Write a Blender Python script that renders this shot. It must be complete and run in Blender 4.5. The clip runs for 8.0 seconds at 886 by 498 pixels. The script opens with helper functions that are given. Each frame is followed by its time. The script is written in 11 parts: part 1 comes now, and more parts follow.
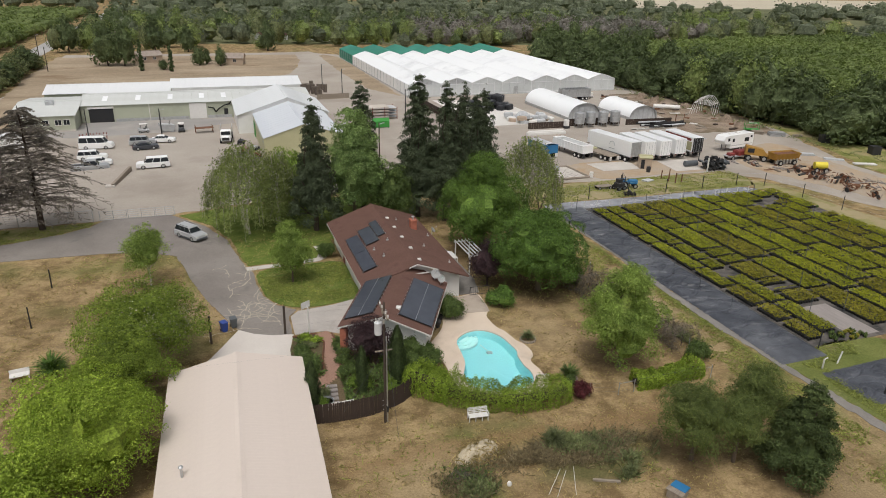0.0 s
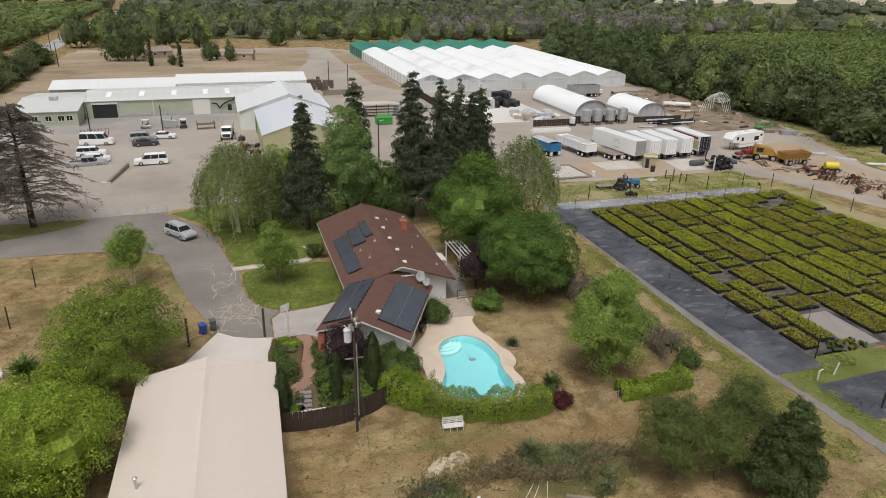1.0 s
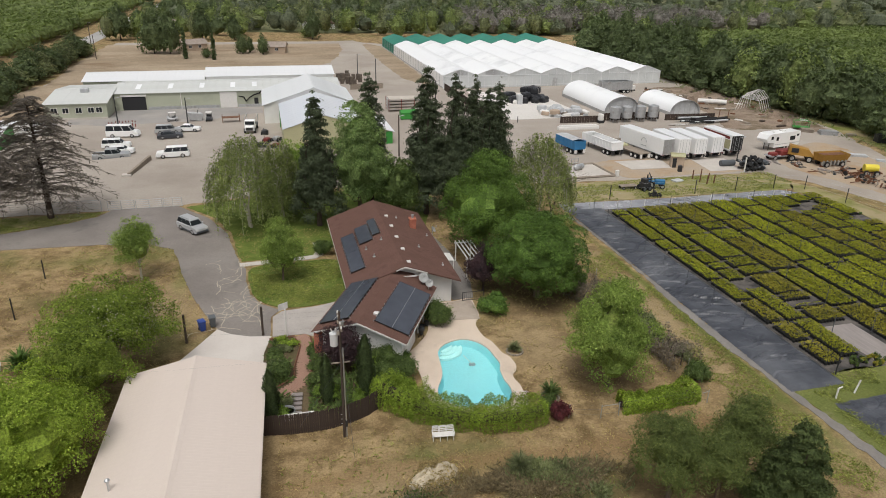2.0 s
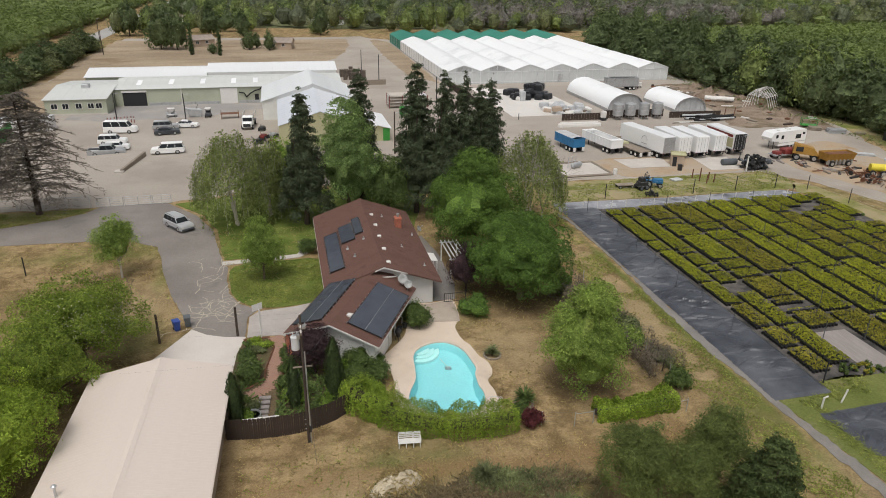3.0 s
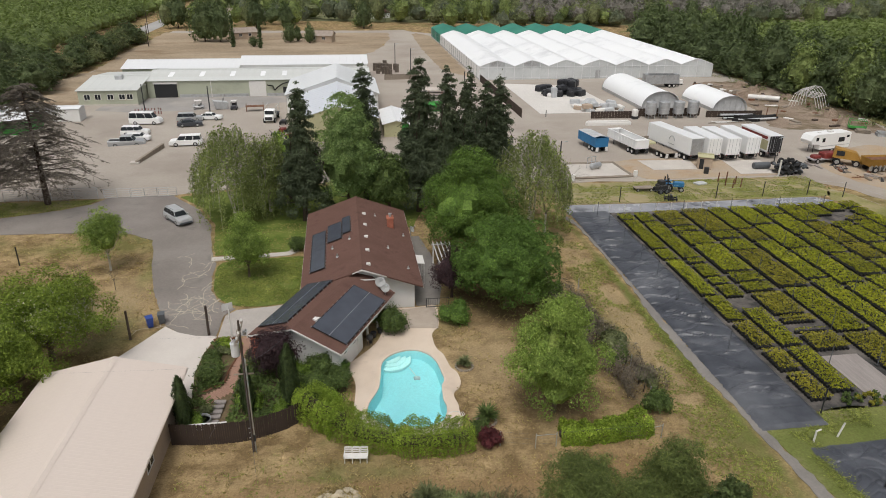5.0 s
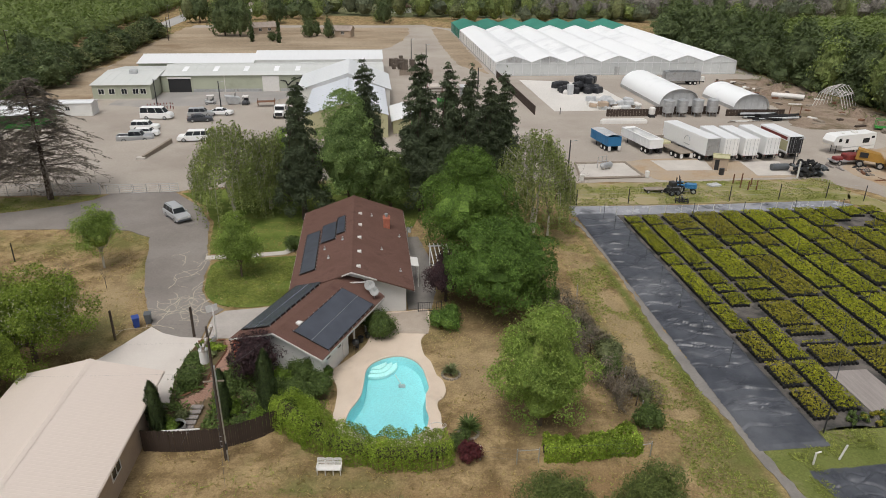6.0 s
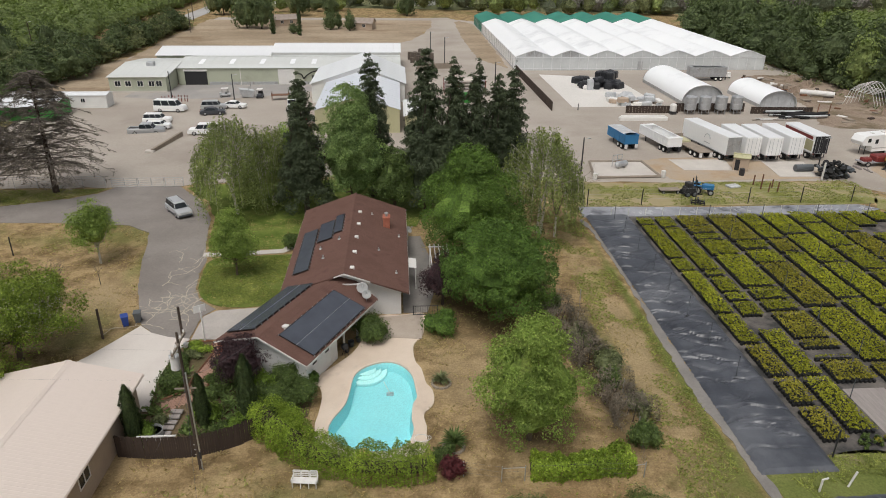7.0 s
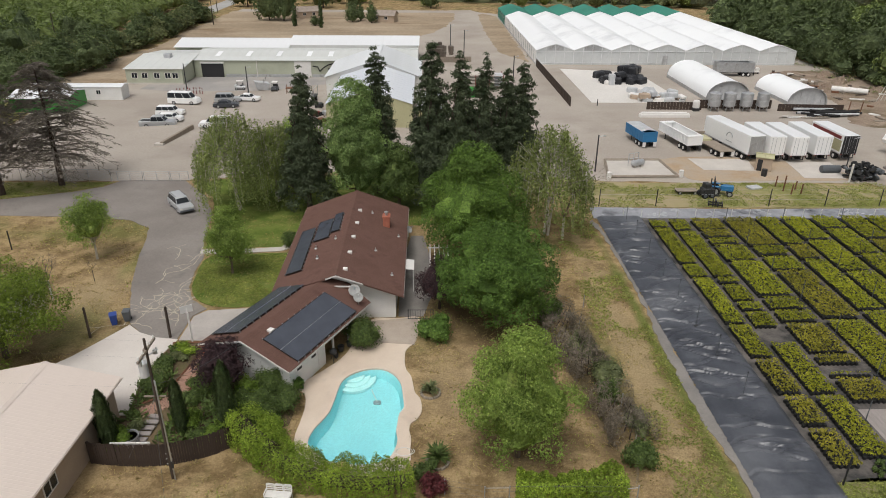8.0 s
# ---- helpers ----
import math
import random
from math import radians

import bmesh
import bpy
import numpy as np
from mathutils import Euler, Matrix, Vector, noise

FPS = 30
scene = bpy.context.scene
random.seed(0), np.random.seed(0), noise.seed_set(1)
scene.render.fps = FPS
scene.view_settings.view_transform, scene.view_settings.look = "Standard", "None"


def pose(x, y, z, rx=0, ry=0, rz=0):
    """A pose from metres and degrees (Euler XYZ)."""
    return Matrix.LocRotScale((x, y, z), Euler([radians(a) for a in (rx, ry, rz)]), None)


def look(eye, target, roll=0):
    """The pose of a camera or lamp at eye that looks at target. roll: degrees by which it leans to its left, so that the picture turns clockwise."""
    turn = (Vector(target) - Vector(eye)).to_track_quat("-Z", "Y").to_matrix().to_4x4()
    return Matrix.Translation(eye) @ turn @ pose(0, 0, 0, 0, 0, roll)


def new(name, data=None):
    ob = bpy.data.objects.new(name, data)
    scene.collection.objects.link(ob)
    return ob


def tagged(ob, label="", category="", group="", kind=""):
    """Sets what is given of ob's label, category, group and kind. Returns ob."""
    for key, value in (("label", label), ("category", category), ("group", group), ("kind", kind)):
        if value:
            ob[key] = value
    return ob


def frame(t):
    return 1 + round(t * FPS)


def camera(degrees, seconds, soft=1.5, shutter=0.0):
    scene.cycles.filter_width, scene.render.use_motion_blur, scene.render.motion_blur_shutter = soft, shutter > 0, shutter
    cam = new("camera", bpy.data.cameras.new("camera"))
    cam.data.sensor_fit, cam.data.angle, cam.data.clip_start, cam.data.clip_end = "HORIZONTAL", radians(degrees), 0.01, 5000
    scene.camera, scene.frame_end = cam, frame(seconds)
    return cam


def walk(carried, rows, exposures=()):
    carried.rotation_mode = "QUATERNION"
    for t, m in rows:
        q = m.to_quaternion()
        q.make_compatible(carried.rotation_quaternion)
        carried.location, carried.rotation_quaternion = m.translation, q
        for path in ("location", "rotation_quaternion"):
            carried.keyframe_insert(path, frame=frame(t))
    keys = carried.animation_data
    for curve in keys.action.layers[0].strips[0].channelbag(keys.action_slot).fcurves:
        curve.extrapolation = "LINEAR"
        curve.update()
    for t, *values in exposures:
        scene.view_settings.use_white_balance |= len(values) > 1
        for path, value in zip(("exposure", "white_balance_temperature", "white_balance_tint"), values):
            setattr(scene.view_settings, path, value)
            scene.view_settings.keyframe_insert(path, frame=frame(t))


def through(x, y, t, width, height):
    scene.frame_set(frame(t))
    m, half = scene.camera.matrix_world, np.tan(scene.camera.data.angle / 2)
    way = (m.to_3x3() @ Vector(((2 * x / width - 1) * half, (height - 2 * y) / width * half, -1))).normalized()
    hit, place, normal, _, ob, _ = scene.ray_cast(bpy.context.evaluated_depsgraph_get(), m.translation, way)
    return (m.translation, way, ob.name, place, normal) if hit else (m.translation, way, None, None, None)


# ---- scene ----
cam = camera(66.2, 8.0, 0.95)
METRES, EYE, TILT, LEAN, TURN = 29.1, 32.3, 0.0, 0.0, -19.5
ROWS = [
    (0.0, 0.0, 0.0, 0.0, 0.45, -21.93, -1.11),
    (0.5, 0.055, 0.0306, 0.0018, 1.06, -22.14, -1.07),
    (1.0, 0.1072, 0.0654, 0.0024, 1.93, -22.34, -1.03),
    (1.5, 0.1591, 0.1021, 0.0019, 3.91, -22.62, -0.99),
    (3.0, 0.322, 0.1978, -0.0036, 6.5, -23.2, -0.84),
    (3.5, 0.3767, 0.2261, -0.0058, 7.6, -23.31, -0.8),
    (4.0, 0.4327, 0.2571, -0.0072, 8.85, -23.42, -0.75),
    (4.5, 0.486, 0.2913, -0.0087, 9.98, -23.56, -0.71),
    (6.0, 0.622, 0.4196, -0.0122, 13.41, -24.16, -0.57),
    (6.5, 0.6575, 0.4684, -0.0145, 14.24, -24.41, -0.55),
    (7.0, 0.6905, 0.5201, -0.0177, 15.76, -24.73, -0.52),
    (7.5, 0.7225, 0.5733, -0.0215, 17.6, -25.03, -0.47),
    (8.0, 0.7523, 0.6267, -0.0255, 18.15, -25.32, -0.43),
]
walk(cam, [(t, pose(0, 0, EYE, TILT, LEAN, TURN) @ pose(METRES * x, METRES * y, METRES * z, 90 + pitch, roll, yaw)) for t, x, y, z, yaw, pitch, roll in ROWS])

# ---- light: overcast sky with a weak, very wide sun ----
SUN_EL, SUN_ROT = 64.0, 205.0
world = bpy.data.worlds.new("world")
world.use_nodes = True
scene.world = world
wn = world.node_tree
sky = wn.nodes.new("ShaderNodeTexSky")
sky.sky_type, sky.sun_disc = "NISHITA", False
sky.sun_elevation, sky.sun_rotation = radians(SUN_EL), radians(SUN_ROT)
sky.air_density, sky.dust_density, sky.ozone_density = 1.0, 6.0, 1.0
grey = wn.nodes.new("ShaderNodeHueSaturation")
grey.inputs["Saturation"].default_value = 0.25
wn.links.new(sky.outputs[0], grey.inputs["Color"])
wn.links.new(grey.outputs[0], wn.nodes["Background"].inputs["Color"])
wn.nodes["Background"].inputs["Strength"].default_value = 0.14
sun_data = bpy.data.lights.new("sun", "SUN")
sun_data.energy, sun_data.angle, sun_data.color = 1.5, radians(25), (1.0, 0.97, 0.92)
sun = new("sun", sun_data)
az = radians(SUN_ROT)
sun.matrix_world = look((0, 0, 200), (-200 * math.sin(az) / math.tan(radians(SUN_EL)), -200 * math.cos(az) / math.tan(radians(SUN_EL)), 0))
scene.view_settings.exposure = -0.40

# ---- building helpers ----
rng = np.random.default_rng(7)


class Shape:
    """Vertices and faces of one mesh, gathered piece by piece."""

    def __init__(self):
        self.v, self.f = [], []

    def add(self, verts, faces):
        n = len(self.v)
        self.v.extend(tuple(p) for p in verts)
        self.f.extend(tuple(i + n for i in f) for f in faces)
        return self

    def box(self, x0, y0, z0, x1, y1, z1, c=0.0, m=None):
        """A box with chamfered upright and top edges."""
        x0, x1, y0, y1, z0, z1 = min(x0, x1), max(x0, x1), min(y0, y1), max(y0, y1), min(z0, z1), max(z0, z1)
        if c:
            c = min(c, (x1 - x0) / 3, (y1 - y0) / 3, (z1 - z0) / 3)
            ring = [(x0 + c, y0), (x1 - c, y0), (x1, y0 + c), (x1, y1 - c), (x1 - c, y1), (x0 + c, y1), (x0, y1 - c), (x0, y0 + c)]
            top = [(x0 + c, y0 + c), (x1 - c, y0 + c), (x1 - c, y0 + c), (x1 - c, y1 - c), (x1 - c, y1 - c), (x0 + c, y1 - c), (x0 + c, y1 - c), (x0 + c, y0 + c)]
            vs = [(x, y, z0) for x, y in ring] + [(x, y, z1 - c) for x, y in ring]
            vs += [(x0 + c, y0 + c, z1), (x1 - c, y0 + c, z1), (x1 - c, y1 - c, z1), (x0 + c, y1 - c, z1)]
            fs = [tuple(range(7, -1, -1))] + [(i, (i + 1) % 8, 8 + (i + 1) % 8, 8 + i) for i in range(8)]
            fs += [(8, 9, 17, 16), (9, 10, 17), (10, 11, 18, 17), (11, 12, 18), (12, 13, 19, 18), (13, 14, 19), (14, 15, 16, 19), (15, 8, 16), (16, 17, 18, 19)]
        else:
            vs = [(x, y, z) for z in (z0, z1) for x, y in ((x0, y0), (x1, y0), (x1, y1), (x0, y1))]
            fs = [(3, 2, 1, 0), (4, 5, 6, 7), (0, 1, 5, 4), (1, 2, 6, 5), (2, 3, 7, 6), (3, 0, 4, 7)]
        if m is not None:
            vs = [m @ Vector(p) for p in vs]
        return self.add(vs, fs)

    def prism(self, pts, z0, z1, m=None):
        """A polygon (anticlockwise in plan) drawn up from z0 to z1."""
        n = len(pts)
        vs = [(x, y, z0) for x, y in pts] + [(x, y, z1) for x, y in pts]
        fs = [tuple(range(n - 1, -1, -1)), tuple(range(n, 2 * n))] + [(i, (i + 1) % n, n + (i + 1) % n, n + i) for i in range(n)]
        if m is not None:
            vs = [m @ Vector(p) for p in vs]
        return self.add(vs, fs)

    def pipe(self, pts, r, n=5):
        """One round bar that bends through the points."""
        pts = [Vector(p) for p in pts]
        vs = []
        for i, p in enumerate(pts):
            w = (pts[min(i + 1, len(pts) - 1)] - pts[max(i - 1, 0)]).normalized()
            u = w.cross(Vector((0, 0, 1)) if abs(w.z) < 0.7 else Vector((0, 1, 0))).normalized()
            v = w.cross(u)
            vs += [p + r * (math.cos(2 * math.pi * k / n) * u + math.sin(2 * math.pi * k / n) * v) for k in range(n)]
        fs = [(i * n + k, i * n + (k + 1) % n, (i + 1) * n + (k + 1) % n, (i + 1) * n + k) for i in range(len(pts) - 1) for k in range(n)]
        return self.add(vs, fs + [tuple(range(n - 1, -1, -1)), tuple(range((len(pts) - 1) * n, len(pts) * n))])

    def rod(self, a, b, ra, rb=None, n=8):
        """A round bar from a to b, its ends closed."""
        rb = ra if rb is None else rb
        a, b = Vector(a), Vector(b)
        w = (b - a).normalized()
        s = w.cross((0, 0, 1) if abs(w.z) < 0.9 else (1, 0, 0)).normalized()
        t = w.cross(s)
        vs = []
        for p, r in ((a, ra), (b, rb)):
            vs += [p + (s * math.cos(k) + t * math.sin(k)) * r for k in (2 * math.pi * i / n for i in range(n))]
        fs = [tuple(range(n)), tuple(range(2 * n - 1, n - 1, -1))] + [(i, n + i, n + (i + 1) % n, (i + 1) % n) for i in range(n)]
        return self.add(vs, fs)

    def lathe(self, c, profile, n=16):
        """A turned body about the upright through c from (radius, z) pairs."""
        vs, fs = [], []
        for r, z in profile:
            vs += [(c[0] + r * math.cos(2 * math.pi * i / n), c[1] + r * math.sin(2 * math.pi * i / n), c[2] + z) for i in range(n)]
        for k in range(len(profile) - 1):
            fs += [(k * n + i, k * n + (i + 1) % n, (k + 1) * n + (i + 1) % n, (k + 1) * n + i) for i in range(n)]
        fs += [tuple(range(n - 1, -1, -1)), tuple((len(profile) - 1) * n + i for i in range(n))]
        return self.add(vs, fs)

    def quads(self, q):
        """Loose four-cornered faces from an array n x 4 x 3."""
        n = len(self.v)
        self.v.extend(map(tuple, q.reshape(-1, 3)))
        self.f.extend((n + 4 * i, n + 4 * i + 1, n + 4 * i + 2, n + 4 * i + 3) for i in range(len(q)))
        return self

    def mesh(self, name, mat, smooth=False):
        me = bpy.data.meshes.new(name)
        me.from_pydata(self.v, [], self.f)
        me.materials.append(mat)
        if smooth:
            me.shade_smooth()
        return me


def quad_mesh(name, q, mat):
    """A mesh of many loose quads, n x 4 x 3."""
    n = len(q)
    me = bpy.data.meshes.new(name)
    me.vertices.add(4 * n)
    me.vertices.foreach_set("co", np.ascontiguousarray(q, dtype=np.float32).ravel())
    me.loops.add(4 * n)
    me.loops.foreach_set("vertex_index", np.arange(4 * n, dtype=np.int32))
    me.polygons.add(n)
    me.polygons.foreach_set("loop_start", np.arange(0, 4 * n, 4, dtype=np.int32))
    me.update(calc_edges=True)
    me.materials.append(mat)
    return me


def thing(name, label, category, x=0, y=0, z=0, rz=0, group="", kind=""):
    """An Empty at the base of a thing, which carries its parts."""
    ob = new(name)
    ob.empty_display_size = 0.2
    ob.matrix_world = pose(x, y, z, 0, 0, rz)
    return tagged(ob, label, category, group, kind)


def part(name, shape, mat, parent, label="", smooth=False):
    me = shape.mesh(name, mat, smooth) if isinstance(shape, Shape) else shape
    ob = new(name, me)
    ob.parent = parent
    return tagged(ob, label) if label else ob


def solo(name, shape, mat, label, category, group="", kind="", smooth=False, m=None):
    me = shape.mesh(name, mat, smooth) if isinstance(shape, Shape) else shape
    ob = new(name, me)
    if m is not None:
        ob.matrix_world = m
    return tagged(ob, label, category, group, kind)


# ---- materials ----
def mat_new(name):
    m = bpy.data.materials.new(name)
    m.use_nodes = True
    t = m.node_tree
    return m, t, t.nodes["Principled BSDF"]


def node(t, kind, **values):
    n = t.nodes.new(kind)
    for k, v in values.items():
        n.inputs[k].default_value = v
    return n


def coords(t, scale=(1, 1, 1)):
    g = t.nodes.new("ShaderNodeTexCoord")
    mp = node(t, "ShaderNodeMapping", Scale=scale)
    t.links.new(g.outputs["Object"], mp.inputs["Vector"])
    return mp.outputs[0]


def noise_out(t, vec, scale, detail=4.0, rough=0.6):
    n = node(t, "ShaderNodeTexNoise", Scale=scale, Detail=detail, Roughness=rough)
    t.links.new(vec, n.inputs["Vector"])
    return n.outputs["Fac"]


def ramp(t, fac, stops):
    r = t.nodes.new("ShaderNodeValToRGB")
    e = r.color_ramp.elements
    while len(e) < len(stops):
        e.new(0.5)
    for k, (p, c) in zip(e, stops):
        k.position, k.color = p, (*c, 1) if len(c) == 3 else c
    t.links.new(fac, r.inputs[0])
    return r.outputs[0]


def mix(t, fac, a, b, blend="MIX"):
    m = t.nodes.new("ShaderNodeMix")
    m.data_type, m.blend_type = "RGBA", blend
    for k, v in ((0, fac), (6, a), (7, b)):
        if isinstance(v, (int, float)):
            m.inputs[k].default_value = v
        elif isinstance(v, tuple):
            m.inputs[k].default_value = (*v, 1)
        else:
            t.links.new(v, m.inputs[k])
    return m.outputs[2]


def bump(t, b, height, strength=0.3, distance=0.02):
    n = node(t, "ShaderNodeBump", Strength=strength, Distance=distance)
    t.links.new(height, n.inputs["Height"])
    t.links.new(n.outputs[0], b.inputs["Normal"])


def surface(name, a, b_, scale=1.0, fine=12.0, rough=0.8, metal=0.0, bumps=0.25, dist=0.01, stain=None, stain_scale=0.15, stain_at=(0.55, 0.7), stretch=(1, 1, 1), spec=0.3, speck=0.12, gloss=0.0):
    """A worn surface: two tones on two scales, stains, fine relief."""
    m, t, p = mat_new(name)
    v = coords(t, stretch)
    broad = noise_out(t, v, scale)
    grain = noise_out(t, v, fine, 5.0, 0.7)
    c = mix(t, ramp(t, broad, [(0.35, (0, 0, 0)), (0.65, (1, 1, 1))]), a, b_)
    lo = tuple(1 - speck for _ in range(3))
    hi = tuple(1 + 0.9 * speck for _ in range(3))
    c = mix(t, 1.0, c, ramp(t, grain, [(0.3, lo), (0.7, hi)]), "MULTIPLY")
    if stain:
        c = mix(t, ramp(t, noise_out(t, v, stain_scale, 6.0, 0.65), [(stain_at[0], (0, 0, 0)), (stain_at[1], (1, 1, 1))]), c, stain)
    t.links.new(c, p.inputs["Base Color"])
    p.inputs["Roughness"].default_value, p.inputs["Metallic"].default_value = rough, metal
    p.inputs["Specular IOR Level"].default_value = spec
    if gloss:
        rr = ramp(t, noise_out(t, v, scale * 1.7, 6.0, 0.7), [(0.35, (rough - gloss,) * 3), (0.65, (rough + gloss,) * 3)])
        t.links.new(rr, p.inputs["Roughness"])
    if bumps:
        bump(t, p, grain, bumps, dist)
    return m


def plain(name, c, rough=0.5, metal=0.0, spec=0.4, vary=0.12):
    """Painted or moulded stuff with a slight unevenness."""
    m, t, p = mat_new(name)
    v = coords(t)
    lo, hi = tuple(x * (1 - vary) for x in c), tuple(min(1, x * (1 + vary)) for x in c)
    t.links.new(mix(t, noise_out(t, v, 3.0, 5.0), lo, hi), p.inputs["Base Color"])
    p.inputs["Roughness"].default_value, p.inputs["Metallic"].default_value = rough, metal
    p.inputs["Specular IOR Level"].default_value = spec
    return m


def leafy(name, dark, light, tip=None, through=0.35, broad=0.25, grain=4.5, rough_tone=0.42):
    """Foliage: each leaf its own tone, clumps in broad tones, some light through."""
    m, t, p = mat_new(name)
    g = t.nodes.new("ShaderNodeNewGeometry")
    v = coords(t)
    stops = [(0.0, tuple((x + 0.8 * y) / 1.8 for x, y in zip(dark, light))), (0.7, light)] + ([(1.0, tuple((x + y) / 2 for x, y in zip(tip, light)))] if tip else [(1.0, tuple(x * 1.2 for x in light))])
    c = ramp(t, g.outputs["Random Per Island"], stops)
    c = mix(t, 1.0, c, ramp(t, noise_out(t, v, broad, 3.0), [(0.3, (0.7, 0.72, 0.7)), (0.7, (1.2, 1.18, 1.15))]), "MULTIPLY")
    small = noise_out(t, v, grain, 3.0, 0.75)
    c = mix(t, 1.0, c, ramp(t, small, [(0.34, (1 - rough_tone, 1 - rough_tone, 1 - rough_tone)), (0.64, (1 + 0.9 * rough_tone, 1 + 0.88 * rough_tone, 1 + 0.8 * rough_tone))]), "MULTIPLY")
    bump(t, p, small, 1.0, 0.7 / grain)
    p.inputs["Roughness"].default_value = 0.55
    p.inputs["Specular IOR Level"].default_value = 0.25
    t.links.new(c, p.inputs["Base Color"])
    tr = t.nodes.new("ShaderNodeBsdfTranslucent")
    t.links.new(mix(t, 1.0, c, (1.1, 1.25, 0.6), "MULTIPLY"), tr.inputs["Color"])
    ms = t.nodes.new("ShaderNodeMixShader")
    ms.inputs[0].default_value = 0.6 * through
    t.links.new(p.outputs[0], ms.inputs[1])
    t.links.new(tr.outputs[0], ms.inputs[2])
    t.links.new(ms.outputs[0], t.nodes["Material Output"].inputs["Surface"])
    return m



def ground_material():
    """Dry grass with worn, weedy and green patches of ragged outline, and dark ones for soil and tree shade."""
    m, t, p = mat_new("dry_grass")
    v = coords(t)
    big, med, fine = noise_out(t, v, 0.08, 6.0, 0.65), noise_out(t, v, 0.45, 6.0, 0.7), noise_out(t, v, 6.0, 5.0, 0.75)
    c = mix(t, ramp(t, med, [(0.40, (0, 0, 0)), (0.60, (1, 1, 1))]), (0.195, 0.134, 0.065), (0.42, 0.306, 0.162))
    c = mix(t, ramp(t, big, [(0.52, (0, 0, 0)), (0.70, (0.85, 0.85, 0.85))]), c, (0.12, 0.14, 0.04))
    sep = t.nodes.new("ShaderNodeSeparateXYZ")
    t.links.new(v, sep.inputs[0])
    wob = node(t, "ShaderNodeTexNoise", Scale=0.35, Detail=6.0, Roughness=0.72)
    t.links.new(v, wob.inputs["Vector"])

    def math_(op, a, b=None):
        k = t.nodes.new("ShaderNodeMath")
        k.operation = op
        for i, x in enumerate((a, b)):
            if x is None:
                continue
            if isinstance(x, (int, float)):
                k.inputs[i].default_value = x
            else:
                t.links.new(x, k.inputs[i])
        return k.outputs[0]

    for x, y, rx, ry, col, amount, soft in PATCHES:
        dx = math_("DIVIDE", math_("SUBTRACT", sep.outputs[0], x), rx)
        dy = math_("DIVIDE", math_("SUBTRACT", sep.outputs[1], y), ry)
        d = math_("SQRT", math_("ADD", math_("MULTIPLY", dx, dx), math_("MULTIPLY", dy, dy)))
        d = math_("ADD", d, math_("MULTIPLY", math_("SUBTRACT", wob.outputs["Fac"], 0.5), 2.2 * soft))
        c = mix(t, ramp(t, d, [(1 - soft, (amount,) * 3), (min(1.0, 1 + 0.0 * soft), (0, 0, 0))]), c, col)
    c = mix(t, 1.0, c, ramp(t, fine, [(0.28, (0.62, 0.62, 0.62)), (0.72, (1.32, 1.32, 1.32))]), "MULTIPLY")
    t.links.new(c, p.inputs["Base Color"])
    p.inputs["Roughness"].default_value, p.inputs["Specular IOR Level"].default_value = 0.95, 0.1
    bump(t, p, fine, 0.9, 0.08)
    return m


# The first brown is bare soil, and also crown shade painted under the trees.
SOIL_SHADE, STRAW, WEED, GREEN, WORN = (0.135, 0.092, 0.048), (0.38, 0.29, 0.165), (0.115, 0.115, 0.045), (0.14, 0.17, 0.042), (0.28, 0.185, 0.092)
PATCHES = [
    # The darkest oval, at x 39.6, paints the thicket's shade on the ground.
    (33.0, 68.0, 7.6, 14.0, SOIL_SHADE, 0.85, 0.5), (33.5, 46.5, 4.6, 4.0, SOIL_SHADE, 0.75, 0.55), (29.6, 52.0, 4.5, 6.5, STRAW, 0.6, 0.7), (39.6, 52.0, 2.2, 11.0, (0.09, 0.07, 0.045), 0.8, 0.6),
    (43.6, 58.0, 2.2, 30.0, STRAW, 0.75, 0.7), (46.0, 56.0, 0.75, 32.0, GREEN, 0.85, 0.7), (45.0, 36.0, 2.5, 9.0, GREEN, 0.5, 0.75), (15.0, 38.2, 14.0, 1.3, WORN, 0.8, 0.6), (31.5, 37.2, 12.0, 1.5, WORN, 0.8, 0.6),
    (24.5, 34.0, 6.5, 3.4, WEED, 0.85, 0.5), (14.4, 34.2, 2.4, 2.0, SOIL_SHADE, 0.8, 0.5), (12.5, 35.0, 6.0, 4.5, STRAW, 0.7, 0.7), (14.5, 33.0, 2.6, 2.4, GREEN, 0.75, 0.6), (35.0, 38.6, 5.0, 2.2, WORN, 0.7, 0.6),
    (-16.0, 69.0, 6.0, 5.0, SOIL_SHADE, 0.3, 0.7), (-5.0, 66.0, 4.6, 8.0, STRAW, 0.9, 0.7), (-12.0, 64.0, 5.0, 4.0, STRAW, 0.6, 0.7), (-10.0, 81.0, 14.0, 3.5, GREEN, 0.5, 0.75), (-3.2, 76.0, 1.6, 8.0, GREEN, 0.6, 0.7), (-3.6, 61.5, 3.2, 4.5, GREEN, 0.5, 0.7), (-9.0, 46.0, 5.5, 10.0, SOIL_SHADE, 0.6, 0.6),
    (38.0, 28.0, 5.0, 6.0, SOIL_SHADE, 0.7, 0.6), (32.0, 33.0, 5.5, 2.6, SOIL_SHADE, 0.6, 0.6), (46.0, 28.0, 4.0, 7.0, STRAW, 0.4, 0.7), (40.0, 24.0, 6.0, 6.0, STRAW, 0.6, 0.7),
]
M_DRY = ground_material()
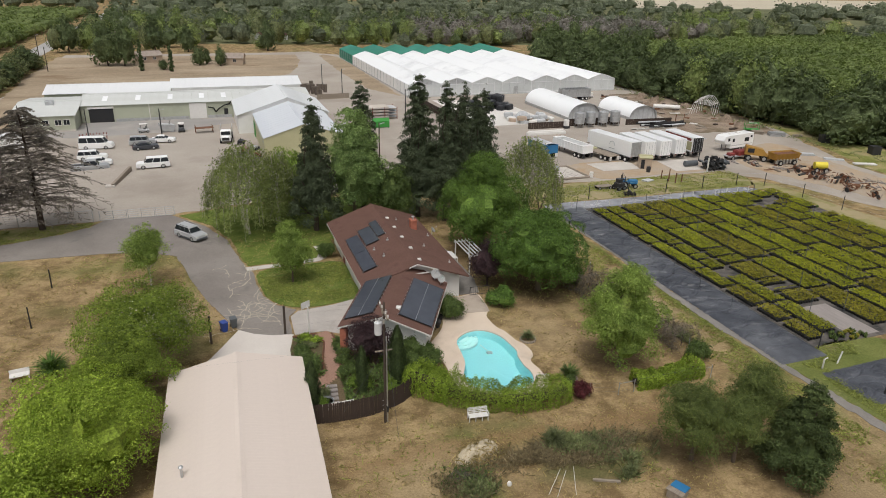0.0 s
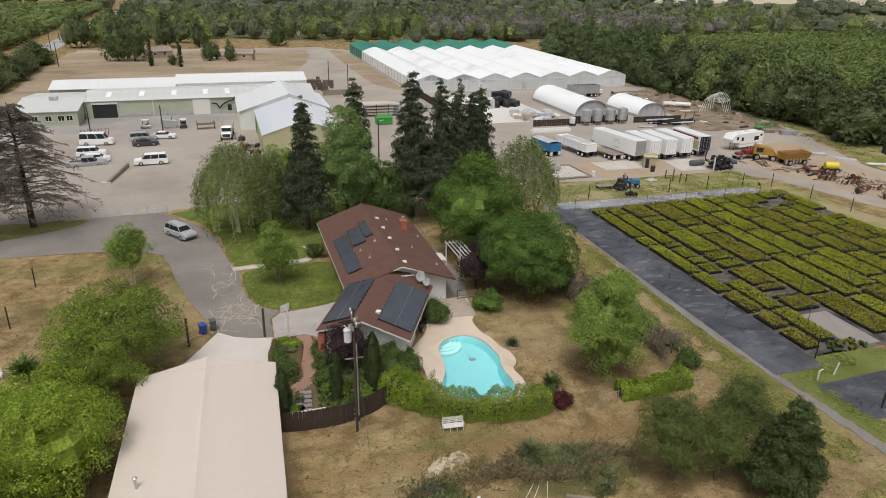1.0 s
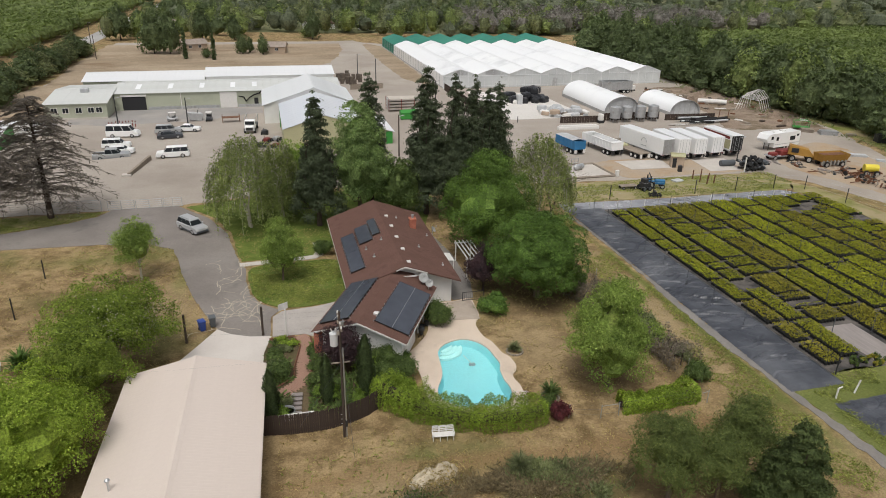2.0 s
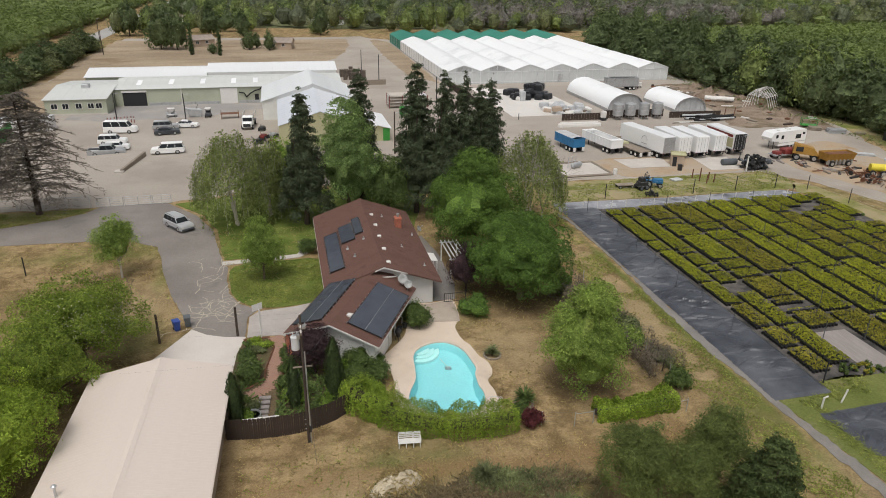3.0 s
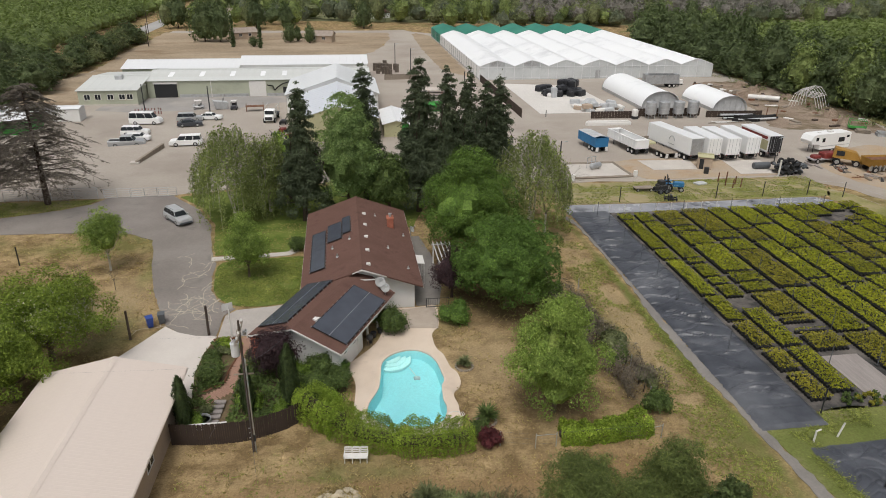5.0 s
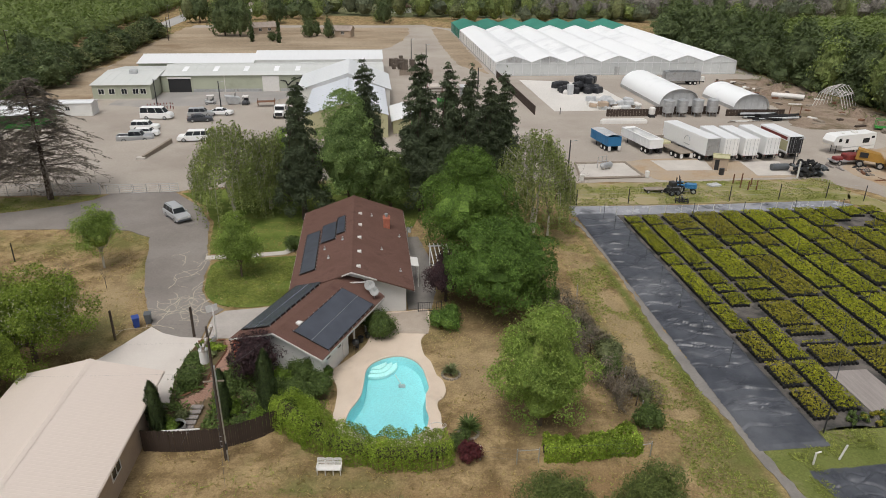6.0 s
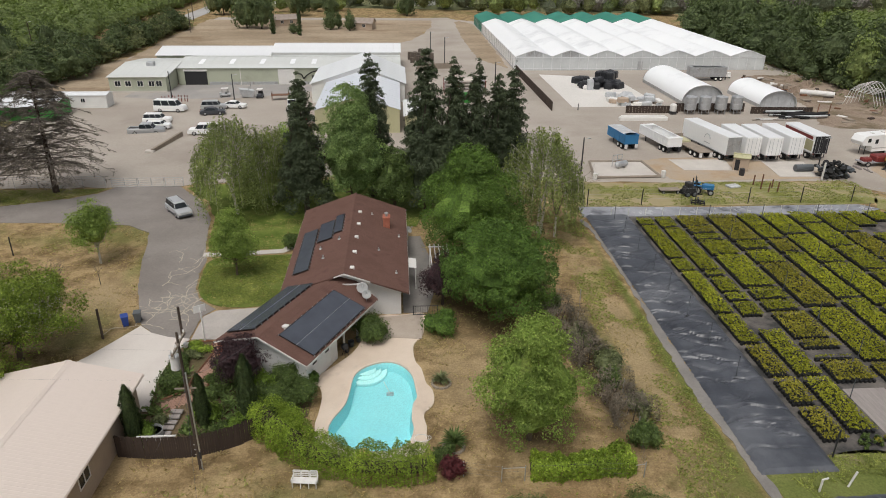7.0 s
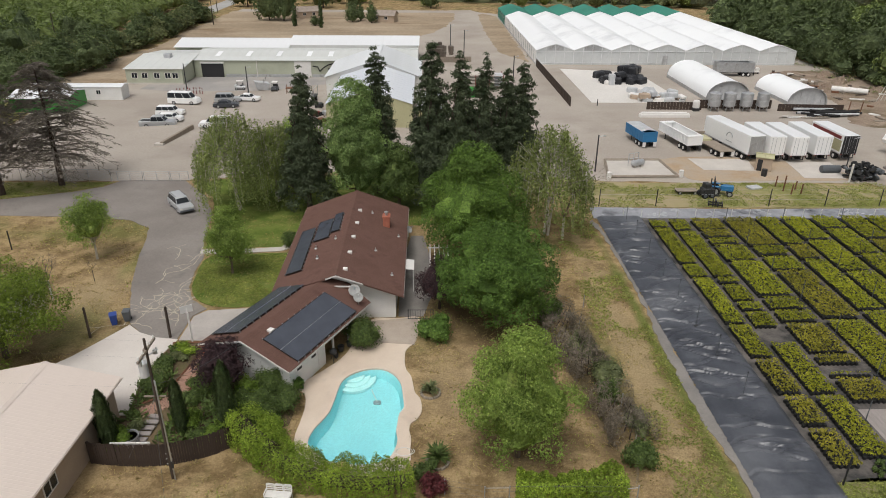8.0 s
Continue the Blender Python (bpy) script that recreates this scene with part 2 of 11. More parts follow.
M_FIELD = surface("bare_field", (0.29, 0.225, 0.155), (0.42, 0.335, 0.24), 0.045, 1.2, 0.95, 0, 0.5, 0.05, stain=(0.22, 0.15, 0.09), stain_scale=0.05, stretch=(0.6, 1.5, 1), spec=0.1, speck=0.25)
M_LAWN = surface("lawn", (0.092, 0.136, 0.024), (0.17, 0.205, 0.05), 0.5, 9.0, 0.95, 0, 0.9, 0.05, stain=(0.27, 0.24, 0.09), stain_scale=0.3, stain_at=(0.58, 0.75), spec=0.1, speck=0.3)
M_VERGE = surface("rough_grass", (0.15, 0.18, 0.04), (0.26, 0.25, 0.085), 0.18, 6.0, 0.95, 0, 0.9, 0.05, stain=(0.40, 0.325, 0.18), stain_scale=0.16, stain_at=(0.45, 0.62), spec=0.1, speck=0.3)
M_STRIP = surface("thin_green_grass", (0.185, 0.195, 0.062), (0.27, 0.26, 0.10), 0.25, 6.0, 0.95, 0, 0.9, 0.05, stain=(0.36, 0.30, 0.175), stain_scale=0.14, stain_at=(0.40, 0.56), spec=0.1, speck=0.3)
M_SOUTHGRASS = surface("rank_green_grass", (0.125, 0.15, 0.04), (0.19, 0.205, 0.065), 0.3, 6.0, 0.95, 0, 0.9, 0.05, stain=(0.31, 0.265, 0.145), stain_scale=0.2, stain_at=(0.56, 0.7), spec=0.1, speck=0.3)
M_YARD = surface("yard_gravel", (0.36, 0.315, 0.27), (0.43, 0.385, 0.335), 0.05, 3.0, 0.92, 0, 0.3, 0.02, stain=(0.30, 0.26, 0.22), stain_scale=0.06, stain_at=(0.52, 0.75), spec=0.15, speck=0.1)
M_DIRT = surface("orange_dirt", (0.43, 0.325, 0.22), (0.40, 0.335, 0.265), 0.25, 4.0, 0.95, 0, 0.4, 0.03, stain=(0.37, 0.245, 0.14), stain_scale=0.16, spec=0.1)
M_EDGEDIRT = surface("brown_edge_dirt", (0.24, 0.18, 0.135), (0.34, 0.27, 0.21), 0.12, 3.0, 0.95, 0, 0.6, 0.06, stain=(0.16, 0.125, 0.08), stain_scale=0.2, stain_at=(0.48, 0.62), spec=0.1, speck=0.3)
M_MULCH = surface("brown_soil", (0.095, 0.07, 0.045), (0.16, 0.12, 0.07), 0.3, 6.0, 0.95, 0, 0.8, 0.05, stain=(0.085, 0.10, 0.035), stain_scale=0.35, spec=0.1, speck=0.3)
M_TRACK = surface("packed_grey_track", (0.20, 0.185, 0.172), (0.26, 0.24, 0.22), 0.4, 6.0, 0.85, 0, 0.3, 0.02, spec=0.25)
M_TRACK2 = surface("worn_yard_asphalt", (0.30, 0.285, 0.27), (0.355, 0.335, 0.315), 0.1, 4.0, 0.88, 0, 0.2, 0.01, stain=(0.40, 0.365, 0.33), stain_scale=0.12, stain_at=(0.5, 0.7), spec=0.2, speck=0.1)
M_PATIO = surface("grey_concrete", (0.40, 0.365, 0.335), (0.47, 0.43, 0.395), 0.3, 8.0, 0.85, 0, 0.15, 0.006, stain=(0.31, 0.28, 0.25), stain_scale=0.35, stain_at=(0.55, 0.78), spec=0.25, speck=0.1)
M_CONC = surface("concrete", (0.50, 0.46, 0.42), (0.58, 0.54, 0.49), 0.3, 8.0, 0.85, 0, 0.15, 0.006, stain=(0.38, 0.34, 0.30), stain_scale=0.35, stain_at=(0.62, 0.8), spec=0.25, speck=0.08)
M_APRON = surface("pale_concrete", (0.60, 0.545, 0.50), (0.66, 0.61, 0.56), 0.25, 8.0, 0.8, 0, 0.12, 0.005, stain=(0.42, 0.38, 0.34), stain_scale=0.5, stain_at=(0.66, 0.78), spec=0.25, speck=0.05)
M_DECK = surface("pool_deck_concrete", (0.60, 0.49, 0.39), (0.68, 0.57, 0.465), 0.3, 10.0, 0.85, 0, 0.15, 0.005, stain=(0.48, 0.39, 0.31), stain_scale=0.4, stain_at=(0.6, 0.8), spec=0.25, speck=0.06)
# Greyer than the deck: shade under the eave is mixed into this colour.
M_UPPATIO = surface("shaded_worn_patio", (0.40, 0.335, 0.275), (0.47, 0.40, 0.335), 0.4, 9.0, 0.88, 0, 0.2, 0.006, stain=(0.30, 0.25, 0.21), stain_scale=0.45, stain_at=(0.52, 0.75), spec=0.2, speck=0.1)
M_ASPH = surface("old_asphalt", (0.215, 0.190, 0.172), (0.275, 0.248, 0.225), 0.12, 5.0, 0.85, 0, 0.3, 0.01, stain=(0.15, 0.14, 0.13), stain_scale=0.18, stain_at=(0.58, 0.75), spec=0.25)
M_CRACK = surface("crack_filler", (0.46, 0.40, 0.31), (0.53, 0.46, 0.36), 1.0, 8.0, 0.95, 0, 0.2, 0.01)
M_ROADASPH = surface("road_asphalt", (0.36, 0.35, 0.34), (0.42, 0.41, 0.40), 0.05, 3.0, 0.85, 0, 0.1, 0.01)
M_BRICKPATH = surface("red_brick", (0.34, 0.20, 0.15), (0.44, 0.28, 0.21), 2.0, 14.0, 0.9, 0, 0.3, 0.01)
M_SHINGLE = surface("brown_shingle", (0.128, 0.070, 0.055), (0.158, 0.088, 0.070), 0.5, 9.0, 0.9, 0, 0.5, 0.02, stain=(0.105, 0.055, 0.045), stain_scale=0.5, stretch=(1, 1, 1), spec=0.2, speck=0.16)
M_WHITEWALL = surface("white_stucco", (0.72, 0.71, 0.69), (0.78, 0.77, 0.75), 0.6, 14.0, 0.85, 0, 0.2, 0.006, stain=(0.6, 0.58, 0.55), stain_scale=0.7, stain_at=(0.65, 0.85), speck=0.06)
M_TRIM = plain("white_trim", (0.72, 0.70, 0.67), 0.5)
M_TAN = surface("tan_wall", (0.42, 0.33, 0.25), (0.47, 0.37, 0.28), 0.5, 10.0, 0.8, 0, 0.15, 0.006, speck=0.06)
M_TANROOF = surface("cream_metal_roof", (0.655, 0.565, 0.50), (0.69, 0.60, 0.535), 0.12, 4.0, 0.5, 0, 0.04, 0.003, stain=(0.58, 0.50, 0.44), stain_scale=0.14, stain_at=(0.58, 0.85), spec=0.35, speck=0.025)
M_BRICK = surface("chimney_brick", (0.38, 0.13, 0.085), (0.45, 0.17, 0.11), 3.0, 20.0, 0.9, 0, 0.3, 0.01)
M_PANEL = surface("solar_cell", (0.060, 0.067, 0.085), (0.078, 0.087, 0.108), 0.8, 20.0, 0.22, 0, 0.0, 0.0, spec=0.5)
M_ALU = plain("aluminium", (0.55, 0.56, 0.57), 0.4, 0.8)
M_DARKMETAL = plain("dark_metal", (0.045, 0.045, 0.047), 0.5, 0.3)
M_GALV = surface("galvanised_steel", (0.46, 0.47, 0.48), (0.55, 0.56, 0.57), 1.5, 10.0, 0.45, 0.6, 0.05, 0.003, stain=(0.36, 0.34, 0.32), stain_scale=0.8)
M_RUST = surface("rusty_steel", (0.16, 0.075, 0.045), (0.24, 0.12, 0.07), 1.0, 12.0, 0.85, 0.1, 0.3, 0.01, stain=(0.09, 0.055, 0.045), stain_scale=1.2)
M_WOODDARK = surface("dark_stained_wood", (0.045, 0.032, 0.026), (0.075, 0.054, 0.042), 1.2, 12.0, 0.85, 0, 0.4, 0.01, stretch=(6, 6, 0.6))
M_POLE = surface("weathered_pole", (0.055, 0.041, 0.032), (0.09, 0.068, 0.054), 1.0, 12.0, 0.9, 0, 0.4, 0.01, stretch=(8, 8, 0.5))
M_TIMBER = surface("grey_timber", (0.24, 0.20, 0.16), (0.32, 0.27, 0.215), 1.0, 10.0, 0.9, 0, 0.3, 0.01, stretch=(1, 6, 1))
M_SAGE = surface("sage_green_cladding", (0.42, 0.44, 0.34), (0.46, 0.48, 0.375), 0.2, 5.0, 0.6, 0, 0.05, 0.004, stain=(0.36, 0.37, 0.29), stain_scale=0.12, speck=0.05)
M_PALEROOF = surface("pale_metal_roof", (0.60, 0.615, 0.59), (0.67, 0.68, 0.66), 0.08, 3.0, 0.5, 0, 0.05, 0.004, stain=(0.50, 0.51, 0.48), stain_scale=0.1, stain_at=(0.5, 0.75), spec=0.35, speck=0.04)
M_WHITEROOF = surface("white_metal_roof", (0.72, 0.73, 0.74), (0.78, 0.79, 0.80), 0.06, 3.0, 0.5, 0, 0.04, 0.004, stain=(0.62, 0.62, 0.62), stain_scale=0.08, stain_at=(0.55, 0.8), spec=0.35, speck=0.03)
M_LINKROOF = surface("chalky_white_roof", (0.66, 0.68, 0.69), (0.74, 0.755, 0.765), 0.07, 3.0, 0.55, 0, 0.04, 0.004, stain=(0.58, 0.60, 0.60), stain_scale=0.09, stain_at=(0.5, 0.75), spec=0.3, speck=0.03)
M_BARNROOF = surface("blue_grey_metal_roof", (0.58, 0.61, 0.66), (0.65, 0.68, 0.72), 0.07, 3.0, 0.5, 0, 0.04, 0.004, stain=(0.73, 0.75, 0.77), stain_scale=0.09, stretch=(1, 1.6, 1), spec=0.35, speck=0.03)
M_OLIVE = surface("olive_cream_cladding", (0.45, 0.43, 0.26), (0.50, 0.48, 0.30), 0.2, 5.0, 0.6, 0, 0.05, 0.004)
M_FILM = surface("white_greenhouse_film", (0.91, 0.92, 0.93), (0.94, 0.95, 0.95), 0.05, 2.0, 0.4, 0, 0.06, 0.02, stain=(0.74, 0.75, 0.76), stain_scale=0.07, spec=0.4, speck=0.015)
M_FILMWALL = surface("grey_translucent_film", (0.55, 0.57, 0.57), (0.66, 0.68, 0.68), 0.12, 2.0, 0.45, 0, 0.05, 0.02, stain=(0.46, 0.48, 0.475), stain_scale=0.15, spec=0.4, speck=0.05)
M_GREENFILM = surface("green_shade_cloth", (0.035, 0.20, 0.145), (0.055, 0.26, 0.19), 0.06, 2.0, 0.7, 0, 0.1, 0.02, speck=0.06)
M_GREENPAINT = plain("bright_green_paint", (0.05, 0.27, 0.05), 0.5)
M_FABRIC = surface("black_weed_fabric", (0.036, 0.040, 0.050), (0.075, 0.081, 0.097), 0.35, 5.0, 0.36, 0, 0.3, 0.03, stain=(0.12, 0.126, 0.14), stain_scale=0.15, stain_at=(0.50, 0.66), spec=0.7, speck=0.15, gloss=0.07)
# The pale grey is reflected sky put into the base colour of wet fabric.
M_SHEENFABRIC = surface("sky_sheen_wet_fabric", (0.24, 0.245, 0.265), (0.38, 0.38, 0.40), 0.2, 4.0, 0.2, 0, 0.2, 0.02, stain=(0.07, 0.072, 0.08), stain_scale=0.25, spec=0.6, speck=0.12, gloss=0.15)
M_BEDSOIL = surface("bed_ground", (0.10, 0.092, 0.084), (0.17, 0.15, 0.135), 0.3, 5.0, 0.9, 0, 0.3, 0.02, stain=(0.045, 0.044, 0.042), stain_scale=0.4, stain_at=(0.45, 0.6))
M_POT = plain("black_pot_plastic", (0.02, 0.02, 0.021), 0.5)
M_SLABGREY = surface("grey_boards", (0.27, 0.24, 0.225), (0.33, 0.295, 0.275), 0.6, 6.0, 0.85, 0, 0.2, 0.01, stretch=(6, 0.6, 1))
M_RUBBER = plain("rubber", (0.02, 0.02, 0.02), 0.85)
M_WHITEPAINT = plain("white_vehicle_paint", (0.87, 0.87, 0.86), 0.3, 0, 0.5, 0.05)
M_SILVER = plain("silver_vehicle_paint", (0.50, 0.51, 0.52), 0.3, 0.4, 0.5, 0.05)
M_CHARCOAL = plain("charcoal_vehicle_paint", (0.06, 0.065, 0.075), 0.3, 0.2, 0.5, 0.05)
M_BLUE = plain("blue_paint", (0.03, 0.17, 0.36), 0.45)
M_BINBLUE = plain("blue_bin_plastic", (0.03, 0.07, 0.30), 0.45)
M_BINGREY = plain("grey_bin_plastic", (0.10, 0.11, 0.12), 0.5)
M_YELLOW = surface("yellow_machine_paint", (0.33, 0.18, 0.035), (0.40, 0.225, 0.05), 0.8, 8.0, 0.6, 0, 0.1, 0.01, stain=(0.28, 0.13, 0.04), stain_scale=0.9)
M_BRIGHTYEL = plain("bright_yellow_plastic", (0.75, 0.62, 0.06), 0.5)
M_RED = plain("red_paint", (0.20, 0.035, 0.03), 0.5)
M_TARP = surface("black_plastic_sheet", (0.018, 0.019, 0.022), (0.035, 0.036, 0.04), 0.8, 6.0, 0.4, 0, 0.4, 0.05)
M_GREYTARP = surface("grey_plastic_sheet", (0.45, 0.46, 0.47), (0.56, 0.57, 0.58), 0.8, 6.0, 0.4, 0, 0.4, 0.05)
M_DARKGLASS = plain("dark_glass", (0.022, 0.026, 0.03), 0.12, 0, 0.3)
M_INSIDE = plain("dark_interior", (0.03, 0.03, 0.032), 0.9)
M_BARK = surface("bark", (0.12, 0.09, 0.065), (0.17, 0.13, 0.095), 1.5, 12.0, 0.95, 0, 0.6, 0.03, stretch=(5, 5, 0.7))
M_DARKBARK = surface("dark_bark", (0.055, 0.04, 0.032), (0.085, 0.062, 0.05), 1.5, 12.0, 0.95, 0, 0.6, 0.03, stretch=(5, 5, 0.7))
M_PALEBARK = surface("pale_bark", (0.45, 0.41, 0.35), (0.56, 0.52, 0.45), 1.5, 12.0, 0.9, 0, 0.4, 0.02, stretch=(5, 5, 0.7))
L_REDWOOD = leafy("redwood_needles", (0.046, 0.064, 0.036), (0.088, 0.114, 0.062), (0.14, 0.17, 0.092), 0.2, 0.25, 3.0, 0.26)
L_DEEP = leafy("deep_green_leaves", (0.044, 0.09, 0.018), (0.112, 0.196, 0.036), (0.205, 0.31, 0.07), 0.2)
L_MID = leafy("mid_green_leaves", (0.105, 0.175, 0.030), (0.235, 0.345, 0.060), (0.39, 0.51, 0.115), 0.48)
L_BRIGHT = leafy("bright_green_leaves", (0.150, 0.220, 0.028), (0.335, 0.445, 0.060), (0.54, 0.65, 0.125), 0.48)
L_LAWN = leafy("fresh_light_leaves", (0.13, 0.205, 0.042), (0.275, 0.375, 0.085), (0.47, 0.55, 0.17), 0.48)
L_BIRCH = leafy("grey_green_birch_leaves", (0.135, 0.175, 0.055), (0.265, 0.315, 0.11), (0.43, 0.46, 0.20), 0.48)
L_PINE = leafy("pine_needles", (0.078, 0.108, 0.030), (0.158, 0.20, 0.056), (0.27, 0.31, 0.10), 0.35, 0.25, 4.5, 0.3)
L_PURPLE = leafy("purple_plum_leaves", (0.019, 0.012, 0.016), (0.062, 0.034, 0.040), (0.109, 0.054, 0.062), 0.2)
L_REDBUSH = leafy("dark_red_leaves", (0.05, 0.014, 0.016), (0.14, 0.034, 0.04), None, 0.25)
L_HEDGE = leafy("yellow_green_hedge_leaves", (0.115, 0.178, 0.024), (0.275, 0.385, 0.046), (0.50, 0.60, 0.11), 0.35, 0.6)
L_CYPRESS = leafy("cypress_leaves", (0.042, 0.066, 0.026), (0.092, 0.130, 0.050), None, 0.15)
L_CEDAR = leafy("dark_cedar_needles", (0.046, 0.070, 0.024), (0.098, 0.135, 0.045), (0.165, 0.205, 0.075), 0.25, 0.3, 4.0, 0.3)
L_SHRUB = leafy("shrub_leaves", (0.052, 0.088, 0.026), (0.120, 0.172, 0.050), (0.215, 0.28, 0.085), 0.4)
L_BED = leafy("yellow_green_nursery_leaves", (0.2, 0.212, 0.018), (0.315, 0.325, 0.026), (0.42, 0.41, 0.042), 0.3, 0.16, 4.5, 0.2)
L_BEDB = leafy("olive_nursery_leaves", (0.195, 0.182, 0.022), (0.305, 0.282, 0.034), (0.39, 0.335, 0.058), 0.3, 0.3, 4.5, 0.2)
L_BEDC = leafy("fresh_nursery_leaves", (0.22, 0.245, 0.018), (0.355, 0.375, 0.028), (0.47, 0.465, 0.046), 0.3, 0.2, 4.5, 0.2)
L_GREYTWIG = leafy("grey_twigs", (0.105, 0.087, 0.068), (0.21, 0.178, 0.142), None, 0.1)
L_GROVE = leafy("bare_grove_twigs", (0.155, 0.143, 0.128), (0.215, 0.20, 0.18), None, 0.1, 0.03, 0.9, 0.3)
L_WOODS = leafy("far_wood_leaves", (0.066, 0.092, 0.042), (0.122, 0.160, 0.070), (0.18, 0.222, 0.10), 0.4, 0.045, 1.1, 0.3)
L_ORCH = leafy("orchard_leaves", (0.125, 0.168, 0.055), (0.180, 0.232, 0.076), (0.235, 0.29, 0.104), 0.4, 0.02, 0.9, 0.26)
L_OLIVE = leafy("olive_wood_leaves", (0.095, 0.112, 0.055), (0.205, 0.232, 0.110), (0.300, 0.325, 0.165), 0.45, 0.06, 1.1)
# Distance haze is put into this leaf colour: paler and greyer than L_WOODS.
L_FARWOOD = leafy("haze_toned_far_leaves", (0.105, 0.125, 0.082), (0.150, 0.175, 0.112), (0.205, 0.23, 0.15), 0.3, 0.012, 0.8, 0.34)
L_DEADGRASS = leafy("dead_weed_stalks", (0.15, 0.118, 0.07), (0.27, 0.215, 0.13), (0.36, 0.29, 0.18), 0.3)
L_SHADE = leafy("shade_tree_leaves", (0.05, 0.098, 0.018), (0.124, 0.21, 0.036), (0.22, 0.33, 0.07), 0.22)
L_COOL = leafy("cool_green_leaves", (0.110, 0.178, 0.058), (0.245, 0.350, 0.125), (0.41, 0.51, 0.215), 0.48)
L_MIDBRIGHT = leafy("fresh_mid_green_leaves", (0.105, 0.155, 0.024), (0.235, 0.315, 0.048), (0.40, 0.48, 0.095), 0.45)
L_PALETREE = leafy("pale_wood_leaves", (0.12, 0.165, 0.055), (0.245, 0.305, 0.105), (0.355, 0.415, 0.155), 0.45, 0.05, 1.1)
L_GRASSDRY = leafy("dry_grass_blades", (0.25, 0.182, 0.078), (0.40, 0.305, 0.150), (0.50, 0.40, 0.225), 0.45, 0.48)
L_GRASSGREEN = leafy("green_grass_blades", (0.165, 0.200, 0.038), (0.285, 0.315, 0.08), (0.42, 0.42, 0.14), 0.4, 0.3)
L_FLOWER = leafy("cream_flower_heads", (0.26, 0.27, 0.16), (0.40, 0.40, 0.26), None, 0.2)


# ---- ground and paved surfaces ----
def jag(pts, step=1.0, amount=0.15, seed=0):
    """The outline with short steps and a slightly ragged line."""
    out = []
    n = len(pts)
    for i in range(n):
        a, b = Vector((*pts[i], 0)), Vector((*pts[(i + 1) % n], 0))
        d = (b - a).length
        k = max(1, min(60, int(d / step)))
        side = Vector((-(b - a).y, (b - a).x, 0)) / max(d, 1e-6)
        for j in range(k):
            p = a.lerp(b, j / k)
            if amount:
                p += side * amount * (noise.noise((p.x * 0.7 + seed, p.y * 0.7, seed)) + 0.6 * noise.noise((p.x * 2.1, p.y * 2.1 + seed, 3.0)))
            out.append((p.x, p.y))
    return out


def smooth_line(pts, k=6):
    """A closed line rounded through its points."""
    out, n = [], len(pts)
    for i in range(n):
        p0, p1, p2, p3 = (Vector(pts[(i + j - 1) % n]) for j in range(4))
        for s in range(k):
            t = s / k
            out.append(tuple(0.5 * ((2 * p1) + (p2 - p0) * t + (2 * p0 - 5 * p1 + 4 * p2 - p3) * t * t + (3 * p1 - p0 - 3 * p2 + p3) * t ** 3)))
    return out


def sheet(name, pts, top, mat, label, category, step=1.0, amount=0.15, deep=0.05):
    return solo(name, Shape().prism(jag(pts, step, amount, len(pts)), top - deep, top, None), mat, label, category, kind="structure")


def rect(x0, y0, x1, y1):
    return [(x0, y0), (x1, y0), (x1, y1), (x0, y1)]


POOL = smooth_line([(22.15, 54.3), (23.3, 54.25), (24.2, 53.5), (24.75, 52.35), (24.95, 50.9), (25.05, 49.6), (24.75, 48.8), (24.65, 47.9), (24.6, 47.0), (24.72, 46.1), (24.55, 45.1), (24.1, 44.3), (22.7, 43.75), (20.4, 44.1), (19.3, 45.0), (18.75, 45.7), (18.7, 46.5), (18.95, 47.4), (19.35, 48.2), (19.75, 49.2), (19.95, 50.6), (20.2, 52.6), (20.95, 53.7)], 4)
DECK = smooth_line([(20.2, 56.6), (21.6, 61.6), (24.2, 62.0), (26.0, 62.2), (26.0, 60.0), (25.8, 58.3), (25.05, 57.0), (24.95, 55.6), (25.1, 54.3), (25.5, 53.4), (25.7, 52.2), (25.85, 51.3), (26.25, 50.5), (26.35, 49.2), (26.05, 48.3), (25.6, 47.8), (25.5, 47.1), (25.65, 46.2), (25.6, 45.2), (25.6, 44.0), (24.6, 42.9), (22.0, 42.4), (19.4, 43.0), (18.0, 44.6), (17.7, 46.8), (17.8, 47.8), (17.9, 49.8), (17.6, 51.3), (16.9, 52.2), (18.6, 54.2)], 4)

# The ground is one sheet to the horizon, open under the pool.
g = bmesh.new()
outer = [g.verts.new((x, y, 0)) for x, y in ((-2500, -1500), (3000, -1500), (3000, 4000), (-2500, 4000))]
hole = [g.verts.new((x, y, 0)) for x, y in POOL]
edges = [g.edges.new((r[i], r[(i + 1) % len(r)])) for r in (outer, hole) for i in range(len(r))]
bmesh.ops.triangle_fill(g, edges=edges, use_beauty=True)
for f in list(g.faces):
    c = f.calc_center_median()
    if f.normal.z < 0:
        f.normal_flip()
gm = bpy.data.meshes.new("ground")
g.to_mesh(gm)
g.free()
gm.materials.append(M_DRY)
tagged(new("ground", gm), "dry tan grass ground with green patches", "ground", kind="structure")

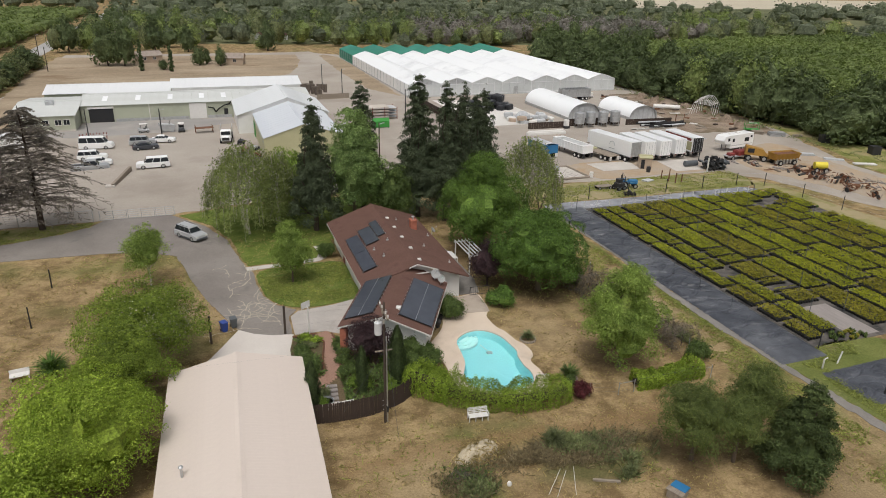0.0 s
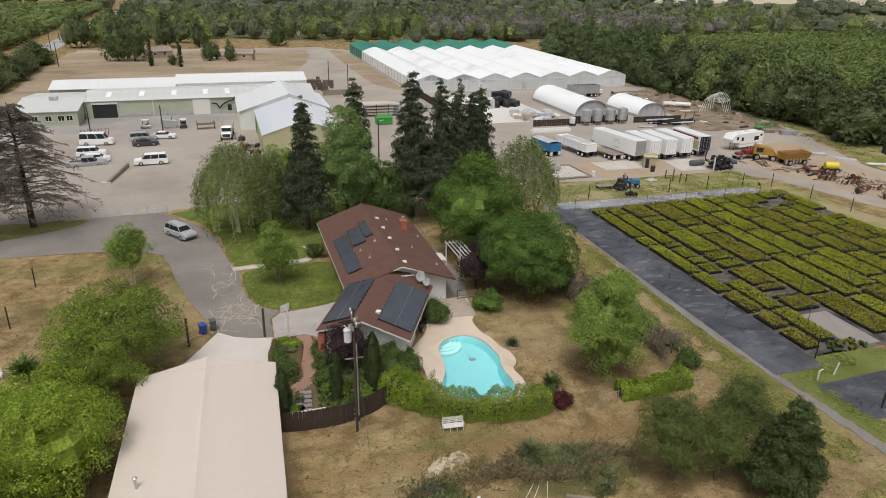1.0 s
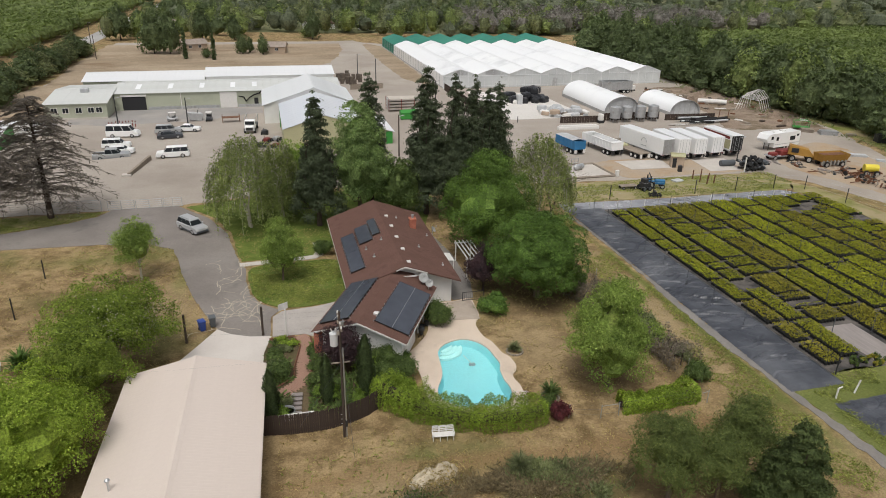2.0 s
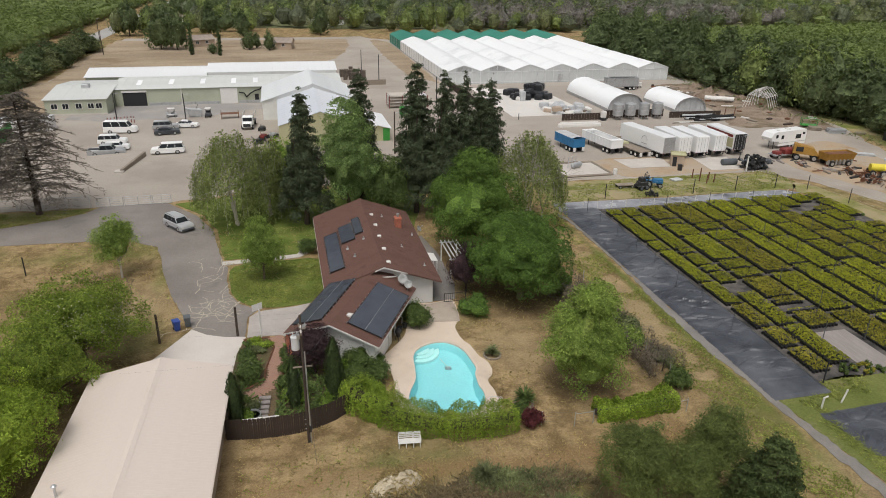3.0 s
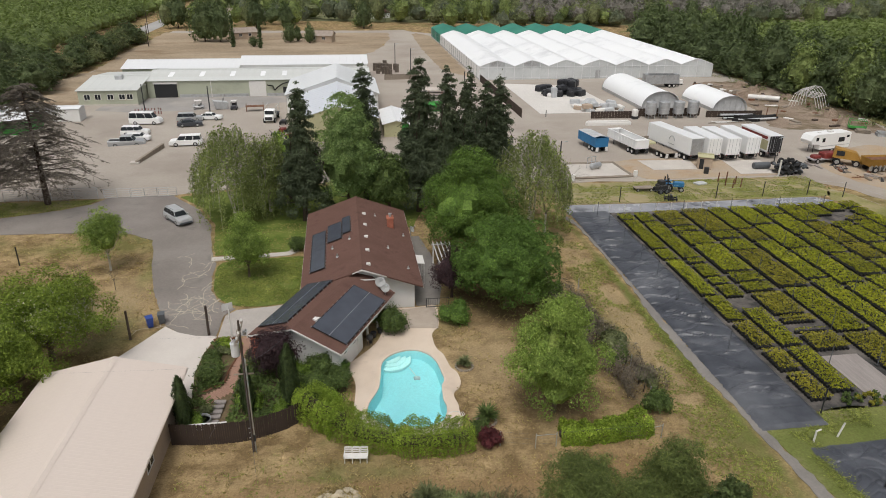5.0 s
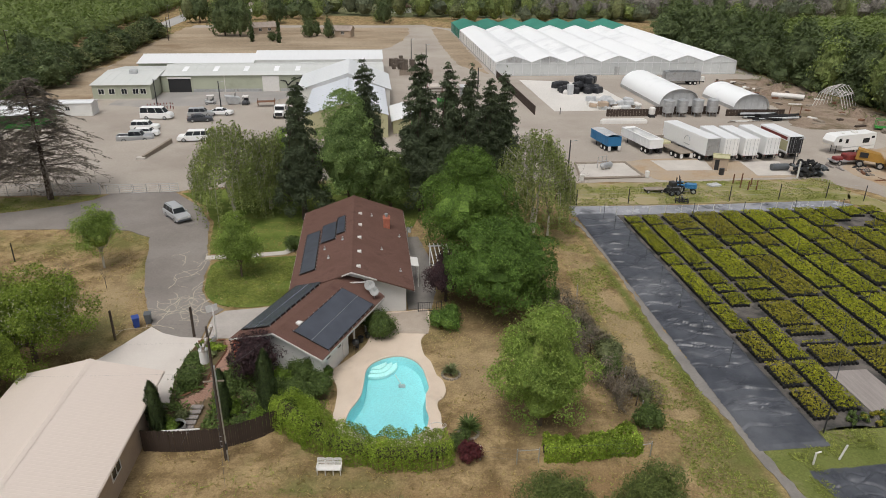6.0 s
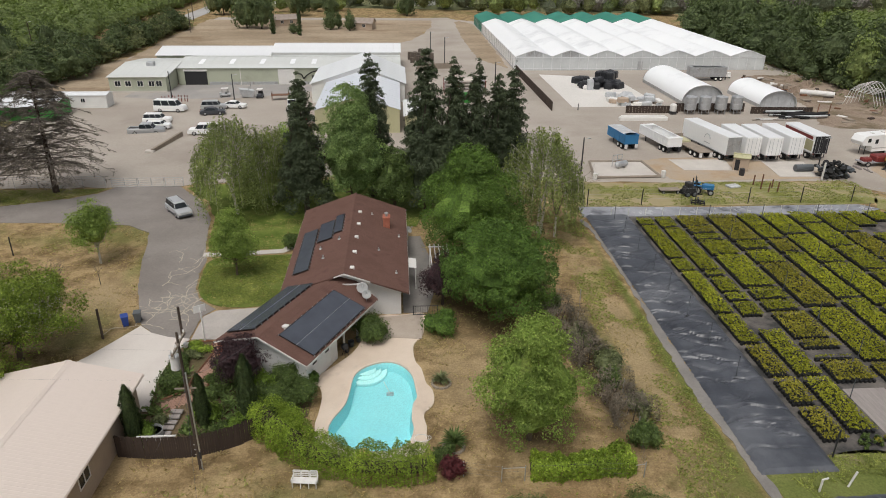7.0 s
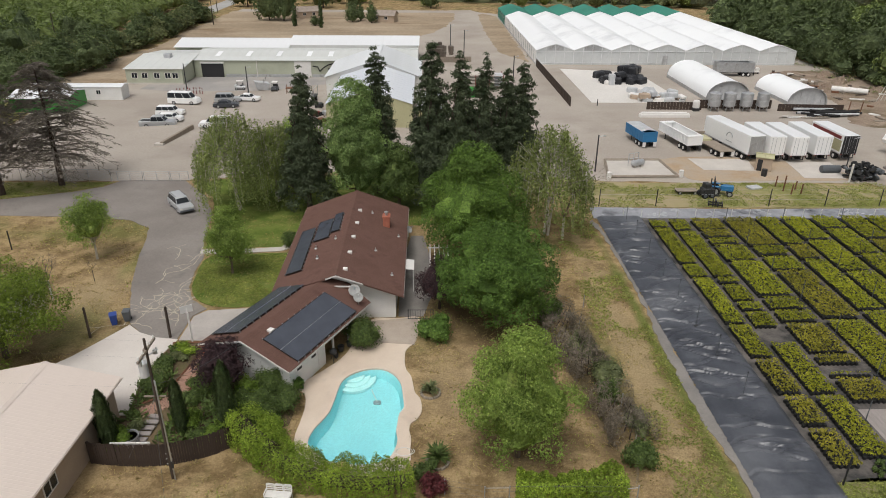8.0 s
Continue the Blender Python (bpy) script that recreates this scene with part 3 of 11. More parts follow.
YARD = [(-43, 98.6), (-15, 98.6), (-6.4, 99.0), (2, 101), (18, 103), (36, 101), (47.5, 99), (60, 97.6), (88, 97.3), (93, 90), (97, 76), (103, 58), (110, 40), (118, 22), (127, 26), (121, 44), (117, 60), (115, 78), (117, 95), (121, 108), (127, 122), (129, 140), (128, 172), (127, 200), (124, 230), (124, 292), (60, 296), (49, 304), (46, 312), (36, 311), (38.5, 302), (37.5, 280), (33, 258), (28, 247), (12, 230), (-50, 214), (-54, 180), (-54, 152), (-46, 134)]
sheet("yard", YARD, 0.02, M_YARD, "packed grey-beige gravel yard", "yard", 2.0, 0.8)
sheet("shed_apron", [(-34, 156.5), (-26, 154), (-6, 155.5), (2, 161), (6, 162), (6, 169.3), (-26, 169.4), (-26.5, 161.2), (-34, 161.2)], 0.026, M_TRACK2, "worn grey asphalt before the packing shed", "asphalt", 1.5, 0.5)
sheet("west_grass", [(-90, 98), (-43.4, 98), (-46.4, 134), (-54.4, 152), (-90, 152)], 0.02, M_VERGE, "green and dry grass west of the yard", "grass", 1.5, 0.5)
sheet("field", [(-50, 204), (-30, 206), (14, 212), (29, 244), (33, 257), (37.6, 280), (38.6, 302), (-30, 304), (-52, 306), (-52, 250)], 0.03, M_FIELD, "bare brown field of dry soil and stubble", "field", 3.0, 1.2)
sheet("west_dirt", [(-55, 158), (-40, 158), (-39.5, 187), (-38, 203), (-52, 207), (-56, 180)], 0.028, M_FIELD, "bare brown dirt beside the sheds", "dirt", 2.0, 0.7)
sheet("farm_lane", [(-50, 303), (38, 301.5), (47, 306), (46, 313), (36, 310.5), (-50, 312)], 0.034, M_YARD, "pale dusty farm lane beyond the field", "lane", 2.0, 0.5)
sheet("greenhouse_dirt", [(47.2, 205), (53.6, 190), (54.5, 250), (54.5, 290), (50, 300), (47.6, 296), (46.6, 250)], 0.034, M_FIELD, "brown dirt beside the greenhouse wall", "dirt", 2.0, 0.7)
sheet("road", rect(-66.5, 180, -58.5, 620), 0.035, M_ROADASPH, "pale grey asphalt country road", "road", 6.0, 0.1)
DRIVE = [(-70, 86.0), (-24.2, 86.3), (-14, 85.7), (-8.3, 84.8), (-5.2, 82.4), (-4.3, 79.0), (-3.4, 74.5), (-2.0, 69.0), (-0.6, 65.2), (0.4, 62.2), (0.9, 61.3), (2.2, 60.0), (3.9, 59.2), (5.7, 58.9), (5.85, 62.7), (6.7, 63.9), (4.9, 65.6), (3.8, 68.2), (3.4, 71.5), (3.3, 74.8), (2.6, 76.9), (1.6, 82.0), (0.9, 86.5), (-1.6, 92.5), (-6.3, 98.9), (-14.8, 98.6), (-16.2, 96.2), (-19.5, 94.2), (-27, 91.6), (-70, 91.4)]
sheet("driveway", DRIVE, 0.045, M_ASPH, "worn grey asphalt driveway with pale filled cracks", "driveway", 0.8, 0.12)
sheet("verge", [(-70, 91.6), (-27, 91.9), (-20, 94.6), (-16.6, 96.6), (-15.4, 98.0), (-70, 98.0)], 0.03, M_VERGE, "strip of rough green and dry grass along the fence", "grass", 0.8, 0.25)
sheet("front_lawn", smooth_line([(4.1, 68.2), (3.7, 71.5), (4.0, 74.9), (8.0, 75.4), (13.6, 75.2), (13.8, 70.0), (13.6, 65.4), (10.5, 64.3), (7.2, 64.4), (5.2, 65.8)], 3), 0.06, M_LAWN, "green mown front lawn with dry edges", "lawn", 0.6, 0.12)
sheet("north_lawn", [(2.8, 77.0), (11.6, 77.2), (13.8, 80), (13.8, 83), (26, 83), (30, 96), (20, 101), (2, 100), (-5.0, 98.0), (-0.8, 92.5), (1.4, 86.5), (2.0, 82.0)], 0.03, M_LAWN, "shaded green lawn under the tall trees", "lawn", 0.8, 0.2)
sheet("front_walk", [(2.7, 75.5), (8.0, 75.75), (11.2, 76.1), (12.2, 77.0), (12.6, 79.0), (12.0, 81.0), (11.2, 81.0), (11.6, 78.8), (11.0, 77.1), (7.6, 76.7), (2.6, 76.5)], 0.07, M_CONC, "pale concrete garden walk", "path", 1.0, 0.02)
sheet("side_patio", [(5.9, 58.7), (8.8, 58.6), (9.6, 58.0), (12.5, 56.2), (15.5, 63.0), (13.6, 64.9), (10.4, 63.95), (6.9, 63.6), (6.0, 62.6)], 0.07, M_PATIO, "grey concrete side patio slab", "patio", 1.0, 0.02)
sheet("upper_patio", [(21.3, 58.3), (25.7, 57.75), (25.95, 59.6), (25.95, 62.1), (21.7, 61.5)], 0.12, M_UPPATIO, "worn grey-beige upper patio slab with eave shade in its colour", "patio", 0.8, 0.02)
sheet("carport_apron", [(-2.2, 49.0), (5.4, 49.0), (4.9, 53.0), (5.1, 56.0), (5.8, 58.8), (3.9, 59.15), (2.2, 59.95), (0.85, 61.2), (-0.6, 58.6), (-1.9, 56.4), (-4.4, 53.2), (-4.4, 49.0)], 0.08, M_APRON, "pale cream concrete driveway apron", "driveway", 1.0, 0.02)
sheet("garden_soil", [(4.9, 44.3), (5.0, 56.0), (6.0, 58.5), (8.8, 58.4), (10.0, 56.6), (16.5, 53.4), (17.2, 52.2), (17.1, 47.8), (13.6, 45.7), (11.3, 44.6), (8.4, 44.1)], 0.03, M_MULCH, "dark bark-mulched garden soil", "soil", 0.7, 0.12)
sheet("track", [(47.5, 18), (49.0, 18), (48.4, 30), (47.7, 38), (47.3, 42), (47.25, 62), (47.5, 72), (47.3, 80), (46.6, 84.5), (46.2, 84.0), (46.9, 78), (46.9, 66), (46.35, 58), (46.3, 48), (46.8, 38.5), (47.3, 30)], 0.04, M_TRACK, "narrow grey packed track beside the fabric", "path", 0.5, 0.32)
sheet("grass_strip", [(47.4, 88.6), (84.6, 88.1), (87.6, 88.4), (90.0, 93.2), (87.0, 96.6), (70, 97.5), (56, 97.4), (47.6, 98.6)], 0.045, M_STRIP, "green and dry grass strip along the nursery fence", "grass", 0.8, 0.3)
sheet("east_grass_strip", [(86.2, 86.4), (88.4, 84.8), (88.6, 62), (92, 44), (100, 22), (107, 24), (100, 42), (94.5, 60), (92.4, 76), (91.2, 88), (89.2, 91.6)], 0.045, M_STRIP, "green and dry grass strip beside the dirt road", "grass", 0.8, 0.3)
sheet("south_grass", [(47.9, 36), (48.6, 30), (49.2, 20), (75, 20), (70, 34), (60, 41.6), (54.5, 42.2), (52.2, 41.5), (47.6, 41.3)], 0.03, M_SOUTHGRASS, "green grass with dry spots south of the nursery beds", "grass", 0.8, 0.2)
sheet("bed_ground", rect(52.5, 41.8, 88.4, 85.2), 0.03, M_BEDSOIL, "dark damp ground between nursery beds", "ground", 1.5, 0.15)
sheet("north_fabric", [(46.9, 85.0), (84.2, 85.0), (86.5, 86.2), (84.6, 88.0), (65, 87.8), (47.2, 88.6)], 0.05, M_SHEENFABRIC, "wet ground fabric along the fence, sky sheen in its grey", "ground cover", 0.8, 0.08)
sheet("storage_pad", [(60, 144.8), (71, 144.8), (79, 146), (78, 176), (60, 181)], 0.06, surface("white_pad", (0.62, 0.59, 0.55), (0.70, 0.67, 0.63), 0.06, 3.0, 0.85, 0, 0.1, 0.01), "white concrete storage pad", "slab", 2.0, 0.05)
sheet("grey_slab", rect(58.1, 42.3, 61.5, 48.9), 0.06, M_SLABGREY, "grey weathered empty bed floor", "slab", 1.0, 0.03)
sheet("dirt_patch", smooth_line([(60.5, 107), (63, 101.5), (64, 98.6), (70, 98.2), (78, 98.5), (86, 98.4), (87.5, 101), (83, 106), (76, 108.5), (68, 109.5)], 3), 0.035, M_DIRT, "orange trampled dirt", "dirt", 0.8, 0.4)
sheet("pale_slab", [(67, 103.0), (74.5, 102.6), (75.5, 108), (66.5, 108.4)], 0.06, M_CONC, "pale dusty concrete slab", "slab", 1.0, 0.1)
sheet("tyre_slab", [(80.0, 99.4), (86.0, 99.2), (87.5, 106.5), (81.0, 107)], 0.06, M_CONC, "pale concrete slab by the tyre heap", "slab", 1.0, 0.1)
sheet("east_dirt", smooth_line([(96, 102), (108, 112), (116, 112), (114, 90), (116, 70), (124, 40), (112, 42), (106, 62), (100, 82), (97, 92)], 3), 0.03, M_DIRT, "littered brown dirt by the machinery", "dirt", 1.2, 0.8)
sheet("edge_dirt", smooth_line([(104, 128), (114, 126), (124, 122), (129, 136), (130, 152), (128, 176), (112, 178), (106, 160), (110, 146)], 3), 0.026, M_EDGEDIRT, "brown dirt strewn with litter by the wood", "dirt", 1.2, 0.9)
sheet("east_grass", [(122, 60), (124, 45), (135, 20), (200, 20), (190, 100), (131, 140), (123, 106), (117.5, 92), (117, 75)], 0.03, M_VERGE, "dry yellow-green grass by the wood's edge", "grass", 1.5, 0.6)
sheet("far_scrub", [(150, 330), (420, 290), (1500, 560), (1500, 640), (520, 760), (470, 900), (-60, 900), (-45, 360), (30, 350)], 0.01, surface("far_scrub", (0.10, 0.112, 0.05), (0.17, 0.175, 0.085), 0.02, 0.5, 0.95, 0, 0.2, 0.1, stain=(0.26, 0.22, 0.14), stain_scale=0.012, stain_at=(0.55, 0.7)), "dull green scrub between far woods", "scrub", 20.0, 3.0)
sheet("pale_far_field", [(520, 760), (1500, 620), (1700, 1100), (480, 1200)], 0.05, surface("straw_field", (0.50, 0.44, 0.33), (0.56, 0.50, 0.39), 0.01, 0.3, 0.95, 0, 0, 0), "pale straw field far away", "field", 40, 10)
sheet("green_far_field", [(300, 430), (430, 430), (470, 520), (320, 540)], 0.05, surface("pasture", (0.24, 0.27, 0.11), (0.31, 0.33, 0.15), 0.02, 0.4, 0.95, 0, 0, 0), "pale green pasture far away", "field", 20, 5)

# Filled cracks in the driveway: branching raised lines.
rc = random.Random(5)
cracks = Shape()


def crack(x, y, a, n, w, branch=True):
    pts = [(x, y)]
    for _ in range(n):
        a += rc.uniform(-0.6, 0.6)
        x, y = x + 0.42 * math.cos(a), y + 0.42 * math.sin(a)
        pts.append((x, y))
        if branch and rc.random() < 0.33:
            crack(x, y, a + rc.choice((-1, 1)) * rc.uniform(0.8, 1.5), rc.randint(2, 6), w * 0.8, False)
    for (ax, ay), (bx, by) in zip(pts, pts[1:]):
        d = Vector((bx - ax, by - ay))
        s = Vector((-d.y, d.x)).normalized() * w * rc.uniform(0.5, 1.2)
        cracks.add([(ax - s.x, ay - s.y, 0.052), (bx - s.x, by - s.y, 0.052), (bx + s.x, by + s.y, 0.052), (ax + s.x, ay + s.y, 0.052)], [(0, 1, 2, 3)])


for x, y, a, n in ((3.0, 60.6, 2.2, 14), (4.9, 61.0, 1.7, 16), (4.0, 63.8, 2.9, 12), (1.6, 63.2, 0.5, 9), (2.6, 65.6, 1.5, 16), (1.0, 66.4, 0.2, 8), (2.9, 68.2, 1.6, 14), (0.4, 68.8, 0.9, 8), (2.0, 71.4, 1.4, 12), (3.2, 62.2, 0.4, 7), (5.2, 63.4, 2.4, 8), (1.2, 61.6, 1.0, 7), (0.6, 74.0, 1.8, 9), (2.2, 73.6, 1.7, 9), (3.4, 66.5, 2.0, 10)):
    crack(x, y, a, n, 0.04)
solo("crack_filling", cracks, M_CRACK, "pale branching filled cracks in old asphalt", "cracks", kind="stuff")

# Pool: shell, water, coping, steps.
pool_m, pt, pp = mat_new("pool_water")
pp.inputs["Base Color"].default_value = (0.80, 0.97, 0.97, 1)
pp.inputs["Roughness"].default_value, pp.inputs["Transmission Weight"].default_value, pp.inputs["IOR"].default_value = 0.03, 1.0, 1.33
bump(pt, pp, noise_out(pt, coords(pt), 1.2, 2.0), 0.03, 0.03)
M_SHELL = surface("pool_plaster", (0.33, 0.72, 0.76), (0.37, 0.76, 0.79), 0.15, 6.0, 0.7, 0, 0.0, 0.0)
pool = thing("swimming_pool", "kidney-shaped swimming pool with clear turquoise water", "pool")
n = len(POOL)
shell = Shape()
depth = [-(1.0 + 1.1 * min(1, max(0, (54 - y) / 9))) for x, y in POOL]
cx, cy = 22.1, 49.0
inner = [(cx + (x - cx) * 0.93, cy + (y - cy) * 0.93) for x, y in POOL]
shell.add([(x, y, 0.0) for x, y in POOL] + [(x, y, d) for (x, y), d in zip(inner, depth)], [(i, n + i, n + (i + 1) % n, (i + 1) % n) for i in range(n)])
shell.add([(x, y, d) for (x, y), d in zip(inner, depth)] + [(cx, cy, -1.5)], [(i, (i + 1) % n, n) for i in range(n)])
part("shell", shell, M_SHELL, pool)
water = part("water", Shape().add([(x, y, -0.12) for x, y in POOL] + [(cx, cy, -0.12)], [((i + 1) % n, i, n) for i in range(n)]), pool_m, pool, "clear turquoise water")
water.visible_shadow = False
M_STEP = plain("pale_step", (0.62, 0.90, 0.88), 0.6)
for k, (r, z) in enumerate(((1.75, -0.62), (1.3, -0.42), (0.85, -0.24))):
    a0, a1 = radians(232), radians(368)
    arc = [(21.0 + r * math.cos(a0 + (a1 - a0) * i / 14), 53.85 + r * math.sin(a0 + (a1 - a0) * i / 14)) for i in range(15)]
    arc = [(max(x, 20.3 + 0.12 * k), y) for x, y in arc]
    part("step", Shape().prism(arc, -1.0, z), M_STEP, pool)
deck = Shape()
bigd, holed = DECK, [(cx + (x - cx) * 1.0, cy + (y - cy) * 1.0) for x, y in POOL]
b = bmesh.new()
rings = [[b.verts.new((x, y, 0.09)) for x, y in r] for r in (bigd, holed)]
es = [b.edges.new((r[i], r[(i + 1) % len(r)])) for r in rings for i in range(len(r))]
bmesh.ops.triangle_fill(b, edges=es, use_beauty=True)
for f in b.faces:
    if f.normal.z < 0:
        f.normal_flip()
ext = bmesh.ops.extrude_face_region(b, geom=list(b.faces))
for v in ext["geom"]:
    if isinstance(v, bmesh.types.BMVert):
        v.co.z = -0.06
bmesh.ops.recalc_face_normals(b, faces=list(b.faces))
dm = bpy.data.meshes.new("pool_deck")
b.to_mesh(dm)
b.free()
dm.materials.append(M_DECK)
solo("pool_deck", dm, M_DECK, "pale beige concrete pool deck", "pool deck", kind="structure")
cop = Shape()
for i in range(n):
    (ax, ay), (bx, by) = POOL[i], POOL[(i + 1) % n]
    oa, ob = ((cx + (ax - cx) * 1.045, cy + (ay - cy) * 1.035), (cx + (bx - cx) * 1.045, cy + (by - cy) * 1.035))
    cop.prism([oa, ob, (bx, by), (ax, ay)], 0.06, 0.125)
part("coping", cop, surface("coping_stone", (0.63, 0.53, 0.43), (0.70, 0.60, 0.50), 1.0, 10.0, 0.85), pool, "rounded beige coping")
cleaner = thing("pool_cleaner", "small white pool cleaner on the pool floor", "pool cleaner", 23.0, 51.2, -1.3)
part("body", Shape().box(-0.28, -0.22, 0.0, 0.28, 0.22, 0.22, 0.08), M_ALU, cleaner)
part("hose", Shape().rod((0, 0, 0.2), (-0.5, 1.2, 0.6), 0.03), M_TRIM, cleaner)

# Fabric path: a rumpled black sheet with raised folds.
fab = Shape()
nx, ny = 22, 1300
fx = lambda i, j: 47.25 + 5.35 * i / nx + (0.12 * noise.noise((j * 0.11, 4.0, 0)) if i == 0 else 0)
fy = lambda j: 40.2 + (85.2 - 40.2) * j / ny
FOLDS = [(random.Random(3 + k).uniform(47.6, 51.6), random.Random(40 + k).uniform(42, 84), random.Random(80 + k).uniform(-0.75, 0.75), random.Random(120 + k).uniform(0.6, 2.6)) for k in range(60)]
SEAMS = [(50.3, 0.02, 0.9), (46.9, -0.12, 1.0), (44.7, 0.05, 0.9), (73.9, 0.05, 0.7), (65.6, -0.35, 0.8), (55.5, -0.5, 0.8), (60.5, -0.3, 0.8), (69.4, 0.2, 0.6), (78.2, -0.1, 0.6), (81.6, 0.15, 0.6), (63.2, 0.1, 0.6), (53.0, -0.15, 0.5), (42.6, 0.1, 0.5), (58.2, 0.25, 0.5)] + [(random.Random(300 + k).uniform(51, 84), random.Random(330 + k).uniform(-0.9, 0.9), random.Random(360 + k).uniform(0.45, 0.8)) for k in range(22)]


def fold_height(x, y):
    z = 0.05 + 0.2 * max(0.0, min(1.0, (x - 47.2) / 0.5, (52.65 - x) / 0.4, (y - 40.2) / 0.4)) + 0.05 * noise.noise((x * 0.8, y * 0.5, 2.0)) + 0.02 * noise.noise((x * 2.5, y * 2.0, 8.0))
    for fx0, fy0, a, l in FOLDS:
        u, w = (x - fx0) * math.cos(a) + (y - fy0) * math.sin(a), -(x - fx0) * math.sin(a) + (y - fy0) * math.cos(a) + (0.16 if l > 1.5 else -0.12) * (x - fx0) ** 2
        if abs(u) < l and abs(w) < 0.5:
            z -= (0.18 + 0.12 * (l % 0.5) * 2) * (math.exp(-((w / 0.1) ** 2)) - 0.06 * math.exp(-(((w - 0.16) / 0.12) ** 2))) * (1 - (u / l) ** 2)
    for y0, slope, deep in SEAMS:
        w = y - y0 - slope * (x - 50) - 0.22 * math.sin(1.1 * x + y0) - 0.12 * math.sin(2.7 * x + 2 * y0)
        if abs(w) < 1.0:
            reach = max(0.0, min(1.0, 1.25 - abs(x - 49.8 - math.sin(y0)) / 2.6))
            z += deep * reach * (0.05 * math.exp(-((w - 0.26) / 0.2) ** 2) - 0.3 * math.exp(-((w / 0.1) ** 2)))
    return max(z, 0.045)


fab.add([(fx(i, j), fy(j), fold_height(fx(i, j), fy(j))) for j in range(ny + 1) for i in range(nx + 1)], [(j * (nx + 1) + i, j * (nx + 1) + i + 1, (j + 1) * (nx + 1) + i + 1, (j + 1) * (nx + 1) + i) for j in range(ny) for i in range(nx)])
solo("fabric_path", fab, M_FABRIC, "rumpled shiny black weed fabric on the ground", "ground cover", kind="structure", smooth=True)
fab2 = Shape()
c0, c1, c2, c3 = (Vector(p) for p in ((50.1, 33.0), (63.6, 28.6), (62.2, 38.4), (49.5, 38.0)))
vs2 = []
for j in range(81):
    for i in range(121):
        u, v = i / 120, j / 80
        p = c0.lerp(c1, u).lerp(c3.lerp(c2, u), v)
        e = min(1.0, u * 14, (1 - u) * 14, v * 9, (1 - v) * 9)
        z = 0.05 + e * (0.16 + 0.05 * noise.noise((p.x * 0.8, p.y * 0.8, 6.0)) - 0.15 * math.exp(-((noise.noise((p.x * 0.5, p.y * 0.9, 3.0)) / 0.04) ** 2)) - 0.12 * math.exp(-((noise.noise((p.x * 0.9, p.y * 0.4, 9.0)) / 0.04) ** 2)))
        vs2.append((p.x + 0.15 * noise.noise((p.y * 1.3, 2.0, 0)), p.y + 0.15 * noise.noise((p.x * 1.3, 7.0, 0)), max(0.045, z)))
fab2.add(vs2, [(j * 121 + i, j * 121 + i + 1, (j + 1) * 121 + i + 1, (j + 1) * 121 + i) for j in range(80) for i in range(120)])
solo("second_fabric", fab2, M_FABRIC, "black weed fabric with dry edges", "ground cover", kind="structure", smooth=True)

for nm, pts in (("far_meadow", [(330, 385), (372, 400), (520, 560), (452, 540)]), ("far_pasture", [(330, 300), (352, 300), (570, 500), (505, 470)])):
    sheet(nm, pts, 0.3, M_VERGE, "pale green far meadow between woods", "field", 20.0, 2.0)


# ---- plants ----
def unit(a):
    return a / np.maximum(np.linalg.norm(a, axis=1, keepdims=True), 1e-9)


def leaf_quads(pos, nrm, size, aspect=0.62, r=rng):
    """One bent diamond leaf at each place, facing about nrm."""
    n = len(pos)
    nrm = unit(nrm + 1e-6)
    t1 = unit(np.cross(nrm, unit(r.normal(size=(n, 3)))))
    t2 = np.cross(nrm, t1)
    s = (size * r.uniform(0.6, 1.35, (n, 1))) / 2
    return np.stack([pos - t1 * s, pos - t2 * s * aspect + nrm * s * 0.2, pos + t1 * s - nrm * s * 0.25, pos + t2 * s * aspect + nrm * s * 0.2], 1)


def crown_quads(lobes, n, size, r, hollow=0.55, up=0.45, wild=0.5, aspect=0.62, fuzz=0.22):
    """Leaves in the outer part of a heap of rounded lobes."""
    lobes = np.array(lobes, float)
    w = np.prod(lobes[:, 3:], axis=1) ** (2 / 3)
    k = r.choice(len(lobes), n, p=w / w.sum())
    d = unit(r.normal(size=(n, 3)))
    d[:, 2] = np.where(d[:, 2] < -0.75, -d[:, 2], d[:, 2])
    f = hollow + (1 - hollow) * r.uniform(0, 1, (n, 1)) ** 0.6
    f = f * np.where(r.uniform(0, 1, (n, 1)) < fuzz, r.uniform(1.0, 1.45, (n, 1)), 1.0)
    pos = lobes[k, :3] + d * lobes[k, 3:] * f * (1 + 0.08 * r.normal(size=(n, 1)))
    pos[:, 2] = np.where(pos[:, 2] < 0.12 * size, np.abs(pos[:, 2]) * 0.5 + 0.1 * size, pos[:, 2])
    nrm = d + np.array([0, 0, up]) + wild * r.normal(size=(n, 3))
    return leaf_quads(pos, nrm, size, aspect, r)


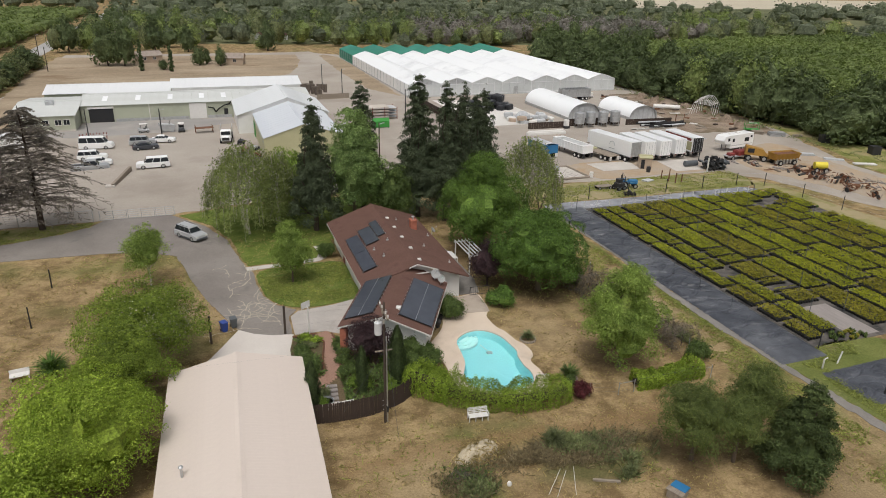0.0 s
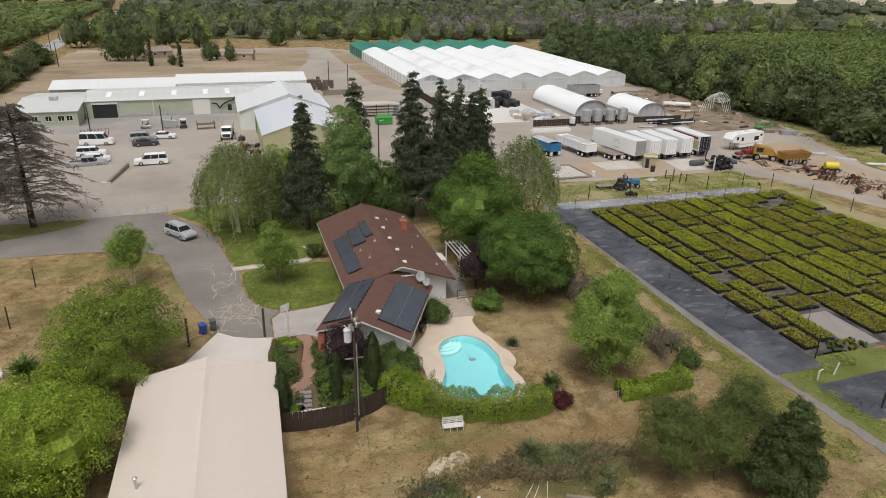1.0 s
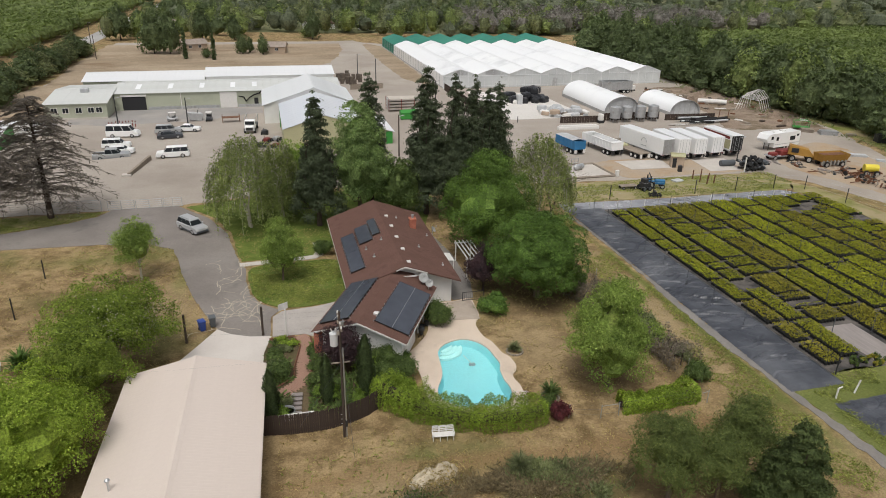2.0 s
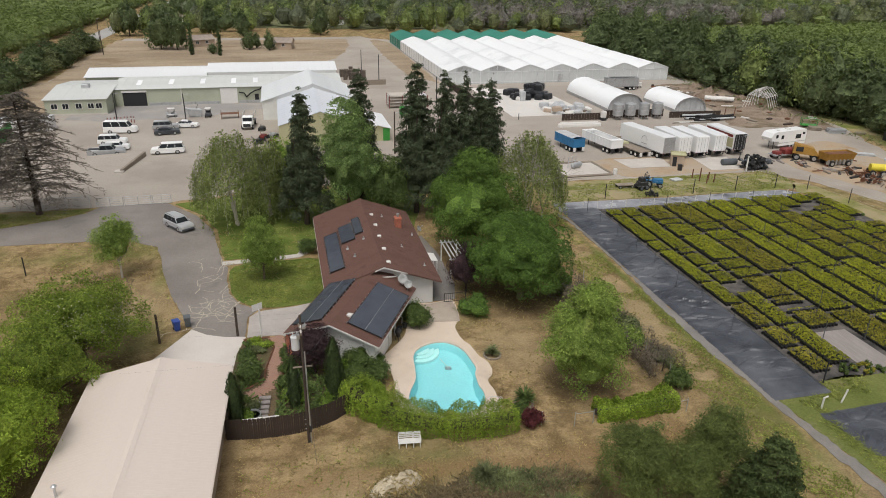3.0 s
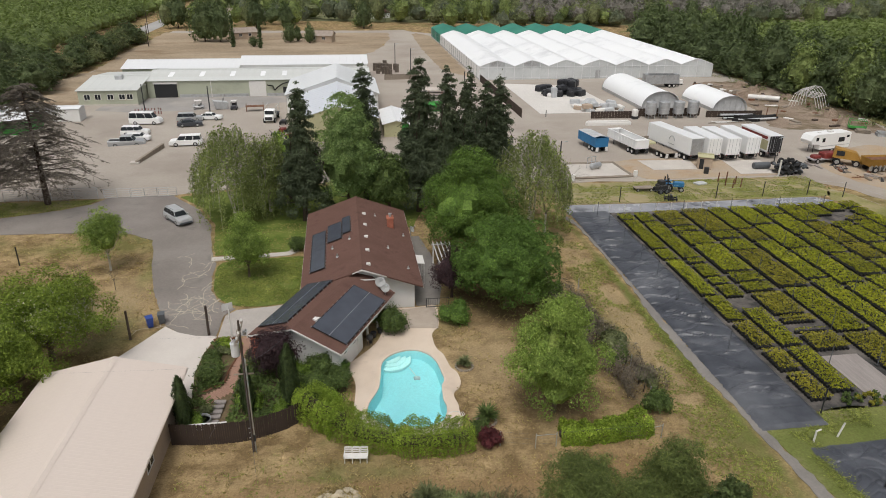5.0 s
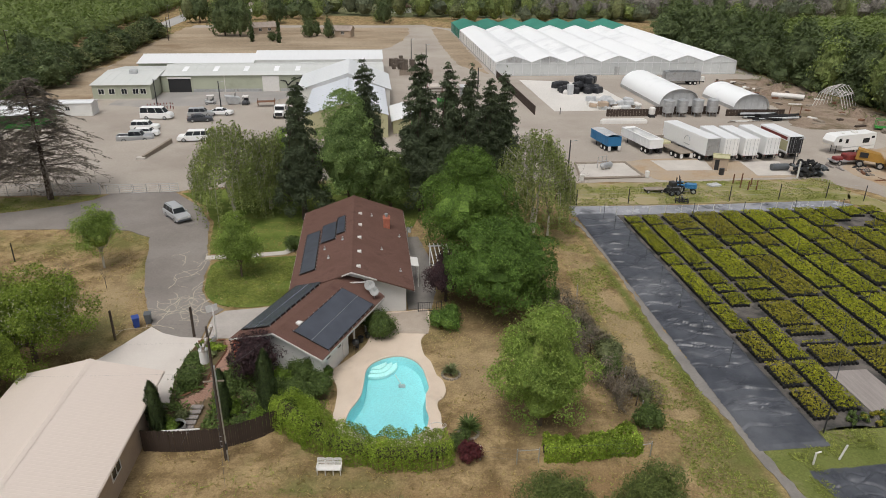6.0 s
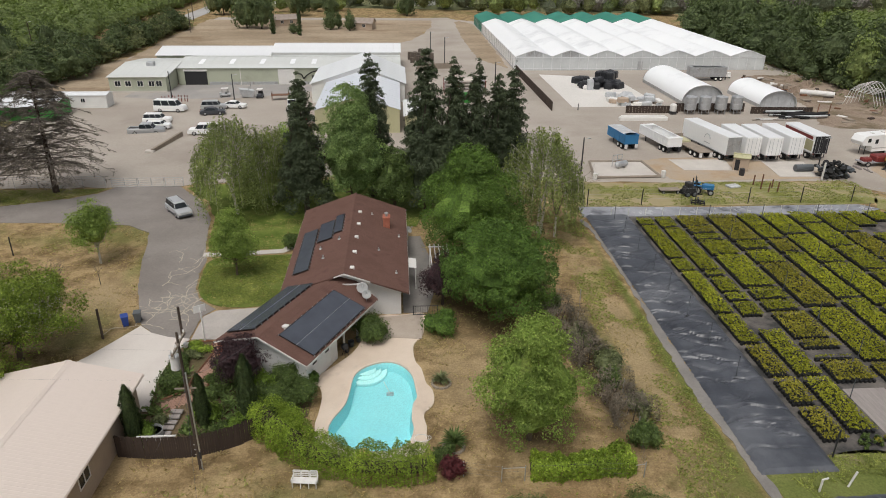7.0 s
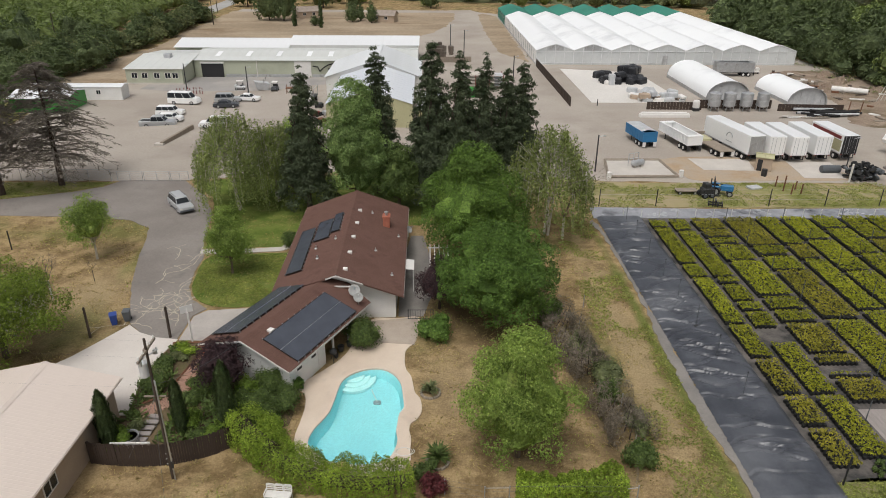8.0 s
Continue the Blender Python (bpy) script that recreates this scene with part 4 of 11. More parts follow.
def core_quads(lobes, r, lon=7, lat=4, f=0.66):
    """Dense inner foliage: broad leaf patches closed round each lobe."""
    out = []
    a = np.linspace(0, 2 * math.pi, lon + 1)
    e = np.linspace(-0.9, math.pi / 2, lat + 1)
    for x, y, z, rx, ry, rz in lobes:
        k = f * r.uniform(0.85, 1.15, (lon + 1, lat + 1))
        k[-1] = k[0]
        k[:, -1] = k[0, -1]
        p = np.stack([x + rx * k * np.cos(a + x)[:, None] * np.cos(e), y + ry * k * np.sin(a + x)[:, None] * np.cos(e), z + rz * k * np.sin(e)], 2)
        p[..., 2] = np.maximum(p[..., 2], 0.0)
        out.append(np.stack([p[:-1, :-1], p[1:, :-1], p[1:, 1:], p[:-1, 1:]], 2).reshape(-1, 4, 3))
    return np.concatenate(out)


def spray_crown(h, low, rad, r, sprays, per, size, form="round", clump=0.3, cells=60, core=0.8, stray=0.05, span=0.42, depth=0.28, aspect=0.62, uneven=0.18, grid=(26, 13)):
    """A crown of round leafy clumps that overhang one another, about an inner mass of foliage."""
    zc, zr = (h + low) / 2, (h - low) / 2
    cells = cells if cells >= 150 else min(150, int(cells * 1.6))

    def envelope(d):
        if form == "egg":
            wide = np.where(d[:, 2] > 0, 1 - 0.46 * d[:, 2], 1 + 0.05 * d[:, 2])
        elif form == "cone":
            wide = np.minimum(1.5, ((1.02 - d[:, 2]) / 2) ** 0.68 / np.sqrt(1.03 - d[:, 2] ** 2))
        elif form == "dome":
            wide = np.where(d[:, 2] < 0, 1 + 0.1 * d[:, 2], 1.0)
        else:
            wide = np.ones(len(d))
        return d * np.stack([rad * wide, rad * wide, np.full(len(d), zr)], 1)

    seeds = unit(r.normal(size=(cells, 3)))
    seeds[:, 2] = np.where(seeds[:, 2] < -0.75, -seeds[:, 2], seeds[:, 2])
    ball = 0.6 * math.sqrt(4 * math.pi / cells) * (2 * rad + zr) / 3 * r.uniform(0.6, 1.4, cells)
    shell = envelope(seeds)
    if form == "cone":
        ball *= 0.5 + 0.6 * np.linalg.norm(shell[:, :2], axis=1) / rad
    reach = np.linalg.norm(shell, axis=1)
    tall = r.uniform(1 - uneven - 0.35 * clump, 1.12, cells)
    centre = shell * np.maximum(0.15, tall - 0.8 * ball / reach)[:, None]
    n = sprays * per
    k = r.choice(cells, n, p=ball ** 2 / (ball ** 2).sum())
    u = unit(unit(r.normal(size=(n, 3))) + 0.55 * seeds[k] + np.array([0, 0, 0.5]))
    f = 1 - depth * r.uniform(0, 1, n) ** 1.5
    f = np.where(r.uniform(0, 1, n) < stray, r.uniform(1.0, 1.4, n), f)
    lump = 1 + 0.22 * np.sin(4.1 * u[:, 0] + 2.3 * k) * np.sin(3.7 * u[:, 1] + 1.7 * k)
    lp = centre[k] + u * (ball[k] * f * lump)[:, None] * np.array([1.06, 1.06, 0.82]) + 0.1 * span * r.normal(size=(n, 3)) + np.array([0, 0, zc])
    nm = u + np.array([0, 0, 0.3]) + 0.38 * r.normal(size=(n, 3))
    lp[:, 2] = np.maximum(lp[:, 2], 0.01 * h)
    leaves = leaf_quads(lp, nm, size, aspect, r)
    tips = centre + np.array([0, 0, zc])
    if not core:
        return leaves, tips
    nlon, nlat = grid
    lon, lat = np.linspace(0, 2 * math.pi, nlon + 1), np.linspace(-1.1, math.pi / 2, nlat + 1)
    g = np.stack([np.outer(np.cos(lon), np.cos(lat)), np.outer(np.sin(lon), np.cos(lat)), np.outer(np.ones(nlon + 1), np.sin(lat))], 2)
    near = (g.reshape(-1, 3) @ seeds.T).argmax(1)
    g = envelope(g.reshape(-1, 3)).reshape(g.shape) * (min(core, 0.78) * tall[near].reshape(g.shape[:2]) * 0.93)[..., None] + np.array([0, 0, zc])
    g[..., 2] = np.maximum(g[..., 2], 0.02)
    inner = np.stack([g[:-1, :-1], g[1:, :-1], g[1:, 1:], g[:-1, 1:]], 2).reshape(-1, 4, 3)
    return np.concatenate([leaves, inner]), tips


def leafy_tree(name, label, x, y, h, low, rad, leaf, bark, seed, sprays, per=13, size=0.2, trunk=0.22, group="", **more):
    """A broadleaf tree: forked trunk, limbs that reach into the sprays, leafy crown."""
    r = np.random.default_rng(seed)
    quads, tips = spray_crown(h, low, rad, r, sprays, per, size, **more)
    ob = thing(name, label, "tree", x, y, 0, group=group)
    s = Shape()
    fork = max(0.6, low + 0.3 * (h - low))
    s.rod((0, 0, -0.1), (0.04, 0.03, fork * 0.5), trunk * 1.3, trunk, 9).rod((0.04, 0.03, fork * 0.5), (0, 0, fork), trunk, trunk * 0.75, 9)
    for p in tips[r.choice(len(tips), 22, replace=False)]:
        limb_shape(s, (0, 0, fork * r.uniform(0.45, 1.0)), tuple(p * 0.93), trunk * 0.42, 0.02, r)
    part("trunk", s, bark, ob)
    part("crown", quad_mesh("crown", quads, leaf), leaf, ob)
    return ob


def limb_shape(s, base, tip, ra, rb, r, bend=0.12):
    """A limb of three pieces that bends on its way."""
    a, b = Vector(base), Vector(tip)
    l = (b - a).length
    p1 = a.lerp(b, 0.35) + Vector(r.normal(size=3) * l * bend * 0.6)
    p2 = a.lerp(b, 0.7) + Vector(r.normal(size=3) * l * bend * 0.6)
    s.rod(a, p1, ra, ra * 0.7 + rb * 0.3, 7).rod(p1, p2, ra * 0.7 + rb * 0.3, ra * 0.35 + rb * 0.65, 6).rod(p2, b, ra * 0.35 + rb * 0.65, rb, 5)


def conifer(name, label, x, y, h, rad, n, size, leaf, bark, seed, low=0.4, power=0.75, droop=0.25, trunk=0.35, group="", ragged=0.25, aspect=0.55, dense=15):
    """A spire of boughs round one trunk, with gaps between the boughs."""
    r = np.random.default_rng(seed)
    ob = thing(name, label, "tree", x, y, 0, group=group)
    s = Shape().rod((0, 0, -0.1), (0, 0, h * 0.5), trunk, trunk * 0.55, 9).rod((0, 0, h * 0.5), (0, 0, h * 0.97), trunk * 0.55, 0.03, 7)
    boughs = int(h * dense)
    zs = low + (h - low) * np.sort(r.uniform(0, 1, boughs) ** 1.15)
    length = rad * (1 - (zs - low) / (h - low)) ** power * r.uniform(1 - ragged * 1.6, 1 + ragged * 0.5, boughs) + 0.12
    az = r.uniform(0, 2 * math.pi, boughs)
    for z, l, a in list(zip(zs, length, az))[:: 4 if dense < 40 else 100000]:
        s.rod((0, 0, z), (l * 0.75 * math.cos(a), l * 0.75 * math.sin(a), z - droop * l * 0.7 + 0.1 * l), 0.045, 0.012, 4)
    part("trunk", s, bark, ob)
    p = length / length.sum()
    k = r.choice(boughs, n, p=p)
    u = r.uniform(0.12, 1, n) ** 0.7
    side = r.normal(size=n) * 0.16 * length[k] * (1.15 - u) + r.normal(size=n) * 0.07
    c, sn = np.cos(az[k]), np.sin(az[k])
    rr = u * length[k]
    pos = np.stack([rr * c - side * sn, rr * sn + side * c, zs[k] + 0.1 * length[k] - droop * rr * u + 0.13 * r.normal(size=n)], 1)
    nrm = np.stack([0.7 * c, 0.7 * sn, np.full(n, 0.8)], 1) + 0.38 * r.normal(size=(n, 3))
    us, an = np.linspace(0, 1, 22), np.linspace(0, 2 * math.pi, 15)
    wide = (0.42 * rad * (1 - us) ** power)[:, None] * r.uniform(0.8, 1.15, (22, 15)) + 0.02
    wide[:, -1] = wide[:, 0]
    up = (low + (h - low) * us)[:, None] - droop * wide * 0.5
    g = np.stack([wide * np.cos(an), wide * np.sin(an), np.maximum(up, 0.02)], 2)
    inner = np.stack([g[:-1, :-1], g[:-1, 1:], g[1:, 1:], g[1:, :-1]], 2).reshape(-1, 4, 3)
    part("crown", quad_mesh("crown", np.concatenate([leaf_quads(pos, nrm, size, aspect, r), inner]), leaf), leaf, ob)
    return ob


def bush(name, label, x, y, rx, ry, h, n, size, leaf, seed, count=7, category="bush", z=0.0, group="", stems=True):
    r = np.random.default_rng(seed)
    lobes = [(rx * 0.55 * r.uniform(-1, 1), ry * 0.55 * r.uniform(-1, 1), h * r.uniform(0.3, 0.62), rx * r.uniform(0.45, 0.65), ry * r.uniform(0.45, 0.65), h * r.uniform(0.32, 0.42)) for _ in range(count)]
    ob = thing(name, label, category, x, y, z, group=group)
    s = Shape()
    for l in lobes:
        s.rod((0.1 * l[0], 0.1 * l[1], 0), (l[0], l[1], l[2]), 0.03, 0.012, 5)
    part("stem", s, M_DARKBARK, ob)
    part("foliage", quad_mesh("foliage", np.concatenate([crown_quads(lobes, int(n * 0.75), size, r, 0.5), core_quads(lobes, r, 6, 3, 0.7)]), leaf), leaf, ob)
    return ob


def twiggy(name, label, x, y, h, rad, seed, mat, trunk=0.12, trunk_mat=None, depth=4, first=0.35, category="tree"):
    """A leafless tree of forking twigs."""
    r = np.random.default_rng(seed)
    ob = thing(name, label, category, x, y)
    low, fine = Shape(), Shape()
    low.rod((0, 0, -0.1), (0, 0, h * first), trunk, trunk * 0.8, 8)

    def grow(p, d, l, w, k):
        q = p + d * l
        fine.rod(p, q, w, w * 0.6, 4 if k > 1 else 5)
        if k < depth:
            for _ in range(3 if k < 3 else 2):
                e = (d + Vector(r.normal(size=3)) * 0.42).normalized()
                e.z = abs(e.z) * 0.8 + 0.1
                grow(q, e.normalized(), l * 0.68, w * 0.55, k + 1)

    for i in range(4):
        a = 2 * math.pi * (i + r.uniform(0, 0.6)) / 4
        grow(Vector((0, 0, h * first)), Vector((0.55 * math.cos(a) * rad / (h * 0.4), 0.55 * math.sin(a) * rad / (h * 0.4), 1)).normalized(), h * 0.24, trunk * 0.45, 1)
    part("trunk", low, trunk_mat or mat, ob)
    part("twig_crown", fine, mat, ob)
    return ob


def column_tree(name, label, x, y, h, rad, leaf, seed, group=""):
    """A slim clipped-looking cypress: dense upright sprays round one stem."""
    r = np.random.default_rng(seed)
    ob = thing(name, label, "tree", x, y, 0, group=group)
    part("trunk", Shape().rod((0, 0, -0.1), (0, 0, h * 0.9), 0.09, 0.03, 7), M_DARKBARK, ob)

    def width(u):
        return rad * np.minimum(1.0, 0.6 + 1.6 * u) * (1 - u ** 4.5) + 0.04

    n = int(3000 * h * rad / 3)
    u, a = r.uniform(0, 1, n), r.uniform(0, 2 * math.pi, n)
    d = np.stack([np.cos(a), np.sin(a), np.zeros(n)], 1)
    rr = width(u) * r.uniform(0.78, 1.2, n) * (1 + 0.16 * np.sin(3 * a + 9 * u + seed) + 0.1 * np.sin(5 * a - 23 * u))
    pos = d * rr[:, None] + np.array([0, 0, 1.0]) * (0.05 + u * h * 0.99)[:, None]
    side = np.stack([-np.sin(a), np.cos(a), np.zeros(n)], 1)
    s_ = r.uniform(0.05, 0.1, n)[:, None]
    up = np.array([0, 0, 1.0]) + 0.25 * r.normal(size=(n, 3)) + 0.15 * d
    q = np.stack([pos - up * s_ * 1.6, pos + side * s_ * 0.6 + d * s_ * 0.3, pos + up * s_ * 1.8, pos - side * s_ * 0.6 + d * s_ * 0.3], 1)
    us, an = np.linspace(0, 1, 13), np.linspace(0, 2 * math.pi, 10)
    g = np.stack([np.outer(width(us) * 0.85, np.cos(an)), np.outer(width(us) * 0.85, np.sin(an)), np.outer(0.03 + us * h * 0.97, np.ones(10))], 2)
    core = np.stack([g[:-1, :-1], g[:-1, 1:], g[1:, 1:], g[1:, :-1]], 2).reshape(-1, 4, 3)
    part("crown", quad_mesh("crown", np.concatenate([q, core]), leaf), leaf, ob)
    return ob


# ---- house ----
def slab(s, a, b, c, d, t=0.14):
    """A sloping roof slab through four top corners, with thickness t."""
    vs = [Vector(p) for p in (a, b, c, d)]
    s.add(vs + [v - Vector((0, 0, t)) for v in vs], [(0, 1, 2, 3), (7, 6, 5, 4), (0, 4, 5, 1), (1, 5, 6, 2), (2, 6, 7, 3), (3, 7, 4, 0)])
    return s


house = thing("house", "low white ranch house with brown shingle roofs", "house")
EV, RG, RX = 2.7, 4.75, 19.0
part("wall", Shape().box(13.95, 62.3, 0, 24.0, 62.55, EV + 0.1).box(13.95, 81.15, 0, 24.0, 81.4, EV + 0.1).box(13.95, 62.55, 0, 14.2, 81.15, EV + 0.1).box(23.75, 62.55, 0, 24.0, 81.15, EV + 0.1), M_WHITEWALL, house, "white stucco wall")
for yy in (62.3, 81.15):
    part("gable", Shape().add([(13.95, yy, EV + 0.1), (24.0, yy, EV + 0.1), (RX, yy, RG - 0.22), (13.95, yy + 0.25, EV + 0.1), (24.0, yy + 0.25, EV + 0.1), (RX, yy + 0.25, RG - 0.22)], [(0, 1, 2), (5, 4, 3), (0, 3, 4, 1), (1, 4, 5, 2), (2, 5, 3, 0)]), M_WHITEWALL, house, "white gable wall")
main_roof = part("roof", slab(slab(Shape(), (13.2, 61.4, EV - 0.03), (RX, 61.4, RG), (RX, 82.0, RG), (13.2, 82.0, EV - 0.03)), (RX, 61.4, RG), (24.75, 61.4, EV - 0.03), (24.75, 82.0, EV - 0.03), (RX, 82.0, RG)), M_SHINGLE, house, "brown asphalt shingle roof")
part("ridge_cap", Shape().add([(RX - 0.17, 61.38, RG - 0.02), (RX, 61.38, RG + 0.045), (RX + 0.17, 61.38, RG - 0.02), (RX - 0.17, 82.02, RG - 0.02), (RX, 82.02, RG + 0.045), (RX + 0.17, 82.02, RG - 0.02)], [(0, 1, 4, 3), (1, 2, 5, 4), (0, 2, 1), (3, 4, 5)]), M_SHINGLE, house)


def course_lines(parent, a, b, c, d, n, mat):
    """Shingle courses as thin lapped strips across a slope; a-b is the eave, d-c the ridge."""
    a, b, c, d = (Vector(p) for p in (a, b, c, d))
    up = Vector((0, 0, 1))
    s = Shape()
    for i in range(n):
        f0, f1 = i / n, (i + 0.97) / n
        p = [a.lerp(d, f0), b.lerp(c, f0), b.lerp(c, f1), a.lerp(d, f1)]
        s.add([p[0] + up * 0.016, p[1] + up * 0.016, p[2] + up * 0.006, p[3] + up * 0.006, p[0], p[1]], [(0, 1, 2, 3), (4, 5, 1, 0)])
    return part("shingle_layer", s, mat, parent)


course_lines(house, (13.2, 82.0, EV - 0.03), (13.2, 61.4, EV - 0.03), (RX, 61.4, RG), (RX, 82.0, RG), 30, M_SHINGLE)
course_lines(house, (24.75, 61.4, EV - 0.03), (24.75, 82.0, EV - 0.03), (RX, 82.0, RG), (RX, 61.4, RG), 30, M_SHINGLE)
# white rake and eave boards
for ex, sgn in ((13.2, -1), (24.75, 1)):
    part("eave_board", Shape().box(ex - 0.02, 61.4, EV - 0.24, ex + 0.02, 82.0, EV - 0.05), M_TRIM, house)
def rake(x0, x1, y, mat):
    """A board under the gable's edge from x0 to x1, over the ridge where it lies between."""
    s = Shape()
    zr = lambda x: EV - 0.05 + (RG - EV + 0.03) * ((x - 13.2) / (RX - 13.2) if x < RX else (24.75 - x) / (24.75 - RX))
    for a, b in ((x0, min(x1, RX)), (max(x0, RX), x1)):
        if b > a:
            slab(s, (a, y - 0.02, zr(a)), (a, y + 0.02, zr(a)), (b, y + 0.02, zr(b)), (b, y - 0.02, zr(b)), 0.13)
    part("rake_board", s, mat, house)


rake(18.1, 21.3, 61.37, M_TRIM)
rake(13.2, 18.09, 61.37, M_SHINGLE)
rake(21.31, 24.75, 61.37, M_SHINGLE)
rake(13.2, 24.75, 82.03, M_TRIM)

# South-west wing, turned off the main block.
WA = math.degrees(math.atan2(-0.45, 0.893))
wing = part("wing", Shape().box(-3.7, 0.7, 0, 3.7, 0.95, 2.6).box(-3.7, 0.95, 0, -3.45, 11.5, 2.6).box(3.45, 0.95, 0, 3.7, 5.2, 2.6).box(2.0, 5.0, 0, 3.45, 5.2, 2.6).box(1.8, 5.2, 0, 2.0, 12.0, 2.6), M_WHITEWALL, house, "white stucco wing wall")
wing.matrix_basis = pose(13.05, 52.3, 0, 0, 0, WA)
WE, WR, WL = 2.62, 4.1, 12.6


def wpart(name, s, m, label=""):
    ob = part(name, s, m, wing, label)
    return ob


wpart("gable", Shape().add([(-3.7, 0.7, 2.55), (3.7, 0.7, 2.55), (0, 0.7, WR - 0.2), (-3.7, 0.95, 2.55), (3.7, 0.95, 2.55), (0, 0.95, WR - 0.2)], [(0, 1, 2), (5, 4, 3), (0, 3, 4, 1), (1, 4, 5, 2), (2, 5, 3, 0)]), M_WHITEWALL)
wpart("roof", slab(slab(Shape(), (-4.3, 0, WE), (0, 0, WR), (0, WL, WR), (-4.3, WL - 1.2, WE)), (0, 0, WR), (4.3, 0, WE), (4.3, WL - 1.4, WE), (0, WL, WR)), M_SHINGLE, "brown asphalt shingle wing roof")
for sg in (-1, 1):
    course = Shape()
    for i in range(22):
        f0, f1 = i / 22, (i + 0.97) / 22
        x0, x1, z0, z1 = sg * 4.3 * (1 - f0), sg * 4.3 * (1 - f1), WE + (WR - WE) * f0, WE + (WR - WE) * f1
        y1 = WL - 1.3 + 1.3 * f0
        q = [(x0, 0, z0 + 0.016), (x0, y1, z0 + 0.016), (x1, y1, z1 + 0.006), (x1, 0, z1 + 0.006), (x0, 0, z0), (x0, y1, z0)]
        course.add(q, [(0, 1, 2, 3), (4, 5, 1, 0)] if sg < 0 else [(3, 2, 1, 0), (0, 1, 5, 4)])
    wpart("shingle_layer", course, M_SHINGLE)
    wpart("eave_board", Shape().box(sg * 4.3 - 0.02, 0, WE - 0.2, sg * 4.3 + 0.02, WL - 1.5, WE - 0.02), M_TRIM)
rk = Shape()
for sg in (-1, 1):
    slab(rk, (sg * 4.3, -0.04, WE), (sg * 4.3, 0.0, WE), (0, 0.0, WR), (0, -0.04, WR), 0.14)
wpart("rake_board", rk, M_TRIM)
for yy in (6.4, 8.6, 10.4):
    wpart("porch_post", Shape().box(3.55, yy - 0.07, 0.07, 3.69, yy + 0.07, 2.5), M_TRIM)
wpart("brick_pier", Shape().box(-4.1, 0.1, 0, -3.5, 0.7, 2.5, 0.02), M_BRICK, "red brick porch pier")
for yy in (1.6, 3.4):
    wd = wpart("window", Shape().box(3.66, yy, 1.55, 3.73, yy + 0.55, 1.8), M_DARKGLASS)
wpart("door", Shape().box(3.66, 4.2, 0.05, 3.74, 5.05, 2.1), M_TRIM, "white side door")
wpart("patio_door", Shape().box(1.96, 6.6, 0.1, 2.04, 9.6, 2.15), M_DARKGLASS, "dark glass patio door")
wpart("vent_box", Shape().box(-0.55 + 1.2, 2.2, 3.62, -0.1 + 1.2, 2.65, 4.0, 0.03), M_TRIM, "white roof vent")


def house_window(x, y, w, z0, z1, side):
    """A framed pane in one of the long walls; side -1 is west, 1 east."""
    fr = Shape()
    X = 13.95 if side < 0 else 24.0
    o = side * 0.05
    fr.box(X - 0.02, y, z0, X + o, y + w, z0 + 0.08).box(X - 0.02, y, z1 - 0.08, X + o, y + w, z1).box(X - 0.02, y, z0, X + o, y + 0.08, z1).box(X - 0.02, y + w - 0.08, z0, X + o, y + w, z1).box(X - 0.02, y + w / 2 - 0.03, z0, X + o, y + w / 2 + 0.03, z1)
    win = part("window", fr, M_TRIM, house)
    part("pane", Shape().box(X - 0.02, y + 0.08, z0 + 0.08, X + side * 0.02, y + w - 0.08, z1 - 0.08), M_DARKGLASS, win)


for y, w in ((65.5, 1.6), (69.5, 2.2), (77.6, 1.6)):
    house_window(13.95, y, w, 1.0, 2.1, -1)
for y, w in ((64.4, 1.4), (72.0, 1.6), (77.0, 1.6)):
    house_window(24.0, y, w, 1.0, 2.1, 1)
part("front_door", Shape().box(13.86, 74.2, 0.1, 13.98, 75.2, 2.15), M_RED, house, "dark red front door")
ch = part("chimney", Shape().box(22.25, 74.6, 3.0, 22.95, 75.5, 4.55, 0.02).box(22.2, 74.55, 4.45, 23.0, 75.55, 4.62, 0.02), M_BRICK, house, "red brick chimney")
part("chimney_cap", Shape().rod((22.6, 75.05, 4.6), (22.6, 75.05, 4.95), 0.14).lathe((22.6, 75.05, 4.95), [(0.22, 0), (0.2, 0.06), (0.03, 0.14)], 12), M_ALU, ch, "metal flue cap")
ez = lambda x: EV + (24.75 - x) * (RG - EV) / (24.75 - RX)
wz = lambda x: EV + (x - 13.2) * (RG - EV) / (RX - 13.2)
for x, y in ((19.75, 76.6), (19.75, 73.25), (19.7, 69.8), (19.7, 66.3), (19.65, 62.9)):
    part("ridge_vent", Shape().box(x - 0.2, y - 0.2, ez(x) - 0.1, x + 0.2, y + 0.2, ez(x) + 0.16, 0.04), M_TRIM, house, "small white roof vent")
for x, y in ((16.2, 68.8), (16.7, 66.3), (18.0, 69.7)):
    part("vent_pipe", Shape().rod((x, y, wz(x) - 0.1), (x, y, wz(x) + 0.32), 0.07).lathe((x, y, wz(x)), [(0.18, 0), (0.12, 0.08)], 10), M_ALU, house)
for x, y in ((21.9, 68.4), (21.0, 77.0), (23.6, 64.5), (23.9, 73.2)):
    part("vent_pipe", Shape().rod((x, y, ez(x) - 0.1), (x, y, ez(x) + 0.28), 0.06).lathe((x, y, ez(x)), [(0.16, 0), (0.1, 0.07)], 10), M_ALU, house)
part("skylight_strip", Shape().box(17.9, 61.30, 3.62, 20.2, 61.36, 3.74), M_TRIM, house, "white gable ledge")
